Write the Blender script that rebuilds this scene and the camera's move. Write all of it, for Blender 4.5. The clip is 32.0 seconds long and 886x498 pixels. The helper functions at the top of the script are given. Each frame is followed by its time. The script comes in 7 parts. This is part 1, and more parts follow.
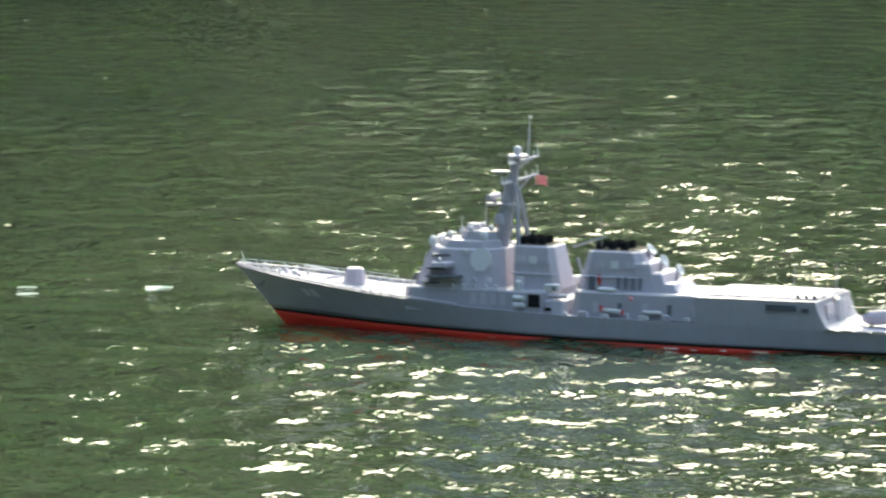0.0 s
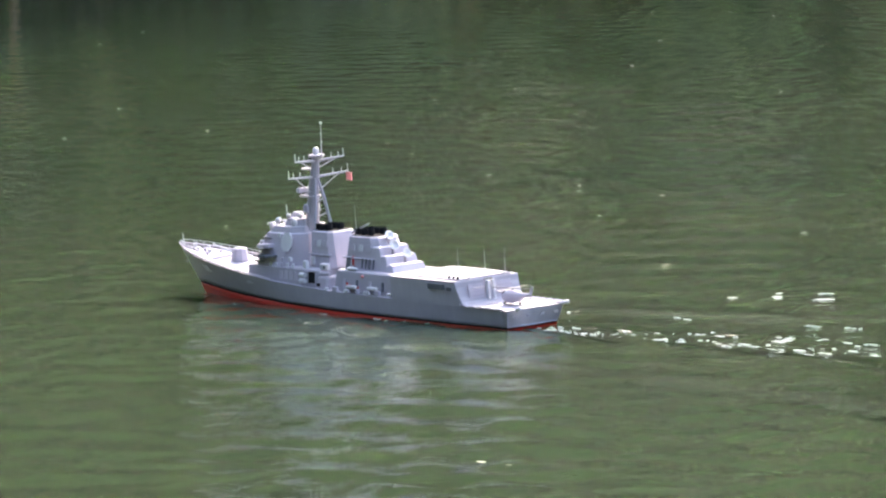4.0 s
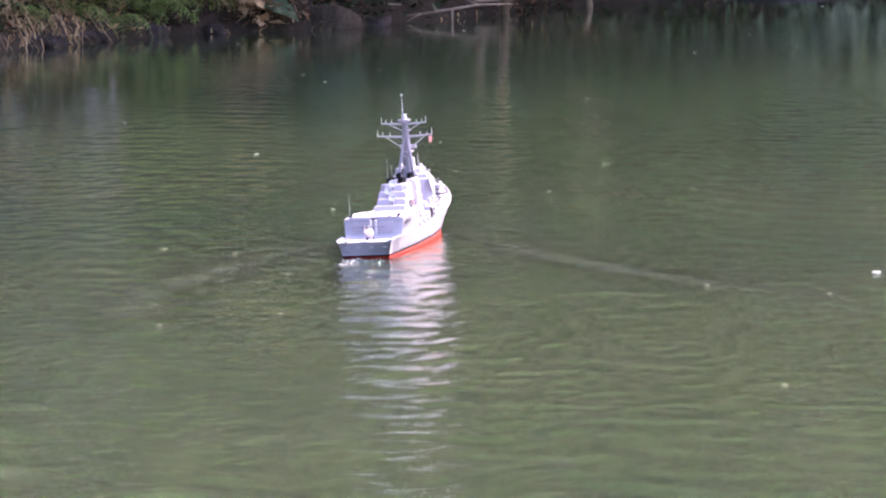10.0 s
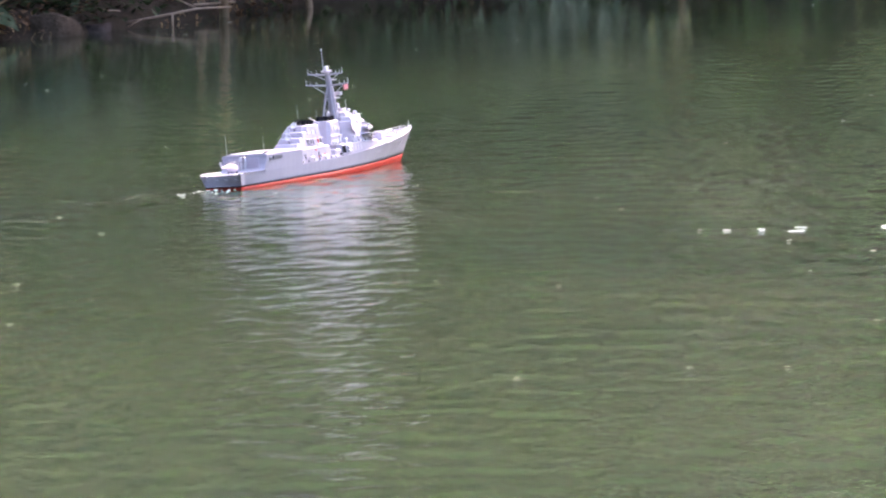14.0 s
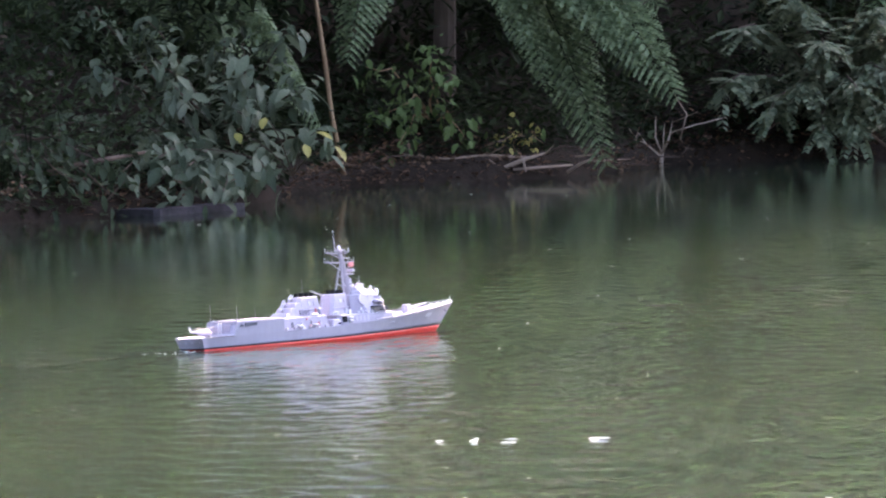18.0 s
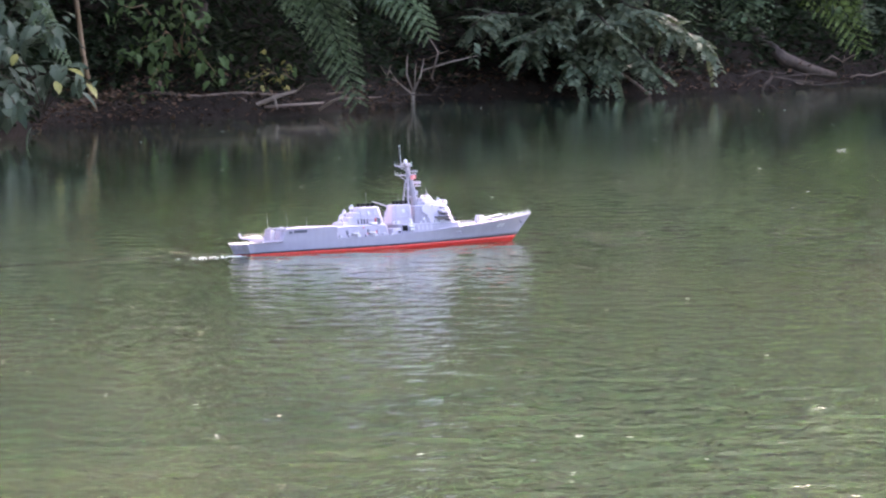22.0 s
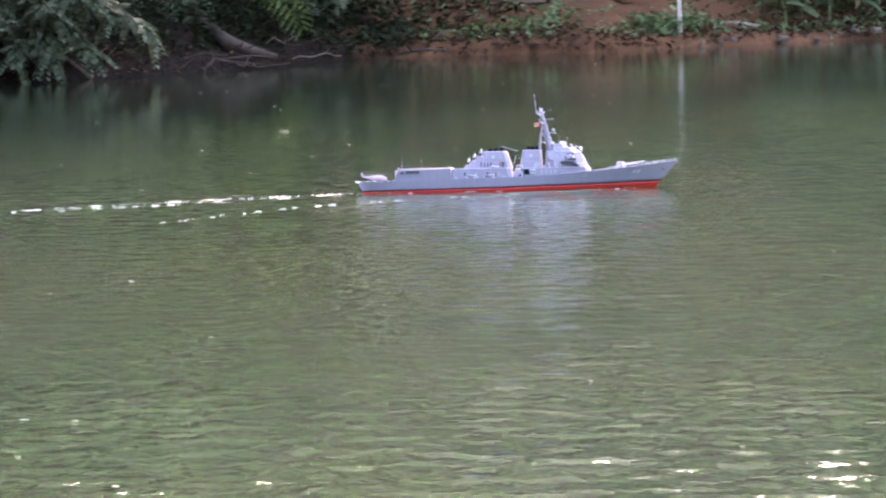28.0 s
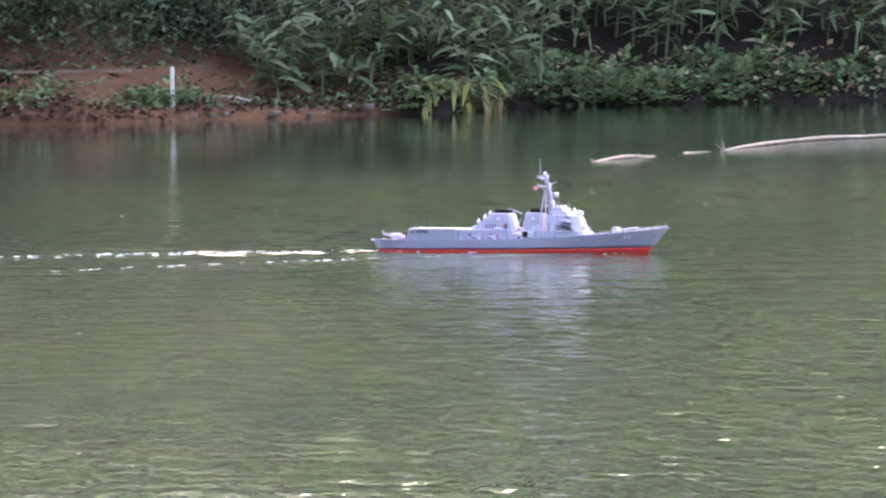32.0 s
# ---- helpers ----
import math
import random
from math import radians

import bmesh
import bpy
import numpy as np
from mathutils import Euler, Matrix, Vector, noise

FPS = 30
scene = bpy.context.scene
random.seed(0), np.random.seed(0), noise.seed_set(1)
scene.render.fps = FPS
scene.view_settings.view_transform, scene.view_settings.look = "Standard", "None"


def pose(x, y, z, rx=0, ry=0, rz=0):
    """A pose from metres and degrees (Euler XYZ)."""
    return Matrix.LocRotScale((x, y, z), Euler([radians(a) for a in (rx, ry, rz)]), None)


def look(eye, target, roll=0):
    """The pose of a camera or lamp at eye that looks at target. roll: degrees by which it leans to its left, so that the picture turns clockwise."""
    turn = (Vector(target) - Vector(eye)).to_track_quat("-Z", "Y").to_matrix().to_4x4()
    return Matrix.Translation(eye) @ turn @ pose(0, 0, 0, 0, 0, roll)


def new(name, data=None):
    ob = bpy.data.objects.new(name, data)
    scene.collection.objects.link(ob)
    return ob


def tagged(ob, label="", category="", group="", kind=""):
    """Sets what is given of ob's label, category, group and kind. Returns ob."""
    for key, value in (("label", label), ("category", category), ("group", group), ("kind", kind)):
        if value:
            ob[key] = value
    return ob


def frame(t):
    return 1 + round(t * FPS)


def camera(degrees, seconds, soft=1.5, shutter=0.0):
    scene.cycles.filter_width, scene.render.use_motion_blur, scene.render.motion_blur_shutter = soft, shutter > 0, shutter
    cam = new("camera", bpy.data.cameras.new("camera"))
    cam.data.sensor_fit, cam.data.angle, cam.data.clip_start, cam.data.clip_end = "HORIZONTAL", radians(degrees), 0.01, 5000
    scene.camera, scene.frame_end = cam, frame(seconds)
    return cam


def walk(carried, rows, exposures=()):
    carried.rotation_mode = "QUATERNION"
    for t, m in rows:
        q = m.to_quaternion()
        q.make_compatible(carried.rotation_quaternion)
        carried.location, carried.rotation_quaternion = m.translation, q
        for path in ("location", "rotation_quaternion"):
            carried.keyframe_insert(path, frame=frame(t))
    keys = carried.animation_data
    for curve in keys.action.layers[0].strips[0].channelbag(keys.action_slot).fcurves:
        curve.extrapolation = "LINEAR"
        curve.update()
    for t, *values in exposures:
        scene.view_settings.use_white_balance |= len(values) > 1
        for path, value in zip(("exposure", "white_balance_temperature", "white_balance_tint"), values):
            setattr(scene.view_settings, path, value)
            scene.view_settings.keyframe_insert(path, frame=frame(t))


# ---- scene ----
SKY_TILT = 39.0        # sun's height above the horizon, degrees
SUN_SIDE = 74.0        # sun's side, degrees from +x towards +y
EYE = (0.0, 0.0, 1.428)

VIEW = [
    (0.0, 4.802, -5.603, -0.34), (0.5, 3.810, -5.897, -0.22), (1.0, 1.055, -5.859, -0.71), (1.5, -0.483, -6.206, -0.54),
    (2.0, -0.994, -6.051, -0.40), (2.5, -1.848, -6.035, -1.14), (4.5, -5.241, -4.693, -1.91), (5.0, -5.034, -4.867, -1.56),
    (5.5, -5.946, -4.731, -0.09), (6.0, -6.275, -4.879, -0.96), (6.5, -5.725, -5.116, -0.36), (7.0, -6.083, -5.315, -0.36),
    (7.5, -5.964, -5.344, 0.08), (8.0, -7.418, -4.513, -0.44), (8.5, -7.777, -4.123, 0.07), (9.0, -8.229, -4.073, -0.06),
    (9.5, -9.134, -4.051, -0.43), (10.0, -9.295, -4.270, -0.33), (10.5, -9.501, -4.024, -0.93), (11.0, -9.371, -3.532, -0.75),
    (11.5, -8.738, -4.127, -1.14), (12.0, -8.304, -3.940, -1.20), (12.5, -7.877, -4.131, -1.33), (13.0, -7.588, -3.889, -1.44),
    (13.5, -7.349, -3.759, -1.59), (14.0, -6.782, -4.318, -2.06), (14.5, -6.452, -4.285, -2.10), (16.5, -5.955, -3.421, -1.92),
    (17.0, -5.708, -3.655, -1.86), (17.5, -5.374, -2.979, -2.32), (18.0, -3.551, -2.334, -1.49), (18.5, -4.395, -2.660, -0.88),
    (19.0, -4.090, -2.849, 0.52), (19.5, -4.121, -3.275, -0.52), (20.0, -3.737, -3.014, -0.54), (20.5, -3.138, -2.836, -1.23),
    (21.0, -2.492, -2.150, -0.87), (21.5, -1.665, -2.518, -1.30), (22.0, -1.269, -2.963, -1.23), (22.5, -0.858, -3.054, -1.16),
    (23.0, -0.550, -3.083, -1.26), (23.5, -0.308, -3.282, -1.25), (24.0, 0.084, -3.501, -1.00), (24.5, 0.921, -3.510, -1.22),
    (25.0, 1.200, -2.644, -0.79), (25.5, 1.796, -2.713, -1.09), (27.5, 2.761, -3.388, -1.56), (28.0, 3.860, -3.248, -1.50),
    (28.5, 4.515, -3.411, -2.01), (29.0, 4.836, -3.600, -1.79), (29.5, 5.272, -3.304, -1.64), (30.0, 6.785, -2.903, -1.52),
    (30.5, 7.803, -2.625, -0.78), (31.0, 8.287, -2.621, -0.44), (31.5, 8.440, -2.747, -0.27), (32.0, 8.572, -2.655, -0.59),
]
COURSE = [
    (0.0, 1.328, 12.614, 149.3), (0.5, 0.917, 12.869, 147.6), (1.0, 0.518, 13.133, 145.5), (1.5, 0.135, 13.404, 144.0),
    (2.0, -0.235, 13.686, 141.8), (2.5, -0.579, 13.975, 139.1), (4.5, -1.760, 15.332, 125.7), (5.0, -2.000, 15.648, 122.2),
    (5.5, -2.218, 15.957, 118.6), (6.0, -2.415, 16.271, 114.9), (6.5, -2.591, 16.606, 111.6), (7.0, -2.747, 16.962, 108.3),
    (7.5, -2.881, 17.343, 105.0), (8.0, -2.991, 17.748, 101.6), (8.5, -3.076, 18.151, 98.2), (9.0, -3.152, 18.520, 95.6),
    (9.5, -3.223, 18.873, 93.1), (10.0, -3.271, 19.235, 90.8), (10.5, -3.304, 19.568, 88.0), (11.0, -3.321, 19.940, 85.9),
    (11.5, -3.327, 20.333, 82.9), (12.0, -3.320, 20.746, 80.5), (12.5, -3.299, 21.166, 78.4), (13.0, -3.261, 21.609, 75.8),
    (13.5, -3.208, 22.083, 73.2), (14.0, -3.129, 22.564, 70.7), (14.5, -3.043, 23.023, 67.7), (16.5, -2.561, 24.782, 56.4),
    (17.0, -2.412, 25.185, 54.0), (17.5, -2.264, 25.547, 51.4), (18.0, -2.116, 25.877, 48.9), (18.5, -1.961, 26.178, 46.7),
    (19.0, -1.822, 26.459, 44.9), (19.5, -1.678, 26.705, 43.3), (20.0, -1.532, 26.912, 41.6), (20.5, -1.374, 27.097, 39.9),
    (21.0, -1.211, 27.304, 37.9), (21.5, -1.040, 27.547, 35.9), (22.0, -0.867, 27.778, 33.6), (22.5, -0.666, 28.014, 31.4),
    (23.0, -0.447, 28.261, 29.0), (23.5, -0.214, 28.519, 26.1), (24.0, 0.037, 28.776, 23.0), (24.5, 0.300, 29.028, 20.2),
    (25.0, 0.578, 29.253, 16.8), (25.5, 0.860, 29.430, 12.7), (27.5, 2.085, 29.896, -6.3), (28.0, 2.395, 29.977, -9.2),
    (28.5, 2.714, 30.037, -11.2), (29.0, 3.039, 30.092, -13.0), (29.5, 3.353, 30.141, -15.6), (30.0, 3.665, 30.168, -18.5),
    (30.5, 3.989, 30.168, -21.5), (31.0, 4.303, 30.142, -25.3), (31.5, 4.619, 30.092, -29.6), (32.0, 4.922, 30.033, -33.6),
]
HEEL = [(0, -2.2), (5, -2.6), (14, -2.6), (20, -2.2), (27, -2.6), (32, -2.2)]     # she leans outwards in her long turn


def sight(yaw, tilt, lean):
    """The camera's pose: yaw to the right of +y, tilt upwards, lean as look()'s roll."""
    return pose(*EYE, 90 + tilt, 0, -yaw) @ pose(0, 0, 0, 0, 0, lean)


cam = camera(8.153, 32.0, soft=2.2, shutter=0.3)
walk(cam, [(t, sight(a, b, c)) for t, a, b, c in VIEW],
     exposures=[(0.0, 2.52, 7650, -6), (1.0, 2.78, 7720, 0), (2.5, 2.85, 7650, 2), (4.5, 3.14, 7500, 14), (8.0, 3.58, 7300, 33), (9.0, 3.64, 7050, 42), (10.0, 3.49, 7120, 36), (11.0, 3.46, 7380, 25), (12.0, 3.42, 7400, 24), (13.0, 3.40, 7350, 25), (19.0, 3.76, 7300, 29), (22.0, 3.80, 7300, 29),
                (25.0, 3.79, 7300, 29), (28.0, 3.66, 7250, 28), (32.0, 3.73, 7150, 30)])

# ---- sky and sun ----
world = bpy.data.worlds.new("sky")
scene.world = world
world.use_nodes = True
wn = world.node_tree
sky = wn.nodes.new("ShaderNodeTexSky")
sky.sky_type = "NISHITA"
sky.sun_disc = False
sky.sun_elevation = radians(SKY_TILT)
sky.sun_rotation = radians(90 - SUN_SIDE)
sky.air_density, sky.dust_density, sky.ozone_density = 1.0, 2.5, 1.0
wn.links.new(sky.outputs[0], wn.nodes["Background"].inputs[0])
wn.nodes["Background"].inputs[1].default_value = 0.15

sun_data = bpy.data.lights.new("sun", "SUN")
sun_data.energy, sun_data.angle, sun_data.color = 1.1, radians(2.2), (1.0, 0.95, 0.88)
sun = new("sun", sun_data)
az, el = radians(SUN_SIDE), radians(SKY_TILT)
sun.matrix_basis = look((30 * math.cos(az) * math.cos(el), 30 * math.sin(az) * math.cos(el), 30 * math.sin(el)), (0, 0, 0))


# ---- materials ----
def node_mat(name, rough=0.6, metal=0.0, spec=0.5):
    m = bpy.data.materials.new(name)
    m.use_nodes = True
    b = m.node_tree.nodes["Principled BSDF"]
    b.inputs["Roughness"].default_value = rough
    b.inputs["Metallic"].default_value = metal
    b.inputs["Specular IOR Level"].default_value = spec
    return m, m.node_tree, b


def ramp(nt, fac, stops):
    r = nt.nodes.new("ShaderNodeValToRGB")
    while len(r.color_ramp.elements) < len(stops):
        r.color_ramp.elements.new(0.5)
    for e, (p, c) in zip(r.color_ramp.elements, stops):
        e.position, e.color = p, (*c, 1)
    nt.links.new(fac, r.inputs[0])
    return r.outputs[0]


def noise_of(nt, coord, scale, detail=4.0, rough=0.55):
    n = nt.nodes.new("ShaderNodeTexNoise")
    n.inputs["Scale"].default_value, n.inputs["Detail"].default_value, n.inputs["Roughness"].default_value = scale, detail, rough
    nt.links.new(coord, n.inputs["Vector"])
    return n.outputs["Fac"]


def mixed(nt, fac, a, b, kind="MIX"):
    """Mix two colours; a, b and fac are sockets or values."""
    n = nt.nodes.new("ShaderNodeMix")
    n.data_type, n.blend_type = "RGBA", kind
    for sock, val in ((n.inputs[0], fac), (n.inputs[6], a), (n.inputs[7], b)):
        if isinstance(val, bpy.types.NodeSocket):
            nt.links.new(val, sock)
        elif isinstance(val, tuple):
            sock.default_value = (*val, 1)
        else:
            sock.default_value = val
    return n.outputs[2]


def bumped(nt, bsdf, height, dist, strength=1.0, normal=None):
    b = nt.nodes.new("ShaderNodeBump")
    b.inputs["Distance"].default_value, b.inputs["Strength"].default_value = dist, strength
    nt.links.new(height, b.inputs["Height"])
    if normal is not None:
        nt.links.new(normal, b.inputs["Normal"])
    if bsdf is not None:
        nt.links.new(b.outputs[0], bsdf.inputs["Normal"])
    return b.outputs[0]


def where(nt, kind="Object"):
    return nt.nodes.new("ShaderNodeTexCoord").outputs[kind]


def position(nt):
    return nt.nodes.new("ShaderNodeNewGeometry").outputs["Position"]


def scaled(nt, vec, s, turn=0.0):
    m = nt.nodes.new("ShaderNodeMapping")
    m.inputs["Scale"].default_value = s
    m.inputs["Rotation"].default_value = (0, 0, turn)
    nt.links.new(vec, m.inputs["Vector"])
    return m.outputs[0]


def speckled(name, low, high, scale, rough=0.6, bump=0.0, fine=6.0, metal=0.0, spec=0.5, coord="Object"):
    """Two-scale mottled surface."""
    m, nt, b = node_mat(name, rough, metal, spec)
    co = where(nt, coord)
    big = noise_of(nt, co, scale, 3)
    small = noise_of(nt, co, scale * fine, 5, 0.65)
    mid = tuple((p + q) / 2 for p, q in zip(low, high))
    c1 = ramp(nt, big, [(0.3, low), (0.7, high)])
    c2 = ramp(nt, small, [(0.35, low), (0.65, high)])
    nt.links.new(mixed(nt, 0.4, c1, c2), b.inputs["Base Color"])
    if bump:
        bumped(nt, b, small, bump)
    return m


def leaf_mat(name, low, high, rough=0.45, veins=0.0, through_light=0.35, dead=None, per_object=False, spec=0.3):
    """Leaf green that varies from leaf to leaf, a little light shining through."""
    m, nt, b = node_mat(name, rough, spec=spec)
    if per_object:
        rnd = nt.nodes.new("ShaderNodeObjectInfo").outputs["Random"]
    else:
        rnd = nt.nodes.new("ShaderNodeNewGeometry").outputs["Random Per Island"]
    stops = [(0.0, low), (0.85, high)]
    if dead:
        stops = [(0.0, low), (0.93, high), (0.965, dead), (1.0, dead)]
    col = ramp(nt, rnd, stops)
    co = where(nt)
    blot = noise_of(nt, co, 14.0, 3)
    shade = ramp(nt, blot, [(0.3, (0.72, 0.74, 0.7)), (0.7, (1.12, 1.1, 1.05))])
    col = mixed(nt, 1.0, col, shade, "MULTIPLY")
    if veins:                      # side ribs that run forward from the midrib
        sep = nt.nodes.new("ShaderNodeSeparateXYZ")
        nt.links.new(co, sep.inputs[0])
        steps = []
        for kind, p, q in (("ABSOLUTE", 1, None), ("MULTIPLY", 0, -0.7), ("ADD", 0, "x"), ("MULTIPLY", 0, veins), ("SINE", 0, None)):
            n = nt.nodes.new("ShaderNodeMath")
            n.operation = kind
            nt.links.new(steps[-1] if steps else sep.outputs[1], n.inputs[0])
            if q == "x":
                nt.links.new(sep.outputs[0], n.inputs[1])
            elif q is not None:
                n.inputs[1].default_value = q
            steps.append(n.outputs[0])
        rib = ramp(nt, steps[-1], [(0.86, (0, 0, 0)), (1.0, (1, 1, 1))])
        half = nt.nodes.new("ShaderNodeMath")
        half.operation = "MULTIPLY"
        nt.links.new(rib, half.inputs[0])
        half.inputs[1].default_value = 0.08
        col = mixed(nt, half.outputs[0], col, tuple(min(1.0, c * 1.9) for c in high))
        bumped(nt, b, steps[-1], 0.004)
    else:
        bumped(nt, b, blot, 0.004)
    nt.links.new(col, b.inputs["Base Color"])
    tr = nt.nodes.new("ShaderNodeBsdfTranslucent")
    nt.links.new(col, tr.inputs["Color"])
    mx = nt.nodes.new("ShaderNodeMixShader")
    mx.inputs[0].default_value = through_light
    nt.links.new(b.outputs[0], mx.inputs[1])
    nt.links.new(tr.outputs[0], mx.inputs[2])
    nt.links.new(mx.outputs[0], nt.nodes["Material Output"].inputs[0])
    return m


def bark_mat(name, low, high, scale=9.0):
    m, nt, b = node_mat(name, 0.9, spec=0.2)
    co = scaled(nt, where(nt), (scale, scale, scale * 0.25))
    n1 = noise_of(nt, co, 1.0, 5, 0.65)
    n2 = noise_of(nt, where(nt), 3.0, 3)
    c = mixed(nt, 0.4, ramp(nt, n1, [(0.3, low), (0.7, high)]), ramp(nt, n2, [(0.35, low), (0.65, high)]))
    nt.links.new(c, b.inputs["Base Color"])
    bumped(nt, b, n1, 0.02)
    return m


WATER_WAVES = (0.036, 0.0010, 0.0072)      # heights of the wind ripples, the finest ruffle and the breeze's own ripples


def water_mat(holder, name="pond_water", rough=0.05, lift=1.0):
    m, nt, b = node_mat(name, rough)
    b.inputs["IOR"].default_value = 1.333
    b.subsurface_method = "BURLEY"               # silt scatters the light sideways below the surface
    b.inputs["Subsurface Weight"].default_value = 1.0
    b.inputs["Subsurface Scale"].default_value = 0.35
    b.inputs["Subsurface Radius"].default_value = (0.8, 1.0, 0.6)
    tc = nt.nodes.new("ShaderNodeTexCoord")
    tc.object = holder
    co = tc.outputs["Object"]
    murk = noise_of(nt, co, 0.11, 3)
    fine = noise_of(nt, co, 0.9, 4)
    c = mixed(nt, 0.3, ramp(nt, murk, [(0.35, (0.0255 * lift, 0.0435 * lift, 0.0255 * lift)), (0.68, (0.043 * lift, 0.0585 * lift, 0.031 * lift))]),
              ramp(nt, fine, [(0.3, (0.027 * lift, 0.043 * lift, 0.0255 * lift)), (0.7, (0.042 * lift, 0.0575 * lift, 0.030 * lift))]))
    nt.links.new(c, b.inputs["Base Color"])
    calm = ramp(nt, noise_of(nt, scaled(nt, co, (0.16, 0.42, 1)), 1.0, 2), [(0.35, (0.45,) * 3), (0.65, (1.0,) * 3)])
    mid_w = noise_of(nt, scaled(nt, co, (13.0, 5.5, 1), -0.10), 1.0, 0.6)
    small_w = noise_of(nt, scaled(nt, co, (150.0, 75.0, 1), 0.06), 1.0, 0.5)
    spark_w = noise_of(nt, scaled(nt, co, (46.0, 22.0, 1), 0.03), 1.0, 1.3)
    sep = nt.nodes.new("ShaderNodeSeparateXYZ")
    nt.links.new(co, sep.inputs[0])
    run = nt.nodes.new("ShaderNodeMath")         # calmer in the lee of the far trees
    run.operation = "MULTIPLY_ADD"
    nt.links.new(sep.outputs[0], run.inputs[0])
    run.inputs[1].default_value = -1.3 / 50
    part_y = nt.nodes.new("ShaderNodeMath")
    part_y.operation = "MULTIPLY"
    nt.links.new(sep.outputs[1], part_y.inputs[0])
    part_y.inputs[1].default_value = 1 / 50
    nt.links.new(part_y.outputs[0], run.inputs[2])
    lee = ramp(nt, run.outputs[0], [(0.26, (1.0,) * 3), (0.44, (0.80,) * 3), (0.60, (0.48,) * 3), (0.74, (0.20,) * 3), (0.86, (0.06,) * 3)])
    def math_of(kind, p, q):
        n = nt.nodes.new("ShaderNodeMath")
        n.operation = kind
        for sock, val in zip(n.inputs, (p, q)):
            if isinstance(val, bpy.types.NodeSocket):
                nt.links.new(val, sock)
            else:
                sock.default_value = val
        return n.outputs[0]

    def along_axis(sock, low, high, stops):
        n = nt.nodes.new("ShaderNodeMapRange")
        n.inputs[1].default_value, n.inputs[2].default_value = low, high
        nt.links.new(sock, n.inputs[0])
        return ramp(nt, n.outputs[0], [((p - low) / (high - low), (h,) * 3) for p, h in stops])

    # a light breeze ruffles the near middle of the pond
    gust = math_of("MULTIPLY", along_axis(sep.outputs[0], -4, 8, [(-0.4, 0.10), (0.45, 0.60), (1.4, 1.0), (3.4, 0.85), (4.8, 1.14), (7.0, 1.14)]),
                   along_axis(sep.outputs[1], 5, 40, [(14.0, 1.0), (17.5, 0.62), (20.0, 0.50), (26.0, 0.34), (33.0, 0.06)]))
    ruffle = math_of("MAXIMUM", math_of("MULTIPLY", lee, 0.42), gust)
    gentle = nt.nodes.new("ShaderNodeMath")
    gentle.operation = "MULTIPLY"
    nt.links.new(calm, gentle.inputs[0])
    nt.links.new(ruffle, gentle.inputs[1])
    s1 = nt.nodes.new("ShaderNodeMath")
    s1.operation = "MULTIPLY"
    nt.links.new(mid_w, s1.inputs[0])
    nt.links.new(gentle.outputs[0], s1.inputs[1])
    n = bumped(nt, None, s1.outputs[0], WATER_WAVES[0])
    s2 = nt.nodes.new("ShaderNodeMath")
    s2.operation = "MULTIPLY"
    nt.links.new(small_w, s2.inputs[0])
    nt.links.new(math_of("MULTIPLY", lee, math_of("SUBTRACT", 1.0, gust)), s2.inputs[1])
    n = bumped(nt, None, math_of("MULTIPLY", spark_w, gust), WATER_WAVES[2], normal=n)
    bumped(nt, b, s2.outputs[0], WATER_WAVES[1], normal=n)
    return m


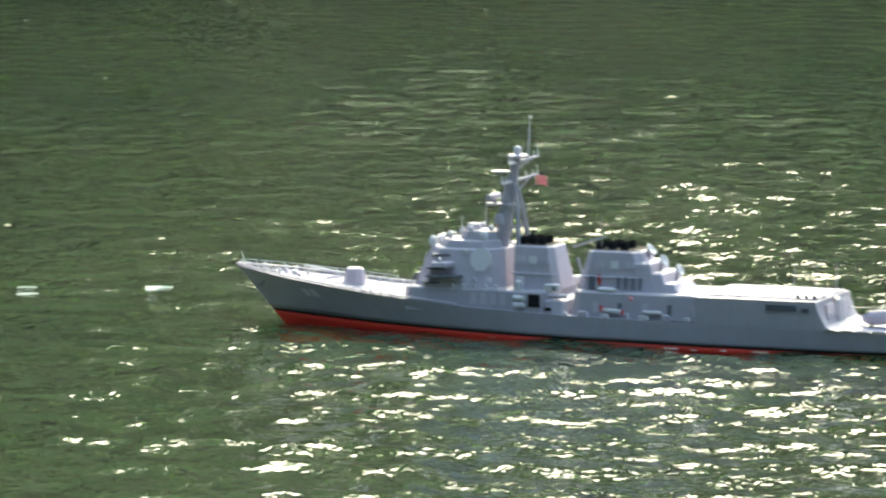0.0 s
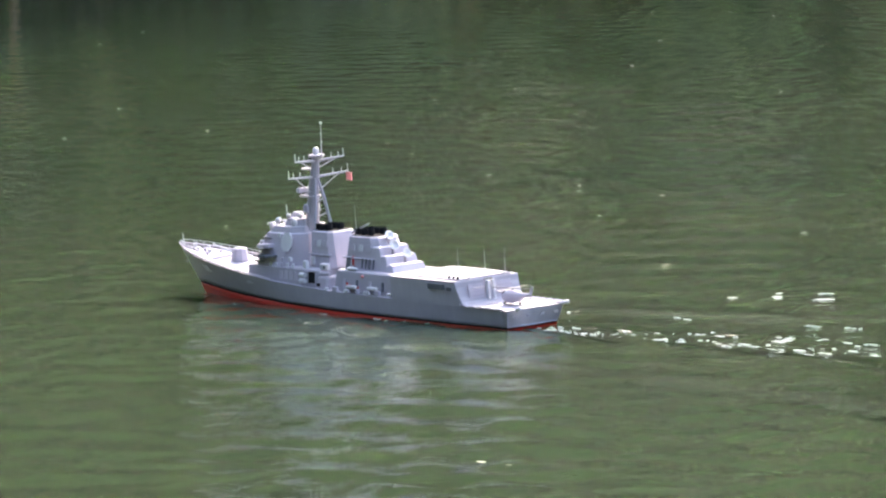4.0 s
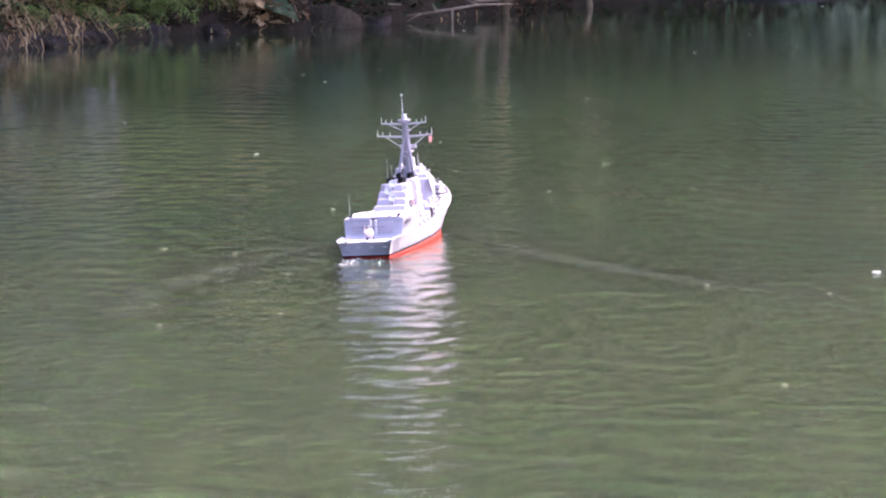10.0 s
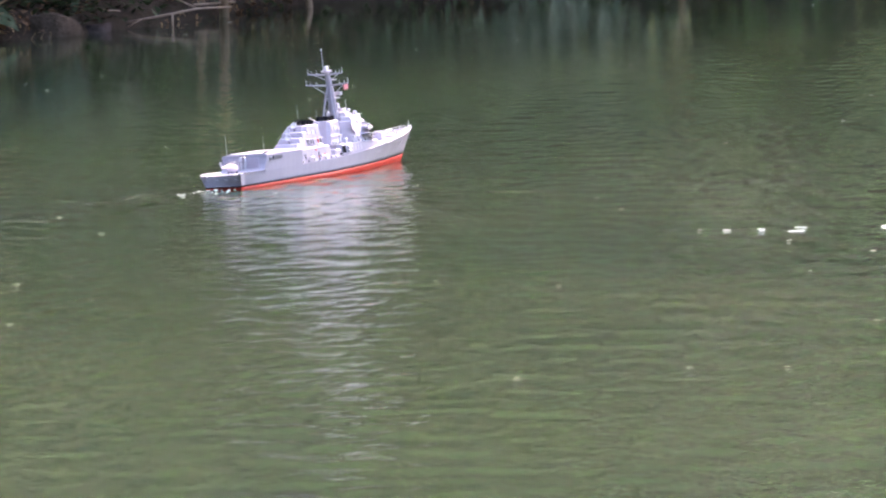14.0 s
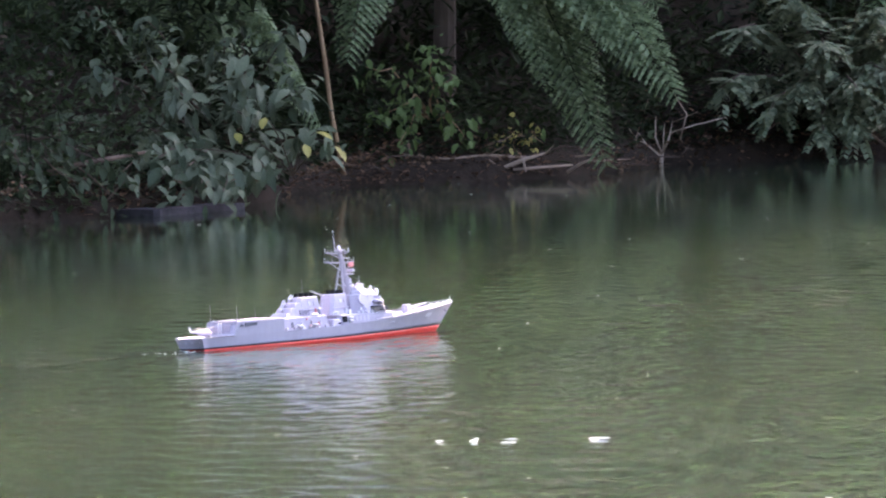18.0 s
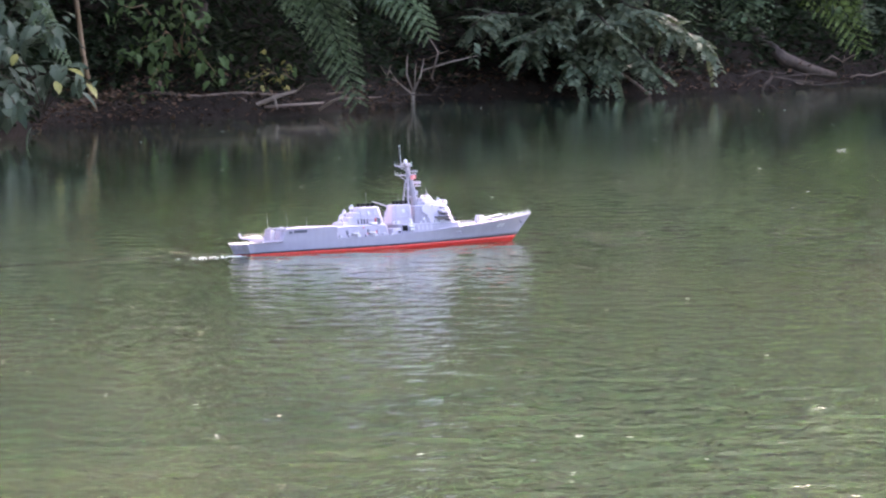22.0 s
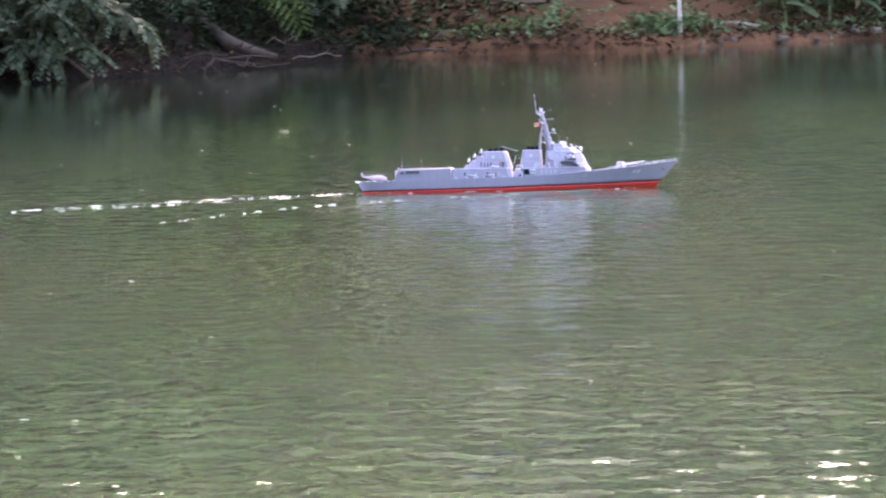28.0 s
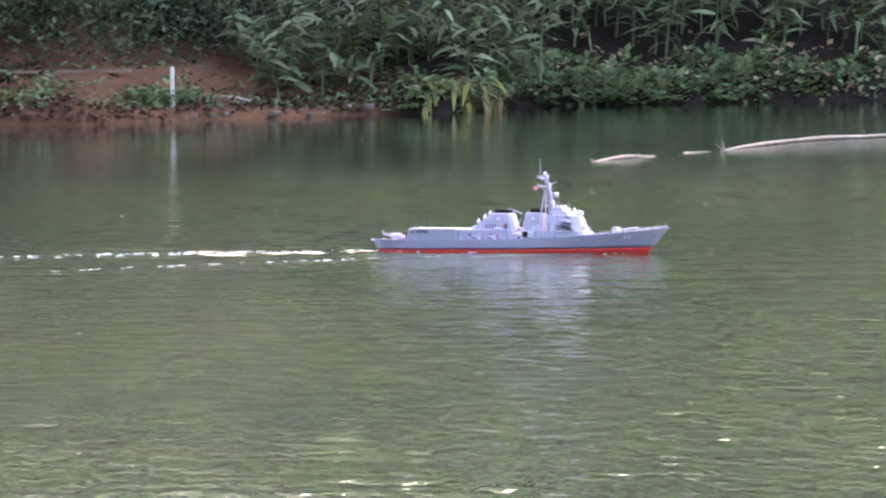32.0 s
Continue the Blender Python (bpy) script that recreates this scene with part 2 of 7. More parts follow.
def ground_mat():
    """Dark leaf-strewn mud, and a stretch of bare red clay on the far bank."""
    m, nt, b = node_mat("bank_soil", 0.95, spec=0.15)
    co = position(nt)
    n1 = noise_of(nt, co, 1.3, 4)
    n2 = noise_of(nt, co, 14.0, 5, 0.7)
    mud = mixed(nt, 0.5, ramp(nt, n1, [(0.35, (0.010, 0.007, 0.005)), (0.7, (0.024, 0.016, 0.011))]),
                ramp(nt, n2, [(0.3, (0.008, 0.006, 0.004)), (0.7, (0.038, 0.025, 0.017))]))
    clay = mixed(nt, 0.5, ramp(nt, n1, [(0.3, (0.115, 0.048, 0.022)), (0.7, (0.235, 0.108, 0.050))]),
                 ramp(nt, n2, [(0.3, (0.060, 0.030, 0.017)), (0.7, (0.260, 0.128, 0.064))]))
    sep = nt.nodes.new("ShaderNodeSeparateXYZ")
    nt.links.new(co, sep.inputs[0])
    add = nt.nodes.new("ShaderNodeMath")
    add.operation = "MULTIPLY_ADD"
    nt.links.new(n1, add.inputs[0])
    add.inputs[1].default_value = 2.4
    nt.links.new(sep.outputs[0], add.inputs[2])
    rng = nt.nodes.new("ShaderNodeMapRange")
    rng.inputs[1].default_value, rng.inputs[2].default_value = 4.0, 4.8
    nt.links.new(add.outputs[0], rng.inputs[0])
    rng2 = nt.nodes.new("ShaderNodeMapRange")
    rng2.inputs[1].default_value, rng2.inputs[2].default_value = 9.6, 8.8
    nt.links.new(add.outputs[0], rng2.inputs[0])
    mul = nt.nodes.new("ShaderNodeMath")
    mul.operation = "MULTIPLY"
    nt.links.new(rng.outputs[0], mul.inputs[0])
    nt.links.new(rng2.outputs[0], mul.inputs[1])
    inland = nt.nodes.new("ShaderNodeMapRange")
    inland.inputs[1].default_value, inland.inputs[2].default_value = 59.6, 58.8
    nt.links.new(sep.outputs[1], inland.inputs[0])
    mul2 = nt.nodes.new("ShaderNodeMath")
    mul2.operation = "MULTIPLY"
    far_side = nt.nodes.new("ShaderNodeMapRange")
    far_side.inputs[1].default_value, far_side.inputs[2].default_value = 49.0, 50.0
    nt.links.new(sep.outputs[1], far_side.inputs[0])
    mul3 = nt.nodes.new("ShaderNodeMath")
    mul3.operation = "MULTIPLY"
    nt.links.new(inland.outputs[0], mul3.inputs[0])
    nt.links.new(far_side.outputs[0], mul3.inputs[1])
    nt.links.new(mul.outputs[0], mul2.inputs[0])
    nt.links.new(mul3.outputs[0], mul2.inputs[1])
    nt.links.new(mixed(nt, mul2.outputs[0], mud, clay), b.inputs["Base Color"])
    bumped(nt, b, n2, 0.03)
    return m


def paint_mat(name, col, rough=0.5, wear=0.10, spec=0.4):
    """Matt model paint with faint weathering."""
    m, nt, b = node_mat(name, rough, spec=spec)
    co = where(nt)
    n1 = noise_of(nt, co, 11.0, 4)
    n2 = noise_of(nt, scaled(nt, co, (60, 60, 14)), 1.0, 4, 0.6)
    dark = tuple(c * (1 - wear) for c in col)
    lite = tuple(min(1, c * (1 + wear)) for c in col)
    nt.links.new(mixed(nt, 0.5, ramp(nt, n1, [(0.3, dark), (0.7, lite)]), ramp(nt, n2, [(0.3, dark), (0.7, lite)])), b.inputs["Base Color"])
    bumped(nt, b, n2, 0.0002)
    return m


GREY = paint_mat("haze_grey_paint", (0.345, 0.325, 0.380))
GREY_PALE = paint_mat("pale_grey_paint", (0.435, 0.40, 0.475))
DECK = paint_mat("deck_grey_paint", (0.355, 0.335, 0.40), 0.7, 0.14)
RED = paint_mat("red_hull_paint", (0.60, 0.032, 0.020), 0.4)
BLACK = paint_mat("black_paint", (0.012, 0.012, 0.015), 0.85, 0.3, 0.1)
WHITE = paint_mat("white_paint", (0.57, 0.56, 0.60), 0.45, 0.05)
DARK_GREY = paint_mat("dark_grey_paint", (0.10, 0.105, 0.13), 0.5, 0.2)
FLAG_RED = paint_mat("red_cloth", (0.82, 0.27, 0.27), 0.8, 0.3)
GLASS = paint_mat("dark_window_glaze", (0.02, 0.025, 0.035), 0.12)
FOAM_GLINT = speckled("white_foam_glint", (0.62, 0.66, 0.60), (0.86, 0.88, 0.85), 12.0, 0.5, 0.01)
SOIL = ground_mat()
ROCK = speckled("damp_rock", (0.10, 0.070, 0.050), (0.28, 0.21, 0.155), 3.0, 0.75, 0.03)
PALE_STONE = speckled("pale_stone", (0.30, 0.27, 0.26), (0.58, 0.55, 0.54), 5.0, 0.8, 0.02)
WET_ROCK = speckled("dark_wet_stone", (0.014, 0.011, 0.010), (0.060, 0.047, 0.045), 4.0, 0.95, 0.03, spec=0.1)
MOSS = speckled("mossy_rock", (0.020, 0.018, 0.012), (0.095, 0.068, 0.052), 9.0, 0.95, 0.03, spec=0.1)
BARK = bark_mat("dark_bark", (0.035, 0.026, 0.02), (0.13, 0.095, 0.072))
PALE_WOOD = bark_mat("weathered_pale_wood", (0.13, 0.090, 0.066), (0.35, 0.26, 0.20))
CANE = bark_mat("brown_cane", (0.16, 0.095, 0.05), (0.33, 0.22, 0.13))
BLEACHED = bark_mat("bleached_log_wood", (0.26, 0.20, 0.14), (0.52, 0.43, 0.32), 5.0)
POST_WHITE = bark_mat("chalky_white_paint_on_wood", (0.66, 0.57, 0.45), (0.88, 0.80, 0.68), 20.0)
STAKE = bark_mat("brown_barked_stake", (0.11, 0.075, 0.048), (0.32, 0.225, 0.15), 14.0)
PLANK = bark_mat("grey_brown_plank", (0.16, 0.10, 0.075), (0.36, 0.25, 0.19), 6.0)
OLD_PLANK = bark_mat("weathered_brown_plank", (0.14, 0.085, 0.055), (0.30, 0.20, 0.14), 16.0)
SLATE = speckled("dark_wet_concrete", (0.014, 0.013, 0.014), (0.050, 0.045, 0.050), 4.0, 0.9, 0.01, spec=0.15)
LEAF_BROAD = leaf_mat("broad_leaf_blue_green", (0.044, 0.070, 0.042), (0.140, 0.180, 0.122), 0.5, per_object=True, spec=0.2)
# shaded copy of the broad leaf: shade put into its green
LEAF_SHADED_OVAL = leaf_mat("shaded_oval_leaf", (0.022, 0.038, 0.021), (0.070, 0.098, 0.058), 0.55, per_object=True, spec=0.15)
LEAF_PINKISH = leaf_mat("dusty_mauve_leaf", (0.16, 0.135, 0.135), (0.40, 0.335, 0.335), 0.5, per_object=True)
LEAF_GINGER = leaf_mat("ginger_leaf", (0.095, 0.145, 0.066), (0.31, 0.375, 0.20), 0.5, dead=(0.24, 0.17, 0.08), per_object=True)
LEAF_YELLOW = leaf_mat("yellowing_leaf", (0.24, 0.25, 0.07), (0.46, 0.39, 0.13), 0.5, per_object=True)
LEAF_TARO = leaf_mat("elephant_ear_leaf", (0.018, 0.040, 0.022), (0.050, 0.085, 0.050), 0.5, veins=18.0, per_object=True, spec=0.2)
LEAF_FERN = leaf_mat("fern_green", (0.112, 0.165, 0.084), (0.22, 0.29, 0.155), 0.5)
LEAF_LACY = leaf_mat("lacy_grey_green", (0.070, 0.102, 0.060), (0.200, 0.235, 0.148), 0.5)
LEAF_BRIGHT = leaf_mat("fresh_green_leaf", (0.070, 0.115, 0.032), (0.22, 0.295, 0.088), 0.55)
LEAF_BUSH = leaf_mat("dim_green_leaf", (0.040, 0.075, 0.026), (0.115, 0.175, 0.060), 0.6, spec=0.2)
# two greens darkened so the shade under the trees sits in their colour
LEAF_SHADED = leaf_mat("shaded_undergrowth", (0.010, 0.018, 0.008), (0.034, 0.050, 0.023), 0.6, spec=0.12)
LEAF_DEEP_SHADE = leaf_mat("deep_shade_leaf", (0.014, 0.029, 0.012), (0.048, 0.078, 0.034), 0.6)
LEAF_COVER = leaf_mat("ground_cover_leaf", (0.105, 0.170, 0.072), (0.26, 0.35, 0.165), 0.65)
LEAF_CROWN = leaf_mat("tree_crown_leaf", (0.030, 0.065, 0.020), (0.085, 0.15, 0.045), 0.5)
DRY = leaf_mat("dry_straw", (0.19, 0.108, 0.055), (0.49, 0.33, 0.195), 0.7)
LITTER = leaf_mat("brown_leaf_litter", (0.034, 0.020, 0.013), (0.15, 0.088, 0.054), 0.8)
LEAF_BACK = leaf_mat("green_thicket_leaf", (0.060, 0.098, 0.052), (0.19, 0.25, 0.145), 0.6, spec=0.15)
STUMP_WOOD = bark_mat("pale_dead_wood", (0.225, 0.165, 0.128), (0.435, 0.345, 0.270))
FLOAT_LEAF = leaf_mat("pale_floating_leaf", (0.60, 0.54, 0.42), (0.93, 0.91, 0.85), 0.4, per_object=True)


# ---- building helpers ----
class Shape:
    """Vertices and faces gathered for one mesh."""

    def __init__(self):
        self.v, self.f = [], []

    def add(self, verts, faces):
        k = len(self.v)
        self.v.extend([tuple(p) for p in verts])
        self.f.extend([tuple(i + k for i in fc) for fc in faces])
        return self

    def loft(self, rings, caps=True, closed=True):
        """Rings with equal point counts, skinned in order."""
        n, k = len(rings[0]), len(self.v)
        for r in rings:
            self.v.extend([tuple(p) for p in r])
        for i in range(len(rings) - 1):
            for j in range(n if closed else n - 1):
                a, b = k + i * n + j, k + i * n + (j + 1) % n
                self.f.append((a, b, b + n, a + n))
        if caps:
            self.f.append(tuple(k + j for j in reversed(range(n))))
            self.f.append(tuple(k + (len(rings) - 1) * n + j for j in range(n)))
        return self

    def block(self, x0, x1, w0, w1, z0, z1, front=0.0, aft=0.0, cut=0.1, y=0.0):
        """A deckhouse block: half-widths w0 below and w1 above, raked front and aft, chamfered corners and roof edge."""
        def ring(a, b, w, z):
            c = min(cut * (b - a), w * 0.6)
            return [(a, y - w + c, z), (a + c, y - w, z), (b - c, y - w, z), (b, y - w + c, z),
                    (b, y + w - c, z), (b - c, y + w, z), (a + c, y + w, z), (a, y + w - c, z)]
        e = min(0.12 * (z1 - z0), 0.003)
        t = 1 - e / (z1 - z0)
        mid = ring(x0 + aft * t, x1 - front * t, w0 + (w1 - w0) * t, z1 - e)
        return self.loft([ring(x0, x1, w0, z0), mid, ring(x0 + aft + e, x1 - front - e, w1 - e, z1)])

    def tube(self, pts, radii, n=7, flat=1.0):
        """A limb along points; radii one number or one a point."""
        pts = [Vector(p) for p in pts]
        if not isinstance(radii, (list, tuple)):
            radii = [radii] * len(pts)
        rings = []
        for i, p in enumerate(pts):
            d = (pts[min(i + 1, len(pts) - 1)] - pts[max(i - 1, 0)]).normalized()
            s = d.cross(Vector((0, 0, 1)) if abs(d.z) < 0.95 else Vector((1, 0, 0))).normalized()
            u = s.cross(d)
            rings.append([p + (s * math.cos(2 * math.pi * j / n) + u * flat * math.sin(2 * math.pi * j / n)) * radii[i] for j in range(n)])
        return self.loft(rings)

    def ball(self, c, r, n=10, m=6, squash=1.0):
        rings = []
        for i in range(1, m):
            a = math.pi * i / m
            rings.append([(c[0] + r * math.sin(a) * math.cos(2 * math.pi * j / n), c[1] + r * math.sin(a) * math.sin(2 * math.pi * j / n),
                           c[2] - r * squash * math.cos(a)) for j in range(n)])
        return self.loft(rings)

    def spun(self, c, axis, profile, n=14):
        """A turned form about axis through c: profile of (along, radius)."""
        d = Vector(axis).normalized()
        s = d.orthogonal().normalized()
        u = d.cross(s)
        c = Vector(c)
        return self.loft([[c + d * a + (s * math.cos(2 * math.pi * j / n) + u * math.sin(2 * math.pi * j / n)) * max(r, 1e-4) for j in range(n)] for a, r in profile])

    def panel(self, corners, depth, normal):
        """A thin slab on four or more corners, standing proud by depth."""
        k, d = len(corners), Vector(normal).normalized() * depth
        return self.loft([[Vector(p) - d * 0.2 for p in corners], [Vector(p) + d for p in corners]])

    def mesh(self, name, mat, smooth=False):
        me = bpy.data.meshes.new(name)
        me.from_pydata(self.v, [], self.f)
        me.materials.append(mat)
        if smooth:
            me.polygons.foreach_set("use_smooth", [True] * len(me.polygons))
        me.update()
        return me


def part(name, shape, mat, parent, label="", smooth=False):
    """One mesh object under a thing or a part."""
    ob = new(name, shape.mesh(name, mat, smooth) if isinstance(shape, Shape) else shape)
    ob.parent = parent
    return tagged(ob, label)


def thing(name, m, label, category, group="", shape=None, mat=None, kind="", smooth=False):
    """A top-level thing: an Empty at its base, or one mesh."""
    ob = new(name, shape.mesh(name, mat, smooth) if shape else None)
    ob.matrix_basis = m
    return tagged(ob, label, category, group, kind)


def lerp(tab, x):
    return float(np.interp(x, [p[0] for p in tab], [p[1] for p in tab]))


rng = random.Random(7)


# ---- the pond and its banks ----
SHORE = [(-8.0, 29), (-7.78, 32.6), (-7.71, 33.6), (-7.54, 34.3), (-7.3, 35.0), (-6.95, 35.45), (-6.63, 35.7), (-6.45, 36.2), (-6.29, 36.8),
         (-6.15, 37.3), (-5.92, 38.6), (-5.59, 40.2), (-5.01, 41.2), (-4.5, 41.9), (-3.97, 42.9), (-3.94, 45.7), (-3.6, 46.7), (-3.1, 47.1), (-2.2, 47.7), (-1.63, 49.4), (-1.3, 50.6),
         (-0.4, 50.8), (0.58, 51.4), (1.54, 52.1), (2.27, 53.7), (2.8, 54.8), (3.36, 55.4), (3.8, 55.5), (4.4, 55.3), (5.1, 54.9),
         (5.98, 56.05), (7.1, 56.9), (8.2, 57.4), (8.75, 57.4), (9.65, 59.6), (10.8, 59.9), (12, 60.2), (13.5, 60.3), (19, 62), (27, 58),
         (33, 46), (34, 30), (28, 12), (15, 3.5), (3, 2.2)]
SHORE += [(-6, 3.5), (-12, 10), (-12.8, 18), (-10, 25)]
MIDDLE = (3.0, 32.0)


def shore_points():
    out = []
    for i, (x, y) in enumerate(SHORE):
        x2, y2 = SHORE[(i + 1) % len(SHORE)]
        step = 0.14 if (y > 30 and x < 15) else 1.0
        n = max(1, int(math.hypot(x2 - x, y2 - y) / step))
        for k in range(n):
            px, py = x + (x2 - x) * k / n, y + (y2 - y) * k / n
            w = 0.10 if step < 1 else 0.3
            q = noise.noise_vector((px * 1.1, py * 1.1, 3.0)) * w
            out.append((px + q.x, py + q.y))
    return out


def clay(x):
    """1 on the bare red bank."""
    return max(0.0, min(1.0, (x - 2.6) / 0.8, (8.6 - x) / 0.8))


def bank_height(x, y, d):
    """Ground level at d metres behind the water's edge."""
    if d <= 0:
        return max(-1.2, d * 0.5) - 0.02
    rough = noise.noise((x * 0.9, y * 0.9, 0)) * 0.10 + noise.noise((x * 3.1, y * 3.1, 5)) * 0.035
    c = clay(x) if y > 45 else 0.0
    if y < 20 and d < 60:
        return min(0.15, d) + rough * 0.5 + max(0, d - 12) * 0.12
    steep = 0.10 * min(1, d / 0.12) + 0.34 * min(d, 4) + 0.45 * max(0, min(d, 60) - 4) + rough * min(1, d)
    gentle = 0.07 * min(1, d / 0.15) + 0.16 * min(d, 3.2) + 0.45 * max(0, min(d, 60) - 3.2) + (rough * 1.3 + noise.noise((x * 6.5, y * 6.5, 9)) * 0.035) * min(1, d * 2)
    return steep * (1 - c) + gentle * c


def build_ground():
    pts = shore_points()
    offs = [-9, -4, -2, -1, -0.5, -0.25, -0.1, 0.0, 0.08, 0.18, 0.3, 0.45, 0.65, 0.9, 1.2, 1.6, 2.1, 2.7, 3.4, 4.4, 6, 9, 14, 24, 45, 90, 300, 1500]
    s, n = Shape(), len(pts)
    for d in offs:
        for x, y in pts:
            dx, dy = x - MIDDLE[0], y - MIDDLE[1]
            r = math.hypot(dx, dy)
            px, py = x + dx / r * d, y + dy / r * d
            s.v.append((px, py, bank_height(px, py, d)))
    for i in range(len(offs) - 1):
        for j in range(n):
            a, b = i * n + j, i * n + (j + 1) % n
            s.f.append((a, a + n, b + n, b))
    s.v.append((MIDDLE[0], MIDDLE[1], -1.2))
    for j in range(n):
        s.f.append((len(s.v) - 1, j, (j + 1) % n))
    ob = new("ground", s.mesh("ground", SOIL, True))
    tagged(ob, "dark muddy pond bank with a stretch of bare red clay", "ground", kind="structure")


def shore_at(t):
    """A point of the far shore and the way inland, by its run from the reeds (0) to the gingers (40 m)."""
    far = SHORE[1:39]
    for (x, y), (x2, y2) in zip(far, far[1:]):
        l = math.hypot(x2 - x, y2 - y)
        if t <= l:
            k = t / l
            break
        t -= l
    px, py = x + (x2 - x) * k, y + (y2 - y) * k
    dx, dy = px - MIDDLE[0], py - MIDDLE[1]
    r = math.hypot(dx, dy)
    return px, py, dx / r, dy / r


def on_bank(x, y):
    """Ground level at a place of the far bank, from its gap to the shore line."""
    best = 99
    for (x1, y1), (x2, y2) in zip(SHORE[:39], SHORE[1:40]):
        vx, vy = x2 - x1, y2 - y1
        k = max(0, min(1, ((x - x1) * vx + (y - y1) * vy) / (vx * vx + vy * vy)))
        best = min(best, math.hypot(x - x1 - k * vx, y - y1 - k * vy))
    return bank_height(x, y, best)


build_ground()


WIND_SLOPE = 0.098
WIND = []       # small wind waves: wave vector, height, phase
wind_rng = random.Random(21)
for k in range(70):
    wl = 0.115 * (0.30 / 0.115) ** (wind_rng.random() ** 1.4)
    th = radians(50) + wind_rng.gauss(0, 0.66)
    if k % 3 == 1:                 # a third of them long-crested and running away from the near bank
        wl, th = wl * 1.3, radians(86) + wind_rng.gauss(0, 0.22)
    elif k % 3 == 2:               # and a third the old wash of the ship
        wl, th = wind_rng.uniform(0.15, 0.24), radians(28) + wind_rng.gauss(0, 0.13)
    WIND.append((2 * math.pi / wl * math.cos(th), 2 * math.pi / wl * math.sin(th), WIND_SLOPE * wl / (2 * math.pi) * (2 / 70) ** 0.5, wind_rng.uniform(0, 6.28)))


def wave_height(x, y):
    """Height of the wind waves: lively in the open, dying away in the lee of the far trees, with calmer patches."""
    q = y - 1.3 * x
    lee = np.interp(q, [8, 12.5, 15, 20, 28, 34, 39, 43], [1.36, 1.32, 1.12, 0.80, 0.56, 0.30, 0.10, 0.02])
    patch = 0.75 + 0.25 * np.sin(0.55 * x + 0.9 * np.sin(0.31 * y)) * np.sin(0.42 * y + 1.1 * np.sin(0.23 * x + 1.0))
    h = np.zeros_like(x)
    for kx, ky, amp, ph in WIND:
        h += amp * np.sin(kx * x + ky * y + ph)
    swell = 0.0022 * np.sin(9.5 * y + 0.5 * x + 0.6 * np.sin(0.5 * x)) * np.exp(-((x - 8.5) / 3.0) ** 2 - ((y - 26.5) / 4.5) ** 2)
    return swell + h * lee * patch * np.interp(x, [-1.6, -0.5, 0.4, 1.3, 2.6, 4.5], [0.66, 0.70, 0.84, 0.98, 0.66, 0.44])


def build_water():
    """One sheet that reaches under all the banks, with wind waves in the middle of the pond."""
    xs, ys = np.arange(-11.0, 15.01, 0.032), np.arange(8.5, 46.01, 0.048)
    gx, gy = np.meshgrid(xs, ys)
    edge = np.minimum(np.minimum(gx - xs[0], xs[-1] - gx), np.minimum(gy - ys[0], ys[-1] - gy))
    gz = wave_height(gx, gy) * np.clip(edge, 0, 1)
    nx, ny = len(xs), len(ys)
    co = np.stack([gx, gy, gz], -1).reshape(-1, 3)
    k = len(co)
    co = np.vstack([co, [(-60, -30, 0), (90, -30, 0), (90, 110, 0), (-60, 110, 0)]])
    i = (np.arange(ny - 1)[:, None] * nx + np.arange(nx - 1)[None, :]).reshape(-1)
    quads = np.stack([i, i + 1, i + 1 + nx, i + nx], -1)
    c0, c1, c2, c3 = 0, nx - 1, nx * ny - 1, nx * (ny - 1)
    quads = np.vstack([quads, [(k, k + 1, c1, c0), (k + 1, k + 2, c2, c1), (k + 2, k + 3, c3, c2), (k + 3, k, c0, c3)]]).astype(np.int32)
    me = bpy.data.meshes.new("water")
    me.vertices.add(len(co))
    me.vertices.foreach_set("co", co.astype(np.float32).ravel())
    me.loops.add(quads.size)
    me.loops.foreach_set("vertex_index", quads.ravel())
    me.polygons.add(len(quads))
    me.polygons.foreach_set("loop_start", np.arange(0, quads.size, 4, dtype=np.int32))
    me.polygons.foreach_set("use_smooth", np.ones(len(quads), dtype=bool))
    me.update(calc_edges=True)
    ob = new("water", me)
    me.materials.append(water_mat(ob))
    return tagged(ob, "murky green pond water with small wind ripples", "water", kind="structure")


water = build_water()
# pond water with its base colour lifted 1.6 times, rougher
WAKE_WATER = water_mat(water, "pale_wake_water", 0.11, 1.6)


# ---- the model warship ----
DECK_LINE = [(0, 0.050), (0.13, 0.051), (0.5, 0.060), (0.65, 0.069), (0.8, 0.087), (0.9, 0.103), (1, 0.121)]
WATER_HALF = [(0, 0.070), (0.1, 0.080), (0.3, 0.094), (0.5, 0.097), (0.65, 0.088), (0.8, 0.060), (0.9, 0.033), (0.97, 0.012), (1, 0.002)]
DECK_HALF = [(0, 0.081), (0.15, 0.090), (0.3, 0.098), (0.5, 0.100), (0.65, 0.098), (0.78, 0.088), (0.88, 0.067), (0.95, 0.040), (1, 0.003)]
RED_TOP = [(0, 0.005), (0.5, 0.012), (0.8, 0.021), (1, 0.030)]


def hull_point(u, z):
    """Side of the hull at run u (0 stern, 1 bow) and height z: x and half-breadth."""
    stem = 0.664 + 0.111 * max(z, -0.03) / 0.121
    x0 = -0.748 - 0.022 * max(0.0, min(1, z / 0.05))
    top = lerp(DECK_LINE, u)
    if z >= 0:
        k = (z / top) ** (1.0 + 0.5 * u)
        b = lerp(WATER_HALF, u) * (1 - k) + lerp(DECK_HALF, u) * k
    else:
        b = lerp(WATER_HALF, u) * (1 - 0.75 * (-z / 0.055) ** 2)
    return x0 + u * (stem - x0), b


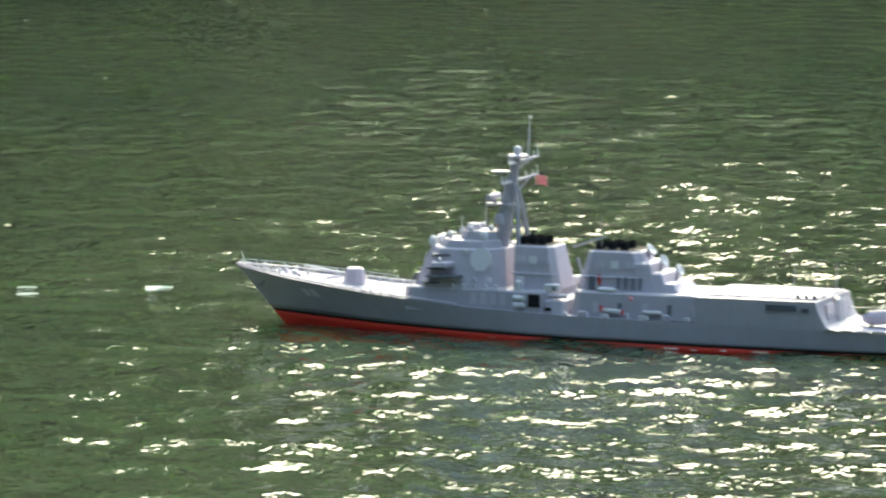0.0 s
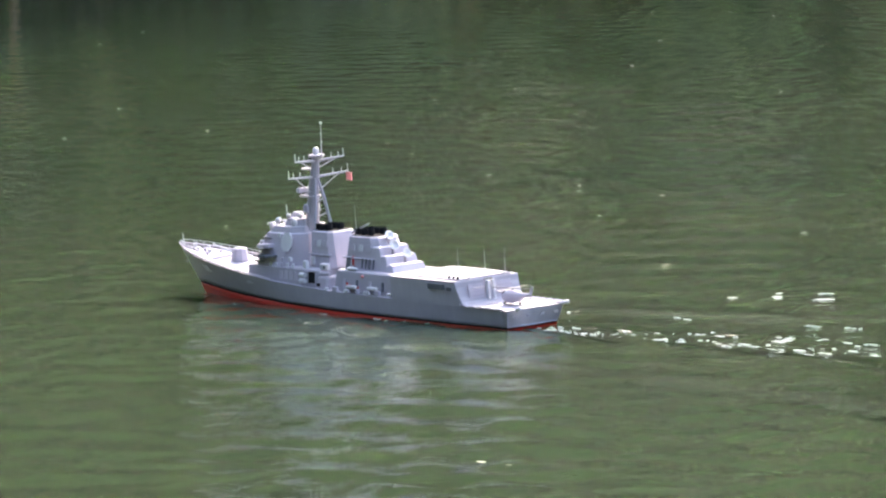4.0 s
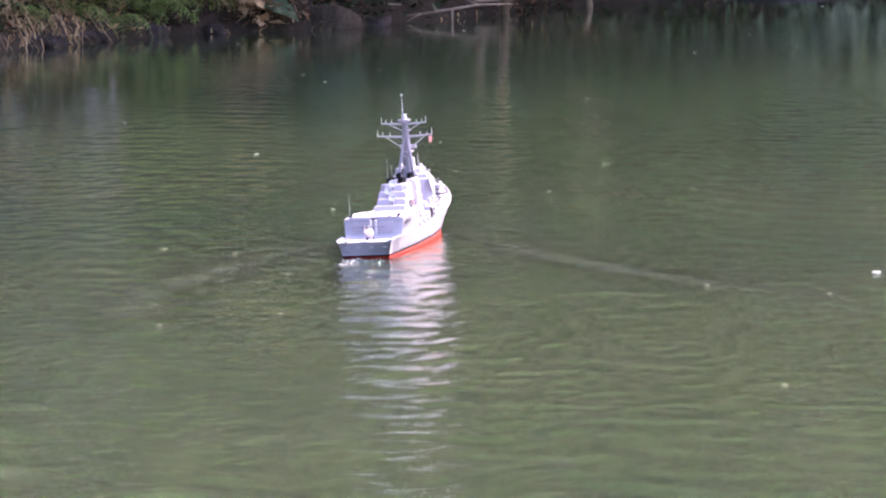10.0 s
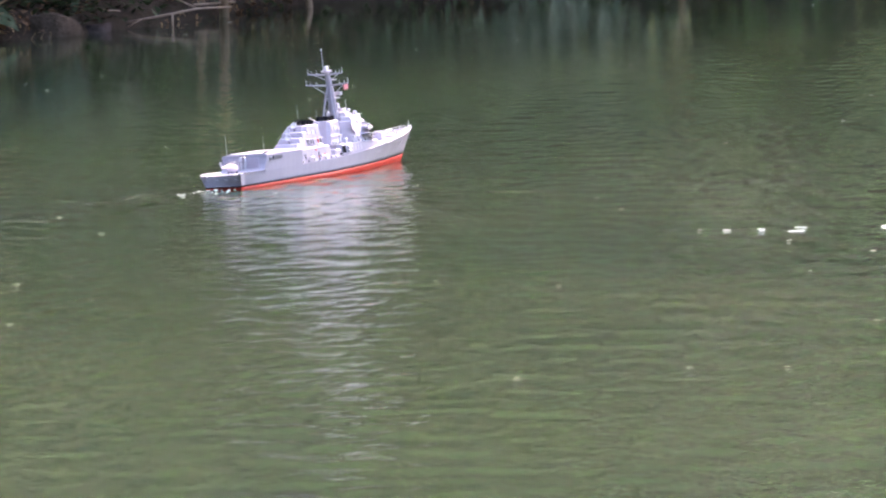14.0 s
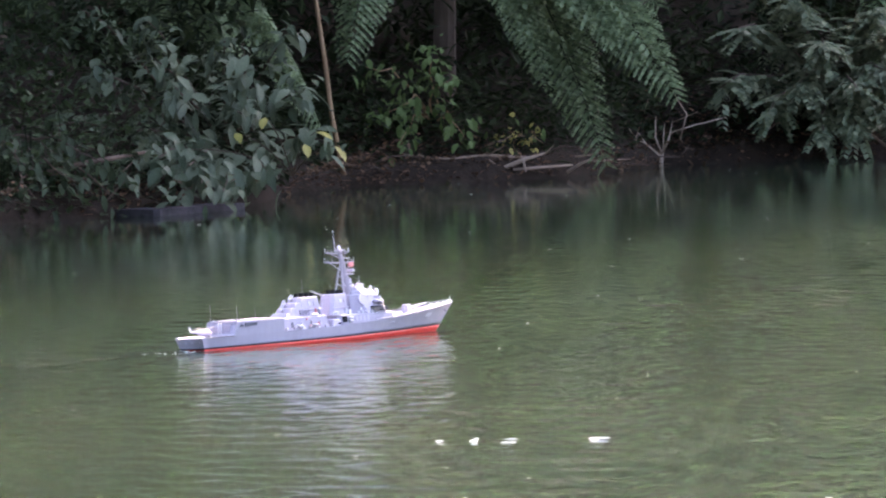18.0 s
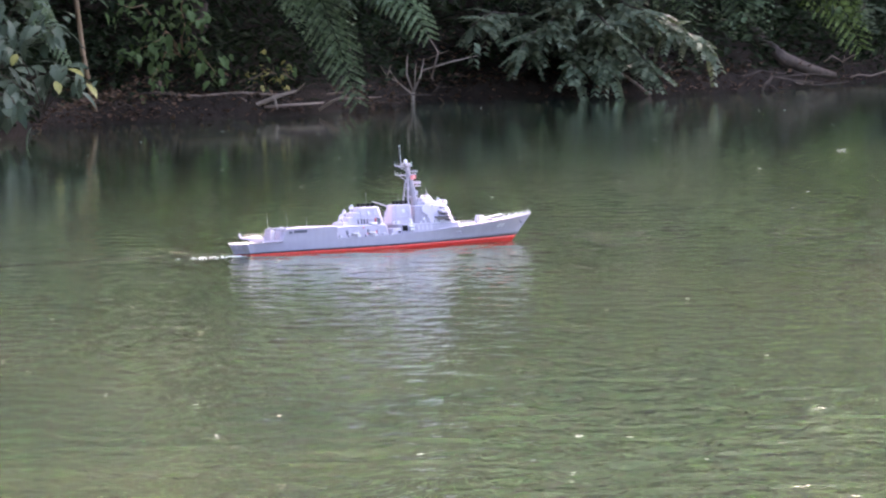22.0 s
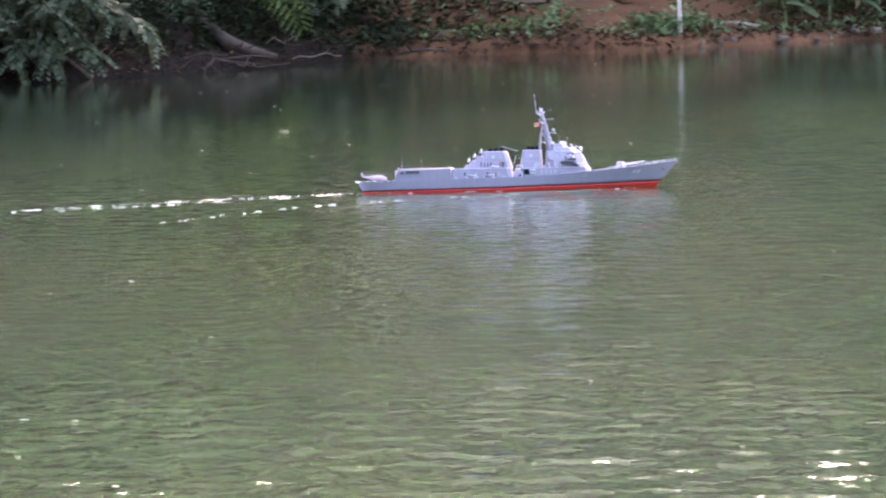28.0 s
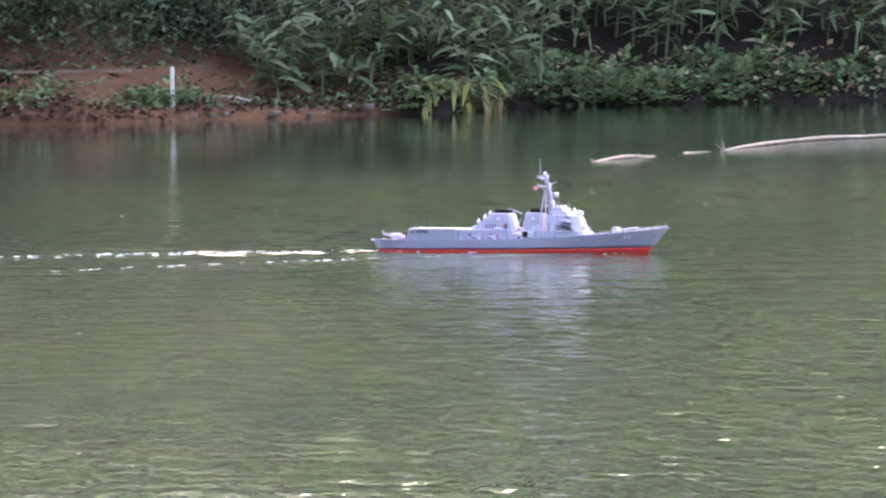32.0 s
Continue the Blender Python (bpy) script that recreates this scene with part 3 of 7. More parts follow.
RUNS = [i / 40 for i in range(37)] + [0.92, 0.94, 0.96, 0.975, 0.99, 1.0]


def hull_band(z_low, z_high, steps, proud=0.0, bottom=False):
    """A band of hull between two height functions of the run, both sides and the transom."""
    rings = []
    for u in RUNS:
        side = []
        for i in range(steps + 1):
            z = z_low(u) + (z_high(u) - z_low(u)) * i / steps
            x, b = hull_point(u, z)
            side.append((x, b + proud, z))
        rings.append([(x, -b, z) for x, b, z in reversed(side)] + side)
    s = Shape().loft(rings, caps=False, closed=bottom)
    n = len(rings[0])
    for i in range(n // 2 - 1):
        s.f.append((i, i + 1, n - 2 - i, n - 1 - i))
    return s


def deck_z(x):
    return lerp(DECK_LINE, (x + 0.768) / (0.775 + 0.768))


def octagon(c, r, normal, tall=1.0):
    nrm = Vector(normal).normalized()
    s = Vector((0, 0, 1)).cross(nrm).normalized()
    u = nrm.cross(s)
    return [Vector(c) + s * r * math.cos(math.pi / 8 + math.pi / 4 * k) + u * r * tall * math.sin(math.pi / 8 + math.pi / 4 * k) for k in range(8)]


def build_ship():
    ship = thing("model_warship", pose(0, 0, 0), "grey radio-controlled model warship with red lower hull afloat on the pond", "model ship")

    # hull
    hull = part("hull", hull_band(lambda u: lerp(RED_TOP, u) + 0.0022, lambda u: lerp(DECK_LINE, u), 6), GREY, ship, "haze-grey hull side", True)
    part("lower_hull", hull_band(lambda u: -0.055, lambda u: lerp(RED_TOP, u), 6, bottom=True), RED, ship, "red painted lower hull", True)
    part("boot_stripe", hull_band(lambda u: lerp(RED_TOP, u) - 0.0005, lambda u: lerp(RED_TOP, u) + 0.0042 - 0.0014 * u, 1, 0.0009), BLACK, ship, "thin black waterline stripe")
    bulb = Shape().spun((0.60, 0, -0.030), (1, 0, 0), [(0, 0.004), (0.02, 0.016), (0.05, 0.021), (0.08, 0.017), (0.095, 0.006)])
    part("bow_bulb", bulb, RED, hull, "red bow dome", True)
    deck = Shape()
    rings = []
    for u in RUNS:
        z = lerp(DECK_LINE, u) - 0.002
        x, b = hull_point(u, z)
        rings.append([(x, -b + 0.0015, z), (x, -b * 0.4, z + 0.001), (x, b * 0.4, z + 0.001), (x, b - 0.0015, z)])
    deck.loft(rings, caps=False, closed=False)
    part("main_deck", deck, DECK, ship, "light grey main deck")
    for side in (1, -1):
        rail = Shape()
        pts = []
        for u in [0.66 + 0.34 * i / 14 for i in range(15)]:
            z = lerp(DECK_LINE, u)
            x, b = hull_point(u, z)
            pts.append((x, side * (b + 0.0005), z + 0.0035))
        rail.tube(pts, 0.0022, 5)
        part("bulwark_rim", rail, GREY_PALE, hull)
        for k in range(2):
            bar = Shape()
            u0 = 0.885 + 0.014 * k
            crn = []
            for du, z in ((0, 0.068), (0.009, 0.068), (0.009, 0.084), (0, 0.084)):
                x, b = hull_point(u0 + du, z)
                crn.append((x, side * b, z))
            bar.panel(crn, 0.0012, (0.2, side, 0.1))
            part("hull_mark", bar, WHITE, hull, "white painted bar near the bow")
        anchor = Shape().tube([(0.70, side * 0.026, 0.094), (0.708, side * 0.0265, 0.083)], 0.002, 5).tube([(0.702, side * 0.0275, 0.083), (0.714, side * 0.024, 0.084)], 0.002, 5)
        part("anchor", anchor, DARK_GREY, hull)
        for k, xx in enumerate((0.42, 0.44, 0.46, 0.48)):
            stanch = Shape().tube([(xx, side * 0.074, deck_z(xx)), (xx, side * 0.074, deck_z(xx) + 0.009)], 0.001, 5)
            part("rail_post", stanch, WHITE, ship)

    for side in (1, -1):
        wire = []
        for k in range(13):
            u = 0.80 + 0.195 * k / 12
            z = lerp(DECK_LINE, u)
            x, b = hull_point(u, z)
            part("rail_post", Shape().tube([(x, side * (b - 0.002), z), (x, side * (b - 0.002), z + 0.013)], 0.0009, 5), WHITE, ship)
            wire.append((x, side * (b - 0.002), z + 0.013))
        part("rail_wire", Shape().tube(wire, 0.0007, 4), WHITE, ship)
        for k in range(7):
            x = -0.30 + 0.045 * k
            part("deck_locker", Shape().block(x, x + 0.010 + 0.006 * (k % 3), 0.004, 0.004, 0.058, 0.066 + 0.004 * (k % 2), 0, 0, 0.1, y=side * 0.092), GREY_PALE if k % 2 else WHITE, ship)
        for k in range(5):
            x = -0.31 + 0.055 * k
            part("house_door", Shape().panel([(x, side * 0.0795, 0.066), (x + 0.009, side * 0.0795, 0.066), (x + 0.009, side * 0.077, 0.088), (x, side * 0.077, 0.088)], 0.0014, (0, side, 0.1)), DARK_GREY if k % 2 else GREY_PALE, ship)
    # foredeck
    for i in range(4):
        for j in range(4):
            x, y = 0.393 + i * 0.016, -0.027 + j * 0.018
            part("missile_hatch", Shape().block(x - 0.007, x + 0.007, 0.008, 0.0075, deck_z(x), deck_z(x) + 0.003, cut=0.05, y=y), GREY_PALE, ship)
    gun = part("gun_mount", Shape().spun((0.5, 0, deck_z(0.5) - 0.004), (0, 0, 1), [(0, 0.022), (0.008, 0.022), (0.009, 0.015)], 16), GREY, ship)
    gz = deck_z(0.5) + 0.004
    part("turret", Shape().block(0.478, 0.524, 0.019, 0.0155, gz, gz + 0.031, 0.007, 0.003, 0.36), GREY_PALE, gun, "faceted pale grey gun turret")
    part("barrel", Shape().tube([(0.515, 0, gz + 0.016), (0.55, 0, gz + 0.021), (0.612, 0, gz + 0.031), (0.616, 0, gz + 0.0317)], [0.0042, 0.0032, 0.0024, 0.003], 8), WHITE, gun, "long pale gun barrel raised a little")
    part("turret_ring", Shape().spun((0.5, 0, gz - 0.005), (0, 0, 1), [(0, 0.019), (0.0045, 0.019), (0.005, 0.017)], 16), BLACK, gun, "black ring under the turret")
    for y in (-0.02, 0.02):
        part("deck_bollard", Shape().spun((0.62, y, deck_z(0.62) - 0.002), (0, 0, 1), [(0, 0.003), (0.006, 0.003), (0.008, 0.0045), (0.010, 0.004)], 8), GREY_PALE, ship)
    part("capstan", Shape().spun((0.66, 0, deck_z(0.66) - 0.002), (0, 0, 1), [(0, 0.006), (0.004, 0.004), (0.009, 0.005), (0.011, 0.003)], 10), GREY_PALE, ship)
    part("breakwater", Shape().panel([(0.555, -0.045, 0.092), (0.565, 0, 0.093), (0.565, 0, 0.103), (0.555, -0.045, 0.102)], 0.0012, (1, 0, 0))
         .panel([(0.565, 0, 0.093), (0.555, 0.045, 0.092), (0.555, 0.045, 0.102), (0.565, 0, 0.103)], 0.0012, (1, 0, 0)), GREY_PALE, ship)

    # forward deckhouse and bridge
    fwd = part("forward_deckhouse", Shape().block(0.02, 0.358, 0.086, 0.081, 0.056, 0.104, 0.010, 0.0, 0.05), GREY, ship)
    tower = part("bridge_tower", Shape().block(0.135, 0.345, 0.078, 0.060, 0.104, 0.184, 0.040, 0.006, 0.22), GREY_PALE, ship, "sloping grey bridge tower")
    part("bridge_roof", Shape().block(0.150, 0.290, 0.056, 0.050, 0.184, 0.199, 0.012, 0.004, 0.2), GREY, tower)
    part("upper_level", Shape().block(0.160, 0.245, 0.036, 0.030, 0.199, 0.217, 0.012, 0.004, 0.2), GREY, tower)
    part("director_block", Shape().block(0.205, 0.238, 0.014, 0.011, 0.217, 0.229, 0.006, 0.002, 0.25), GREY_PALE, tower)
    part("roof_rail", Shape().tube([(0.285, -0.048, 0.203), (0.292, 0, 0.204), (0.285, 0.048, 0.203)], 0.0012, 5).tube([(0.285, -0.048, 0.198), (0.285, -0.048, 0.203)], 0.001, 5).tube([(0.285, 0.048, 0.198), (0.285, 0.048, 0.203)], 0.001, 5), WHITE, tower)
    for i in range(9):
        a = -0.8 + 1.6 * i / 8
        y = 0.050 * math.sin(a) * 1.05
        x = 0.262 + 0.048 * math.cos(a)
        win = Shape().panel([Vector((x, y, 0.164)) + Vector((-math.sin(a), math.cos(a), 0)) * d + Vector((0, 0, h)) for d, h in
                             ((-0.0042, 0), (0.0042, 0), (0.0042, 0.009), (-0.0042, 0.009))], 0.0025, (math.cos(a), math.sin(a), 0.2))
        part("bridge_window", win, GLASS, tower, "small dark bridge window")
    for side in (1, -1):
        part("bridge_wing", Shape().block(0.235, 0.285, 0.022, 0.020, 0.148, 0.157, 0.004, 0.0, 0.2, y=side * 0.072), GREY_PALE, tower)
        # all-dark block: shade below the platform put into its paint
        part("wing_platform", Shape().block(0.215, 0.295, 0.020, 0.020, 0.126, 0.131, 0.003, 0.0, 0.2, y=side * 0.080), DARK_GREY, tower, "side platform, painted dark for its shaded underside")
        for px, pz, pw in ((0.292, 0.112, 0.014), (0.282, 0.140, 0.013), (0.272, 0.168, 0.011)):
            # gallery slabs coloured dark to stand for their shade
            part("side_gallery", Shape().block(px - 0.026, px + 0.018, pw, pw, pz, pz + 0.0035, 0.003, 0.0, 0.2, y=side * (0.073 - (pz - 0.11) * 0.26)), DARK_GREY, tower, "side gallery, painted dark for shade")
        for lx, lz in ((0.150, 0.118), (0.182, 0.116), (0.228, 0.118), (0.208, 0.174)):
            part("tower_locker", Shape().block(lx, lx + 0.011, 0.004, 0.004, lz, lz + 0.010, 0.001, 0.001, 0.1, y=side * (0.077 - (lz - 0.104) * 0.22)), WHITE if lz > 0.117 else GREY_PALE, tower)
        part("signal_lamp", Shape().spun((0.262, side * 0.083, 0.162), (0.5, side, 0.1), [(-0.004, 0.003), (0.0, 0.005), (0.005, 0.005)], 10), WHITE, tower)
        for fx, fz in ((0.306, 1),):
            nrm = (0.66 * fz, side * 0.72, 0.24)
            c = (fx - 0.006 * fz, side * 0.051, 0.148)
            part("radar_panel", Shape().panel(octagon(c, 0.026, nrm), 0.0035, nrm), GREY_PALE, tower, "pale octagonal radar panel")
        disc = octagon((0.176, side * 0.0655, 0.163), 0.025, (0, side, 0.22))
        part("radar_face", Shape().panel(disc, 0.003, (0, side, 0.22)), WHITE if side > 0 else GREY_PALE, tower, "pale round radar face on the tower side")
        for k in range(4):
            xx = 0.115 + 0.022 * k
            part("louvre", Shape().panel([(xx, side * 0.0835, 0.074), (xx + 0.013, side * 0.0835, 0.074), (xx + 0.013, side * 0.0815, 0.096), (xx, side * 0.0815, 0.096)],
                                         0.0012, (0, side, 0)), GREY_PALE, fwd)
        part("boat_recess", Shape().panel([(0.036, side * 0.0845, 0.072), (0.062, side * 0.0845, 0.072), (0.062, side * 0.0822, 0.098), (0.036, side * 0.0822, 0.098)],
                                          0.002, (0, side, 0)), BLACK, fwd, "black square opening in the side")
        part("life_raft", Shape().tube([(0.070, side * 0.089, 0.090), (0.092, side * 0.089, 0.090)], 0.006, 8), WHITE, fwd, "white life-raft canister")
        part("life_raft", Shape().tube([(0.070, side * 0.090, 0.076), (0.092, side * 0.090, 0.076)], 0.006, 8), WHITE, fwd, "white life-raft canister")
    # gear on the bridge roof
    for x, y, r, z in ((0.306, 0.020, 0.009, 0.186), (0.306, -0.020, 0.009, 0.186), (0.180, 0.038, 0.008, 0.203)):
        part("antenna_dome", Shape().spun((x, y, z - 0.006), (0, 0, 1), [(0, 0.006), (0.005, r * 0.9), (0.012, r), (0.018, r * 0.85), (0.022, r * 0.4)], 12), WHITE, ship, "white antenna dome", True)
    ciws = part("close_in_gun", Shape().block(0.305, 0.335, 0.012, 0.010, 0.104, 0.122, 0.003, 0.003, 0.2), GREY_PALE, ship)
    part("dome", Shape().spun((0.318, 0, 0.122), (0, 0, 1), [(0, 0.010), (0.016, 0.010), (0.022, 0.008), (0.026, 0.003)], 12), WHITE, ciws, "white radar dome", True)
    part("gun_barrel", Shape().tube([(0.325, 0, 0.128), (0.352, 0, 0.130)], 0.0022, 6), DARK_GREY, ciws)
    for y in (-0.03, 0.03):
        part("director_dish", Shape().spun((0.262, y, 0.208), (0.9, 0, 0.35), [(-0.004, 0.003), (0.0, 0.007), (0.003, 0.009), (0.0035, 0.0085), (0.001, 0.003)], 14), WHITE, ship, "white dish on the bridge roof")
        part("dish_stand", Shape().tube([(0.258, y, 0.197), (0.261, y, 0.208)], 0.003, 6), GREY, ship)

    # mast: raked main pole with two legs aft, yards and platforms
    mast = part("mast", Shape().tube([(0.160, 0, 0.185), (0.140, 0, 0.29), (0.120, 0, 0.372)], [0.0175, 0.0135, 0.0085], 10), GREY, ship, "raked grey tripod mast")
    for side in (1, -1):
        part("mast_leg", Shape().tube([(0.108, side * 0.026, 0.184), (0.116, side * 0.012, 0.27), (0.126, side * 0.004, 0.318)], [0.0046, 0.0042, 0.0034], 6), GREY, mast)
    for zz, reach, xx, drop in ((0.318, 0.088, 0.133, 0.042), (0.358, 0.072, 0.123, 0.022)):
        yard = part("yard", Shape().tube([(xx - 0.018, -reach, zz + 0.006), (xx, 0, zz), (xx - 0.018, reach, zz + 0.006)], [0.0022, 0.0045, 0.0022], 6), GREY_PALE, mast)
        for side in (1, -1):
            part("strut", Shape().tube([(xx - 0.012, side * reach * 0.72, zz + 0.003), (xx + 0.010, side * 0.004, zz - drop)], 0.0016, 5), GREY_PALE, yard)
            for k in (0.55, 0.8, 0.98):
                part("aerial", Shape().tube([(xx - 0.018 * k, side * reach * k, zz + 0.005), (xx - 0.018 * k, side * reach * k, zz + 0.018 + 0.008 * (k > 0.9))], [0.0014, 0.0008], 5), WHITE, yard)
    part("platform", Shape().spun((0.118, 0, 0.366), (0, 0, 1), [(0, 0.008), (0.003, 0.020), (0.008, 0.021), (0.009, 0.018)], 12), GREY_PALE, mast)
    part("platform", Shape().block(0.125, 0.190, 0.016, 0.018, 0.268, 0.273, 0, 0, 0.2), GREY_PALE, mast)
    part("radar_bar", Shape().block(0.168, 0.182, 0.026, 0.026, 0.280, 0.292, 0.002, 0.002, 0.2), GREY_PALE, mast, "pale rotating radar bar")
    part("radar_stand", Shape().tube([(0.175, 0, 0.272), (0.175, 0, 0.282)], 0.003, 6), GREY, mast)
    part("platform", Shape().block(0.128, 0.178, 0.012, 0.014, 0.336, 0.340, 0, 0, 0.2), GREY_PALE, mast)
    part("radome", Shape().spun((0.118, 0, 0.374), (0, 0, 1), [(0, 0.0065), (0.004, 0.0080), (0.012, 0.0080), (0.016, 0.0065), (0.018, 0.003)], 12), WHITE, mast, "white radome at the masthead", True)
    part("topmast", Shape().tube([(0.096, 0, 0.366), (0.092, 0, 0.41), (0.088, 0, 0.452)], [0.0020, 0.0013, 0.0009], 6), GREY_PALE, mast)
    part("topmast_arm", Shape().tube([(0.118, 0, 0.370), (0.096, 0, 0.370)], 0.0022, 5), GREY_PALE, mast)
    part("masthead_light", Shape().spun((0.0878, 0, 0.450), (0, 0, 1), [(0, 0.0015), (0.0015, 0.0035), (0.005, 0.0035), (0.0065, 0.0015)], 8), WHITE, mast)
    for zz in (0.405, 0.425):
        part("topmast_ring", Shape().spun((0.0915, 0, zz), (0, 0, 1), [(0, 0.0012), (0.001, 0.0026), (0.002, 0.0026), (0.003, 0.0012)], 8), WHITE, mast)
    flag = Shape()
    rows = []
    for i in range(7):
        x = 0.118 - 0.027 * i / 6
        y = -0.084 + 0.004 * math.sin(i * 1.3)
        rows.append([(x, y - 0.0006, 0.323 - 0.003 * i / 6), (x, y - 0.0006, 0.304 - 0.004 * i / 6), (x, y + 0.0006, 0.304 - 0.004 * i / 6), (x, y + 0.0006, 0.323 - 0.003 * i / 6)])
    part("flag", flag.loft(rows), FLAG_RED, mast, "small red flag at the yard end")

    # funnels
    def funnel(x0, x1, z0, z1, w0, w1, front, aft):
        f = part("funnel", Shape().block(x0, x1, w0, w1, z0, z1, front, aft, 0.12), GREY_PALE, ship, "tapered grey funnel block")
        span = (x1 - front) - (x0 + aft)
        for k in range(3):
            for side in (1, -1):
                cx = x0 + aft + span * (0.34 + 0.24 * k)
                part("exhaust_cap", Shape().spun((cx, side * w1 * 0.45, z1 - 0.002), (0, 0, 1), [(0, 0.0090), (0.0165, 0.0090), (0.0175, 0.0084), (0.010, 0.0065)], 12), BLACK, f, "black exhaust uptake")
        for side in (1, -1):
            part("ladder", Shape().tube([(x0 + 0.012, side * (w0 * 0.6), z0), (x0 + aft + 0.004, side * (w1 * 0.6), z1)], 0.0012, 5), WHITE, f)
            part("ledge_plate", Shape().block(x0 + aft * 0.5, x1 - front * 0.5, 0.004, 0.003, z0 + 0.030, z0 + 0.033, 0, 0, 0.1, y=side * (w0 + (w1 - w0) * 0.36)), GREY_PALE, f)
            part("vent_box", Shape().block(x1 - front - 0.026, x1 - front - 0.010, 0.004, 0.003, z0 + 0.006, z0 + 0.026, 0, 0, 0.1, y=side * (w0 - 0.002)), WHITE, f, "white vent box at the funnel foot")
        part("cap_rim", Shape().block(x0 + aft + 0.004, x1 - front - 0.002, w1 * 0.9, w1 * 0.85, z1 - 0.001, z1 + 0.0015, 0.002, 0.002, 0.1), BLACK, f, "dark rim round the uptakes")
        for side in (1, -1):
            for k in range(3):
                xx = x0 + aft + span * (0.08 + 0.3 * k)
                zz = z0 + (z1 - z0) * 0.58
                ww = w0 + (w1 - w0) * 0.58 + 0.0005
                part("intake", Shape().panel([(xx, side * (ww + 0.001), zz), (xx + 0.016, side * (ww + 0.001), zz), (xx + 0.016, side * (ww - 0.002), zz + 0.016), (xx, side * (ww - 0.002), zz + 0.016)],
                                             0.0015, (0, side, 0.1)), GREY_PALE if k != 1 else WHITE, f, "pale louvred intake")
        return f

    f1 = funnel(0.010, 0.120, 0.104, 0.192, 0.046, 0.038, 0.004, 0.018)
    part("midship_deckhouse", Shape().block(-0.020, 0.03, 0.086, 0.082, 0.056, 0.088, 0.0, 0.004, 0.1), GREY_PALE, ship)
    aft_house = part("aft_deckhouse", Shape().block(-0.330, -0.022, 0.080, 0.074, 0.056, 0.108, 0.010, 0.006, 0.06), GREY, ship)
    f2 = funnel(-0.196, -0.022, 0.104, 0.188, 0.046, 0.040, 0.030, 0.030)
    steps = part("aft_step", Shape().block(-0.208, -0.160, 0.049, 0.042, 0.108, 0.166, 0.0, 0.016, 0.05), GREY_PALE, ship)
    part("second_step", Shape().block(-0.232, -0.190, 0.049, 0.043, 0.108, 0.146, 0.0, 0.014, 0.05), GREY_PALE, steps)
    part("third_step", Shape().block(-0.258, -0.215, 0.049, 0.045, 0.108, 0.126, 0.0, 0.012, 0.05), GREY_PALE, steps)
    for x, y, z, tilt in ((-0.176, 0.0, 0.188, 0.6), (-0.208, 0.010, 0.168, 0.4), (-0.236, -0.006, 0.148, 0.4)):
        dish = part("director_dish", Shape().spun((x, y, z), (-0.85, y * 8, tilt), [(-0.006, 0.004), (0.0, 0.010), (0.004, 0.013), (0.0045, 0.012), (0.001, 0.003)], 14), WHITE, ship, "white guidance dish behind the funnel")
        part("dish_stand", Shape().tube([(x + 0.006, y, z - 0.022), (x + 0.003, y, z)], 0.004, 6), GREY, dish)
    # boom between the funnels
    part("boom", Shape().tube([(0.002, -0.012, 0.186), (-0.075, -0.012, 0.212)], [0.0028, 0.0018], 6), GREY_PALE, f1, "slanting pale boom")
    part("boom_stay", Shape().tube([(-0.02, -0.012, 0.120), (-0.006, -0.012, 0.165)], 0.003, 6), GREY, f1)
    part("torpedo_tube", Shape().tube([(-0.020, 0.075, 0.096), (0.018, 0.078, 0.096)], 0.005, 8), GREY_PALE, ship)
    for side in (1, -1):
        for x in (-0.125, -0.215):
            boat = part("ships_boat", Shape().loft([[(x + 0.020 * k, side * 0.087 + w * 0.006 * j, 0.070 + h * 0.6) for j, h in ((-1, 0.006), (-0.5, -0.004), (0.5, -0.004), (1, 0.006), (0.7, 0.010), (-0.7, 0.010))]
                                                   for k, w in ((-1, 0.7), (-0.4, 1), (0.4, 1), (0.8, 0.6), (1, 0.1))]), WHITE, ship, "small white boat on its cradle", True)
            for e in (-1, 1):
                part("cradle", Shape().tube([(x + e * 0.018, side * 0.084, 0.060), (x + e * 0.016, side * 0.086, 0.072)], 0.002, 5), GREY, boat)
        part("red_fitting", Shape().spun((-0.165, side * 0.0755, 0.098), (0, side, 0), [(0, 0.003), (0.003, 0.0045), (0.006, 0.003)], 8), FLAG_RED, aft_house, "small red fitting on the deckhouse")

    # hangar: flush with the hull sides, curving down to the flight deck
    hang = Shape()
    rings = []
    for x, top in ((-0.622, 0.0515), (-0.604, 0.0545), (-0.594, 0.061), (-0.587, 0.073), (-0.578, 0.095), (-0.576, 0.106), (-0.574, 0.110), (-0.45, 0.111), (-0.32, 0.111), (-0.316, 0.109)):
        b0 = hull_point((x + 0.768) / 1.50, 0.05)[1]
        rings.append([(x, -b0, 0.049), (x, -b0 + 0.002 - 0.005 * (top - 0.05) / 0.06, top - 0.001), (x, -b0 + 0.008, top), (x, b0 - 0.008, top), (x, b0 - 0.002 + 0.005 * (top - 0.05) / 0.06, top - 0.001), (x, b0, 0.049)])
    hangar = part("hangar", hang.loft(rings), GREY, ship, "grey helicopter hangar flush with the hull side")
    part("hangar_roof", Shape().block(-0.570, -0.320, 0.078, 0.078, 0.1105, 0.1135, 0.0, 0.0, 0.02), DECK, hangar, "pale hangar roof")
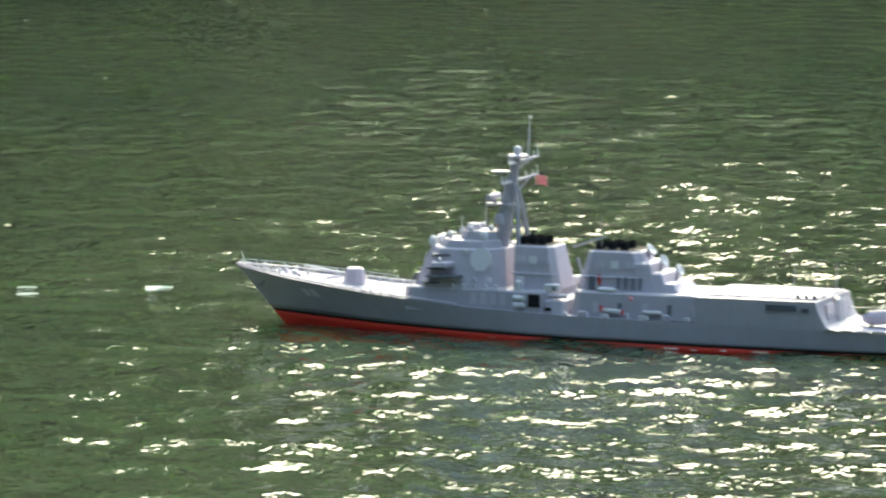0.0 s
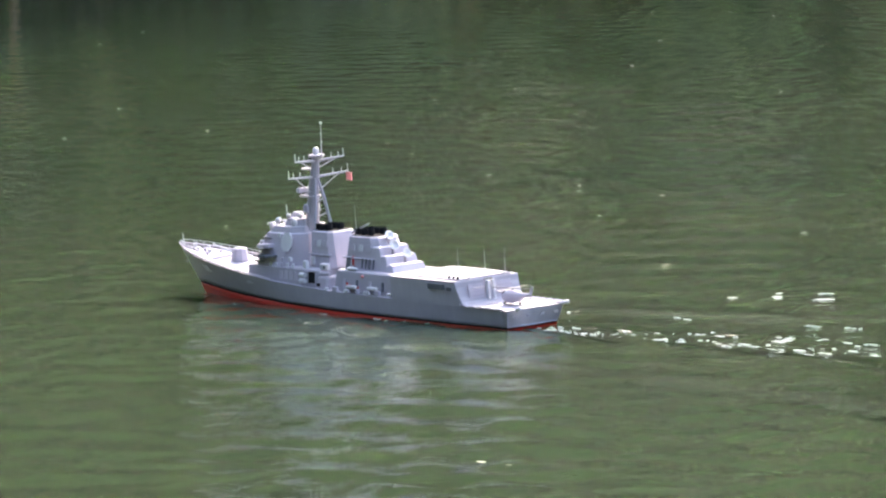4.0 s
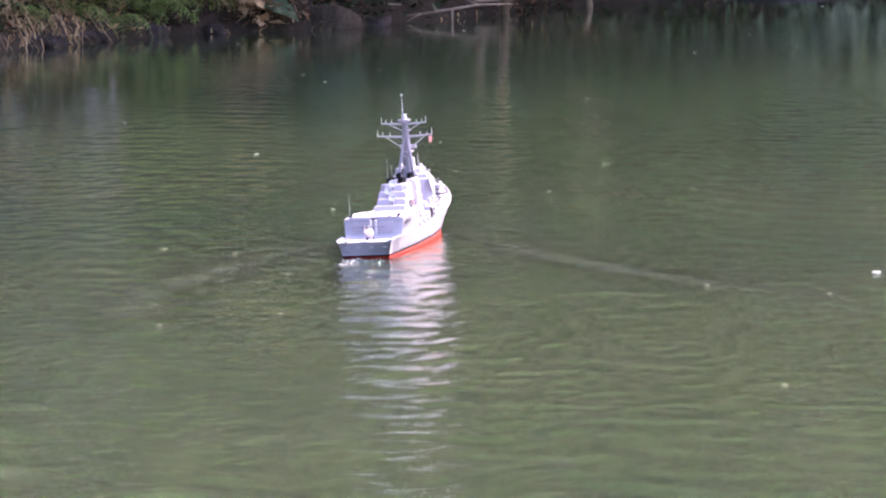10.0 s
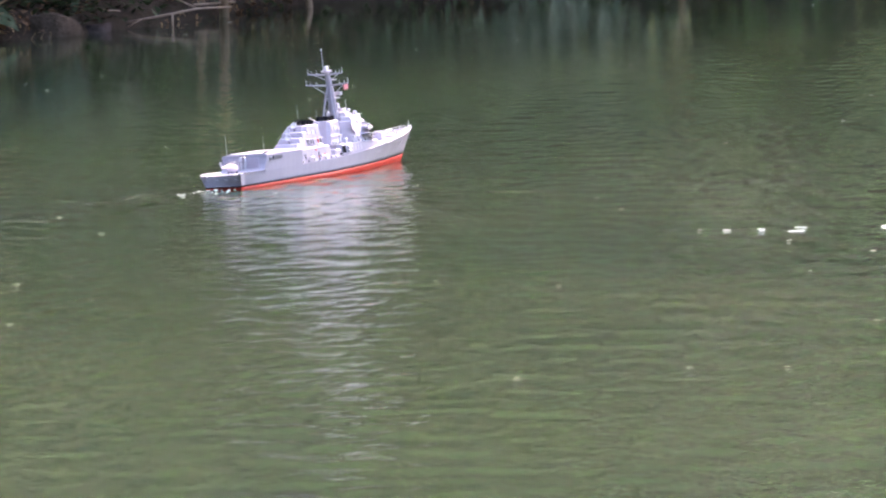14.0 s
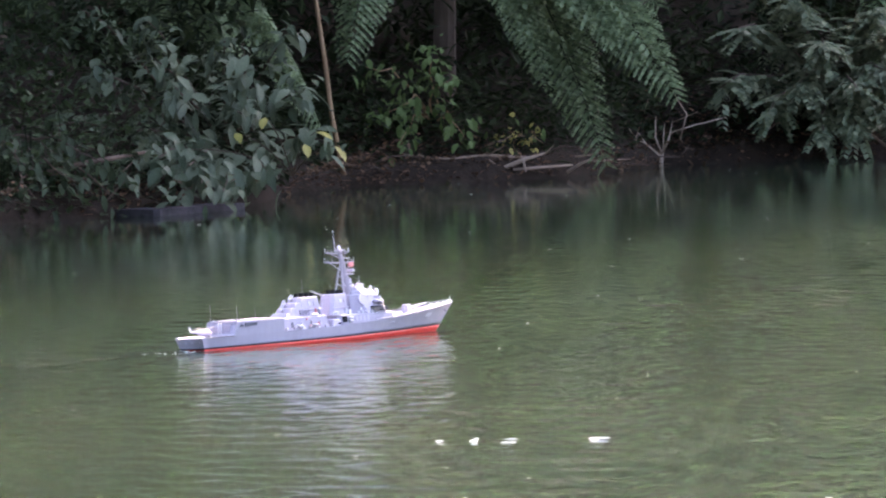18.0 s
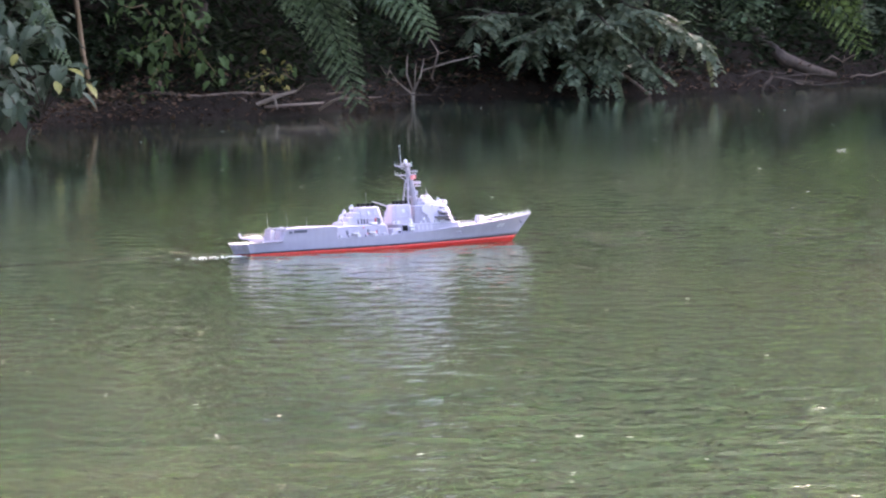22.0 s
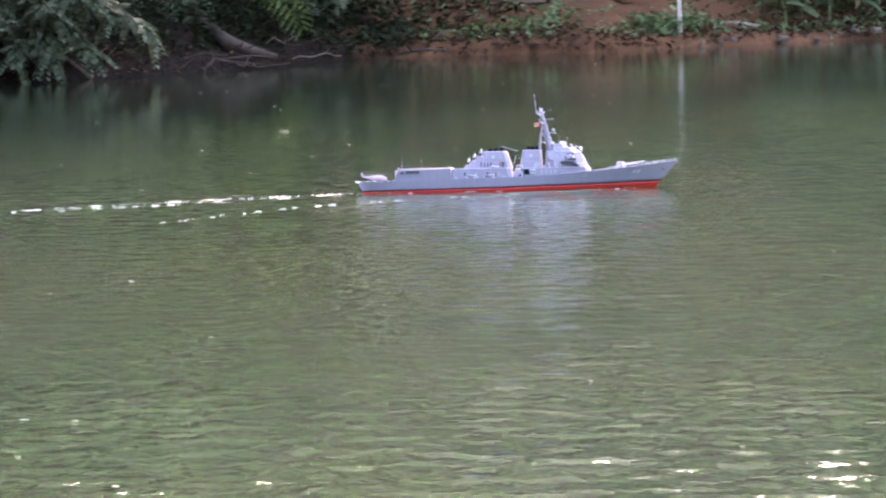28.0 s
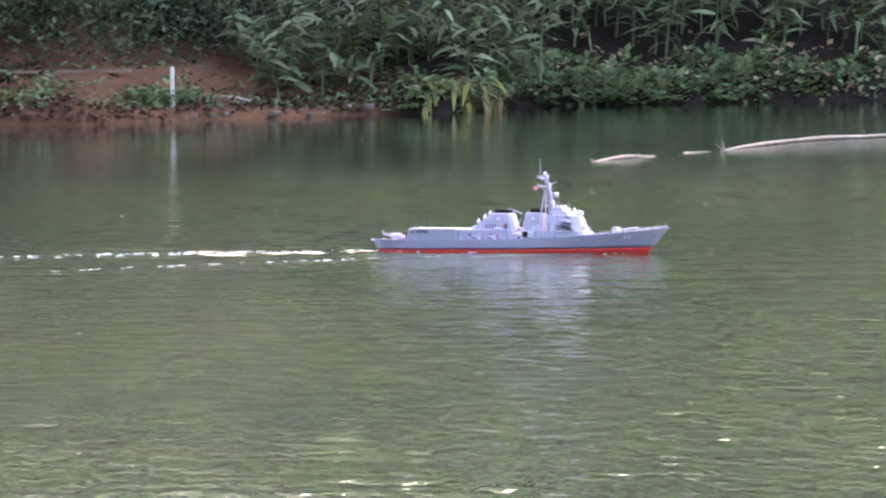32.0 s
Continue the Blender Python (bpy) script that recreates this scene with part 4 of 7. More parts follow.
    for side in (1, -1):
        door = part("hangar_door", Shape().panel([(-0.590, side * 0.018, 0.056), (-0.590, side * 0.062, 0.056), (-0.584, side * 0.062, 0.100), (-0.584, side * 0.018, 0.100)], 0.002, (-1, 0, 0.1)), GREY_PALE, hangar)
        for k in range(4):
            z = 0.064 + 0.009 * k
            part("door_slat", Shape().tube([(-0.5925, side * 0.019, z), (-0.5925, side * 0.061, z)], 0.0009, 5), GREY, door)
        part("roof_edge_lamp", Shape().spun((-0.577, side * 0.05, 0.1125), (0, 0, 1), [(0, 0.003), (0.003, 0.004), (0.006, 0.002)], 8), WHITE, hangar)
        part("side_slot", Shape().panel([(-0.535, side * 0.0935, 0.089), (-0.470, side * 0.0945, 0.089), (-0.470, side * 0.0955, 0.1015), (-0.535, side * 0.0945, 0.1015)], 0.0030, (0, side, 0)), DARK_GREY, hangar, "dark slot under the roof edge")
        part("side_slot", Shape().panel([(-0.562, side * 0.0930, 0.088), (-0.546, side * 0.0935, 0.088), (-0.546, side * 0.0945, 0.096), (-0.562, side * 0.0940, 0.096)], 0.0030, (0, side, 0)), DARK_GREY, hangar)
    for y in (-0.008, 0.008):
        part("pale_pillar", Shape().block(-0.598, -0.586, 0.0035, 0.0035, 0.052, 0.106, 0.0, 0.002, 0.1, y=y), WHITE, hangar, "white pillar between the hangar doors")
    part("control_window", Shape().panel([(-0.587, -0.012, 0.103), (-0.587, 0.012, 0.103), (-0.580, 0.012, 0.109), (-0.580, -0.012, 0.109)], 0.0015, (-1, 0, 0.2)), GLASS, hangar)
    # flight deck, nets and markings
    for side in (1, -1):
        for k in range(5):
            x = -0.755 + 0.034 * k
            b = hull_point((x + 0.768) / 1.5, 0.05)[1]
            part("safety_net", Shape().panel([(x, side * b, 0.0505), (x + 0.028, side * b, 0.0505), (x + 0.028, side * (b + 0.008), 0.0545), (x, side * (b + 0.008), 0.0545)], 0.0008, (0, 0, 1)), GREY_PALE, ship)
    part("deck_line", Shape().block(-0.750, -0.595, 0.002, 0.002, 0.0500, 0.0520, 0, 0, 0.02), WHITE, ship, "white flight-deck line")
    for y in (-0.072, 0.072):
        part("deck_line", Shape().block(-0.750, -0.600, 0.0015, 0.0015, 0.0500, 0.0520, 0, 0, 0.02, y=y), WHITE, ship, "white flight-deck line")
    part("stern_light", Shape().spun((-0.768, 0.055, 0.049), (-1, 0, 0.3), [(0, 0.004), (0.010, 0.005), (0.018, 0.004)], 8), WHITE, ship, "white fitting on the stern corner", True)
    part("stern_light", Shape().spun((-0.770, -0.072, 0.050), (-0.6, -0.8, 0.2), [(0, 0.004), (0.012, 0.005), (0.020, 0.004)], 8), WHITE, ship, "white fitting on the stern corner", True)
    for y in (-0.02, 0.02, 0.06, -0.06):
        mark = Shape().panel([(-0.7655, y - 0.006, 0.030), (-0.7655, y + 0.006, 0.030), (-0.767, y + 0.006, 0.036), (-0.767, y - 0.006, 0.036)], 0.001, (-1, 0, -0.4))
        part("transom_mark", mark, GREY_PALE, hull)
    # whip aerials
    for x, y, z0, z1 in ((-0.570, 0.074, 0.111, 0.185), (-0.555, -0.070, 0.111, 0.172), (-0.080, 0.030, 0.108, 0.262), (-0.46, -0.078, 0.111, 0.160), (0.10, 0.045, 0.19, 0.235)):
        part("whip_aerial", Shape().tube([(x, y, z0 - 0.002), (x, y, z0 + 0.01), (x - 0.001, y, z1)], [0.0013, 0.0007, 0.0004], 5), GREY_PALE, ship, "thin whip aerial")

    # fittings: windlass gear, lockers, louvres, braces
    for x, y, r, h in ((0.668, 0.016, 0.006, 0.012), (0.668, -0.016, 0.006, 0.012), (0.640, 0.0, 0.009, 0.010), (0.700, 0.008, 0.004, 0.014), (0.715, -0.008, 0.004, 0.013)):
        part("windlass_drum", Shape().spun((x, y, deck_z(x) - 0.002), (0, 0, 1), [(0, r), (h * 0.3, r * 0.6), (h * 0.8, r * 0.6), (h, r), (h + 0.002, r * 0.8)], 10), WHITE, ship, "white deck windlass")
    for y in (-0.012, 0.012):
        part("anchor_chain", Shape().tube([(0.672, y * 1.3, deck_z(0.672) + 0.002), (0.71, y, deck_z(0.71) + 0.002), (0.745, y * 0.6, deck_z(0.745) + 0.002)], 0.0016, 5), DARK_GREY, ship, "dark anchor chain")
    part("jack_staff", Shape().tube([(0.757, 0, 0.117), (0.764, 0, 0.150)], [0.0012, 0.0007], 5), WHITE, ship)
    for side in (1, -1):
        for x in (0.375, 0.400, 0.425, 0.450, 0.475):
            part("bollard", Shape().spun((x, side * (0.086 - (x - 0.375) * 0.20), deck_z(x) - 0.002), (0, 0, 1), [(0, 0.0028), (0.008, 0.0028), (0.010, 0.004), (0.012, 0.003)], 8), WHITE, ship, "small white deck bollard")
        part("mast_brace", Shape().tube([(0.136, side * 0.003, 0.252), (0.117, side * 0.013, 0.268)], 0.0018, 5).tube([(0.150, side * 0.004, 0.215), (0.112, side * 0.020, 0.232)], 0.0018, 5), GREY_PALE, mast)
        part("mast_box", Shape().block(0.146, 0.166, 0.009, 0.008, 0.232, 0.252, 0.002, 0.002, 0.15, y=side * 0.012), GREY_PALE, mast)
        part("side_locker", Shape().block(-0.002, 0.032, 0.006, 0.006, 0.104, 0.119, 0.001, 0.001, 0.08, y=side * 0.066), WHITE, fwd, "white locker beside the funnel")
        part("side_locker", Shape().block(0.082, 0.097, 0.005, 0.005, 0.104, 0.124, 0.001, 0.001, 0.08, y=side * 0.072), WHITE, fwd, "white locker beside the funnel")
        part("locker_door", Shape().panel([(0.006, side * 0.0718, 0.107), (0.013, side * 0.0718, 0.107), (0.013, side * 0.0716, 0.114), (0.006, side * 0.0716, 0.114)], 0.0012, (0, side, 0)), DARK_GREY, fwd)
        for k in range(4):
            part("dark_louvre", Shape().panel([(-0.128 - 0.016 * k, side * 0.0515, 0.112), (-0.123 - 0.016 * k, side * 0.0515, 0.112), (-0.123 - 0.016 * k, side * 0.0468, 0.136), (-0.128 - 0.016 * k, side * 0.0468, 0.136)], 0.0012, (0, side, 0.2)), DARK_GREY, f2, "dark upright louvre")
        for x, z, h, w in ((-0.084, 0.118, 0.022, 0.046), (-0.104, 0.069, 0.012, 0.0815), (-0.118, 0.066, 0.010, 0.0815), (-0.150, 0.064, 0.009, 0.0815), (-0.250, 0.112, 0.010, 0.042)):
            part("red_fitting", Shape().panel([(x, side * w, z), (x + 0.006, side * w, z), (x + 0.006, side * (w - 0.0015), z + h), (x, side * (w - 0.0015), z + h)], 0.0016, (0, side, 0.1)), RED, ship, "small red fire fitting")
        part("rust_panel", Shape().panel([(-0.060, side * 0.0535, 0.110), (-0.075, side * 0.0535, 0.110), (-0.075, side * 0.0480, 0.136), (-0.060, side * 0.0480, 0.136)], 0.0010, (0, side, 0.2)), DARK_GREY, f2)
        part("small_boat", Shape().loft([[(x, side * 0.067 + 0.007 * w * math.cos(q), 0.1125 + 0.0055 * w * math.sin(q)) for q in [2 * math.pi * j / 8 for j in range(8)]] for x, w in ((-0.130, 0.1), (-0.122, 0.8), (-0.108, 1.0), (-0.092, 0.9), (-0.084, 0.2))]), WHITE, aft_house, "small white boat on the deckhouse roof", True)
        for x in (-0.565, -0.548, -0.530):
            part("roof_lamp", Shape().spun((x, side * 0.074, 0.1125), (0, 0, 1), [(0, 0.0032), (0.005, 0.0036), (0.007, 0.002)], 8), BLACK, hangar, "small black lamp on the hangar edge")
        part("bridge_front_panel", Shape().panel([(0.345, side * 0.018, 0.112), (0.345, side * 0.046, 0.112), (0.338, side * 0.044, 0.126), (0.338, side * 0.017, 0.126)], 0.0014, (1, 0, 0.3)), DARK_GREY, tower, "dark panel on the bridge front")
        for k in range(12):
            x = -0.745 + 0.0135 * k
            if k % 2:
                b = hull_point((x + 0.768) / 1.5, 0.05)[1]
                part("net_post", Shape().tube([(x, side * (b + 0.006), 0.052), (x, side * (b + 0.0075), 0.060)], 0.0008, 4), WHITE, ship)
        part("side_hatch", Shape().panel([(0.010, side * 0.0868, 0.066), (0.024, side * 0.0868, 0.066), (0.024, side * 0.0862, 0.073), (0.010, side * 0.0862, 0.073)], 0.0018, (0, side, 0)), BLACK, fwd, "small black opening in the side")
        for x in (0.135, 0.160, 0.185, 0.210, 0.235):
            part("ventilator", Shape().spun((x, side * 0.080, 0.103), (0, 0, 1), [(0, 0.003), (0.007, 0.003), (0.009, 0.0042), (0.011, 0.003)], 8), WHITE if x != 0.185 else GREY_PALE, fwd)
    for x, y in ((0.215, 0.030), (0.215, -0.030), (0.170, 0.026)):
        part("small_dome", Shape().ball((x, y, 0.222 if x > 0.2 else 0.224), 0.0065, 10, 6), WHITE, tower, "small white dome", True)
    part("roof_aerial", Shape().tube([(0.238, 0.020, 0.216), (0.238, 0.020, 0.248)], [0.0016, 0.001], 5), GREY_PALE, tower)
    part("roof_aerial", Shape().tube([(0.205, -0.024, 0.214), (0.205, -0.024, 0.262)], [0.0018, 0.001], 5), GREY, tower)

    # helicopter on the flight deck, facing aft
    hx, hz = -0.690, 0.052
    heli = part("model_helicopter", Shape().loft([[(hx + k, w * math.cos(a) * 1.0, hz + 0.016 + o + w * 1.15 * math.sin(a)) for a in [2 * math.pi * j / 10 for j in range(10)]]
                                                  for k, w, o in ((0.052, 0.003, -0.002), (0.046, 0.008, -0.001), (0.032, 0.0125, 0.001), (0.008, 0.0135, 0.002), (-0.014, 0.011, 0.003), (-0.03, 0.006, 0.006), (-0.062, 0.0035, 0.009), (-0.066, 0.002, 0.010))]), GREY_PALE, ship, "pale grey model helicopter parked on the flight deck", True)
    part("rotor", Shape().tube([(hx + 0.01, 0, hz + 0.030), (hx + 0.01, 0, hz + 0.038)], 0.0028, 6)
         .tube([(hx - 0.055, -0.012, hz + 0.0375), (hx + 0.075, 0.012, hz + 0.0375)], 0.0016, 5, 0.5).tube([(hx - 0.002, 0.05, hz + 0.0375), (hx + 0.022, -0.05, hz + 0.0375)], 0.0016, 5, 0.5), DARK_GREY, heli, "dark folded rotor")
    part("tail_fin", Shape().panel([(hx - 0.056, 0, hz + 0.024), (hx - 0.068, 0, hz + 0.024), (hx - 0.076, 0, hz + 0.046), (hx - 0.068, 0, hz + 0.046)], 0.0014, (0, 1, 0)), GREY_PALE, heli)
    part("tail_rotor", Shape().tube([(hx - 0.080, 0.003, hz + 0.034), (hx - 0.062, 0.003, hz + 0.054)], 0.0012, 5), DARK_GREY, heli)
    part("windscreen", Shape().panel([(hx + 0.046, -0.007, hz + 0.018), (hx + 0.046, 0.007, hz + 0.018), (hx + 0.036, 0.007, hz + 0.029), (hx + 0.036, -0.007, hz + 0.029)], 0.0014, (1, 0, 0.8)), GLASS, heli)
    for x, y in ((0.03, 0.010), (0.03, -0.010), (-0.018, 0.0)):
        part("landing_wheel", Shape().spun((hx + x, y - 0.002, hz + 0.0025), (0, 1, 0), [(0, 0.003), (0.0005, 0.0035), (0.0035, 0.0035), (0.004, 0.003)], 8), BLACK, heli)
        part("landing_strut", Shape().tube([(hx + x, y, hz + 0.003), (hx + x, y * 0.6, hz + 0.010)], 0.001, 5), GREY, heli)
    return ship


ship = build_ship()


# ---- plants ----
def aim(origin, way, roll=0.0, size=1.0):
    """A pose at origin whose x axis points along way."""
    x = Vector(way).normalized()
    y = Vector((0, 0, 1)).cross(x)
    y = y.normalized() if y.length > 1e-3 else Vector((0, 1, 0))
    z = x.cross(y)
    m = Matrix((x, y, z)).transposed().to_4x4()
    return Matrix.Translation(origin) @ m @ Matrix.Rotation(roll, 4, "X") @ Matrix.Diagonal((size, size, size, 1))


def leaf_blade(length, width, droop=0.25, fold=0.25, widest=0.45, cuts=5, wave=0.0):
    """A single leaf along +x: two halves folded on the midrib, bending down to the tip."""
    s = Shape()
    for i in range(cuts + 1):
        t = i / cuts
        w = width * 0.5 * (math.sin(math.pi * t ** (math.log(0.5) / math.log(widest))) ** 0.85 if 0 < t < 1 else 0.03)
        x, z = length * t * (1 - 0.15 * droop * t), -length * droop * t * t
        wv = wave * math.sin(t * 9.0)
        s.v += [(x, -w, z + fold * w + wv), (x, 0, z), (x, w, z + fold * w - wv)]
    for i in range(cuts):
        a = 3 * i
        s.f += [(a, a + 1, a + 4, a + 3), (a + 1, a + 2, a + 5, a + 4)]
    return s


def heart_blade(length):
    """An elephant-ear leaf: two back lobes, a long point, ribs and a wavy edge."""
    half = [(-0.20, 0.10), (-0.26, 0.22), (-0.16, 0.34), (0.02, 0.40), (0.22, 0.39), (0.42, 0.33), (0.62, 0.23), (0.82, 0.11), (1.0, 0.0)]
    s = Shape()
    for x, y in half:
        bend = -0.20 * max(0, x) ** 2
        wob = 0.02 * math.sin(x * 16)
        s.v += [(x * length, -y * length, (bend - 0.10 * y + wob) * length), (max(x, 0) * length * 0.98, 0, bend * length), (x * length, y * length, (bend - 0.10 * y - wob) * length)]
    for i in range(len(half) - 1):
        a = 3 * i
        s.f += [(a, a + 1, a + 4, a + 3), (a + 1, a + 2, a + 5, a + 4)]
    return s


def add_leaf(s, p, way, size, wide=0.42, lance=False):
    """One small joined leaf: a folded diamond, or a longer lance."""
    d = Vector(way).normalized()
    side = d.cross(Vector((rng.uniform(-0.4, 0.4), rng.uniform(-0.4, 0.4), 1))).normalized() * size * wide * 0.5
    up = side.cross(d).normalized() * size * 0.08
    p = Vector(p)
    k = len(s.v)
    if lance:
        m1, m2 = p + d * size * 0.3, p + d * size * 0.65 - Vector((0, 0, size * 0.08))
        s.v += [tuple(q) for q in (p, m1 - side + up, m1 + side + up, m2 - side * 0.85 + up, m2 + side * 0.85 + up, p + d * size - Vector((0, 0, size * 0.22)), m1, m2)]
        s.f += [(k, k + 6, k + 1), (k, k + 2, k + 6), (k + 1, k + 6, k + 7, k + 3), (k + 6, k + 2, k + 4, k + 7), (k + 3, k + 7, k + 5), (k + 7, k + 4, k + 5)]
    else:
        m = p + d * size * 0.45
        s.v += [tuple(q) for q in (p, m - side + up, p + d * size, m + side + up)]
        s.f += [(k, k + 2, k + 1), (k, k + 3, k + 2)]


def rand_way(up=0.3, spread=1.0):
    a = rng.uniform(0, 2 * math.pi)
    return Vector((math.cos(a) * spread, math.sin(a) * spread, rng.gauss(up, 0.45)))


def bent(p, q, sag, n=6, wob=0.0):
    """Points from p to q that bow up by sag in the middle."""
    p, q = Vector(p), Vector(q)
    out = []
    for i in range(n + 1):
        t = i / n
        w = Vector((rng.uniform(-wob, wob), rng.uniform(-wob, wob), rng.uniform(-wob, wob))) if 0 < i < n else Vector()
        out.append(p.lerp(q, t) + Vector((0, 0, sag * 4 * t * (1 - t))) + w)
    return out


def along(pts, t):
    k = min(int(t * (len(pts) - 1)), len(pts) - 2)
    f = t * (len(pts) - 1) - k
    return pts[k].lerp(pts[k + 1], f), (pts[k + 1] - pts[k]).normalized()


def frond_shape(pts, reach, count=54, hang=0.95, leaflets=13, rachis=0.008, face=(0, 0, 1)):
    """A fern frond: a rachis with paired, hanging, finely cut pinnae."""
    s = Shape()
    s.tube(pts, [rachis * (1 - 0.75 * i / (len(pts) - 1)) for i in range(len(pts))], 5)
    for i in range(count):
        t = 0.10 + 0.90 * i / (count - 1)
        p, d = along(pts, min(t, 0.999))
        side = d.cross(Vector(face))
        side = side.normalized() if side.length > 0.05 else Vector((1, 0, 0))
        ln = reach * (math.sin(math.pi * (0.16 + 0.80 * t)) ** 0.7) * rng.uniform(0.9, 1.08)
        for sg in (1, -1):
            w = (side * sg + d * 0.45 - Vector((0, 0, hang * rng.uniform(0.85, 1.15)))).normalized()
            for j in range(leaflets):
                u = (j + 0.6) / leaflets
                q = p + w * ln * u - Vector((0, 0, 0.12 * ln * u * u))
                sz = ln * 0.28 * (1 - 0.60 * u)
                for e in (1, -1):
                    add_leaf(s, q, w * 0.75 + d * e * 0.8, sz, 0.95)
    return s


def build_tree_fern(x, y, top, tips, label, hang=0.95, face=(0, 0, 1)):
    z0 = on_bank(x, y)
    fern = thing("tree_fern", pose(x, y, z0), label, "tree fern", "tree ferns on the bank")
    part("trunk", Shape().tube([(0, 0, -0.2), (0.05, 0.02, top * 0.5 - z0 * 0.5), (0, 0, top - z0)], [0.11, 0.085, 0.07], 9), BARK, fern, "dark fibrous trunk")
    for tx, ty, tz, sag, reach, mat in tips:
        pts = bent((0, 0, top - z0), (tx - x, ty - y, tz - z0), sag, 9)
        part("frond", frond_shape(pts, reach, hang=hang, face=face), mat, fern)
    return fern


def leafy_mass(s, centres, per, spread, size, up=0.25, lance=False, wide=0.45):
    for c in centres:
        c = Vector(c)
        for _ in range(per):
            o = Vector((rng.gauss(0, 1), rng.gauss(0, 1), rng.gauss(0, 0.8))) * spread
            w = o.normalized() * 0.8 + rand_way(up) if o.length > 1e-4 else rand_way(up)
            add_leaf(s, c + o, w - Vector((0, 0, 0.35)), size * rng.uniform(0.6, 1.25), wide, lance)


def build_tree(x, y, height, crown, lean=(0.0, 0.0), low=3.0, leaves=2600, thick=0.16, size=0.20):
    z0 = on_bank(x, y)
    tree = thing("tree", pose(x, y, z0), "dark broad-leaved tree leaning out over the pond bank, crown out of view", "tree", "trees round the pond")
    lx, ly = lean
    spine = [Vector((lx * t * t * height * 0.5, ly * t * t * height * 0.5, height * 0.8 * t - 0.3 * (1 - t))) for t in (0, 0.15, 0.35, 0.6, 0.85, 1)]
    spine = [p + Vector((rng.uniform(-0.1, 0.1), rng.uniform(-0.1, 0.1), 0)) for p in spine]
    part("trunk", Shape().tube(spine, [thick * 1.35, thick, thick * 0.85, thick * 0.65, thick * 0.4, thick * 0.2], 9), BARK, tree, "dark rough trunk")
    ends = []
    for k in range(7):
        p, _ = along(spine, rng.uniform(0.42, 0.95))
        a = 2 * math.pi * (k + rng.random() * 0.7) / 7
        q = p + Vector((math.cos(a), math.sin(a), rng.uniform(0.1, 0.55))) * crown * rng.uniform(0.6, 1.0)
        q.z = max(q.z, low)
        part("limb", Shape().tube(bent(p, q, 0.12, 5, 0.06), [thick * 0.38, thick * 0.32, thick * 0.25, thick * 0.18, thick * 0.11, thick * 0.05], 6), BARK, tree)
        ends.append(q)
    s = Shape()
    lobes = ends + [along(spine, 0.97)[0]] + [e.lerp(along(spine, 0.9)[0], 0.45) for e in ends]
    for i in range(leaves):
        c = rng.choice(lobes)
        o = Vector((rng.gauss(0, 1), rng.gauss(0, 1), rng.gauss(0, 0.7))) * crown * 0.27
        add_leaf(s, c + o, o + rand_way(-0.1), size * rng.uniform(0.7, 1.4), 0.5)
    part("crown", s, LEAF_CROWN, tree, "dense dark green crown")
    return tree


# a wall of tall trees stands back from the far bank and keeps the sun off it
# crowns stay out of view; added to shade the bank and darken reflections
for k in range(16):
    run = 0.2 + 2.6 * k
    sx, sy, ix, iy = shore_at(min(run, 39.5))
    if run < 11:
        back = 2.8 + 0.5 * math.sin(k * 2.1)
        build_tree(sx + ix * back, sy + iy * back, 10.5, 2.8, (-ix * 0.8, -iy * 0.8), low=4.2 if run < 3.5 else 2.8, leaves=3600, size=0.32)
    elif run < 23:
        build_tree(sx + ix * 3.2, sy + iy * 3.2, 18.0, 3.4, (-ix * 0.22, -iy * 0.22), low=4.6, leaves=3000, thick=0.22, size=0.46)
    back = 6.6 + 0.8 * math.sin(k * 1.7) + (3.4 if run > 24 else 0.0)
    build_tree(sx + ix * back, sy + iy * back, 21.0 if run < 11 else 18.5 if run < 25 else 20.5, 4.0, (-ix * 0.08, -iy * 0.08), low=5.6 if run < 24 else 4.6, leaves=2600, thick=0.24, size=0.50)
    # low row added behind to close sun gaps under the crowns
    if run > 10:
        back = 12.5 + 0.9 * math.sin(k * 2.9)
        build_tree(sx + ix * back, sy + iy * back, 9.5, 3.0, low=1.8, leaves=1700, thick=0.13, size=0.50)
# more unseen trees, added to block the sun on the gingers
for x, y in ((16.5, 66.5), (20.0, 68.0), (24.0, 67.5), (18.0, 72.0), (28.0, 65.0)):
    build_tree(x, y, 18.5, 4.2, low=3.8, leaves=2600, thick=0.24, size=0.50)


def build_woods():
    """Unseen far wooded slopes that close the valley and darken reflections, and an added tall wood close along the
    west bank.
    """
    s = Shape()
    for k in range(15000):
        a = rng.uniform(0, 2 * math.pi)
        r = rng.uniform(46, 95)
        x, y = 6 + r * math.cos(a), 32 + r * math.sin(a)
        top = 10.0 + 5.0 * noise.noise((math.cos(a) * 3, math.sin(a) * 3, 1))
        base = max(0.0, (r - 40) * 0.55)
        add_leaf(s, (x, y, base + rng.uniform(0.2, top)), rand_way(0.2), rng.uniform(1.2, 2.6), 0.7)
    # west belt, out of view, added to dim the skylight from that side
    for k in range(7000):
        y = rng.uniform(-22, 26)
        x = np.interp(y, [-22, 3, 10, 18, 26], [-13.0, -10.5, -14.5, -15.3, -14.0]) - 11 * rng.random() ** 1.5
        top = 15.0 + 4.0 * noise.noise((x * 0.2, y * 0.2, 4))
        add_leaf(s, (x, y, 0.3 + top * rng.random()), rand_way(0.1), rng.uniform(0.7, 1.5), 0.7)
    return thing("woods", pose(0, 0, 0), "dark green wooded slopes round the pond, out of view", "woods", kind="stuff", shape=s, mat=LEAF_CROWN)


build_woods()


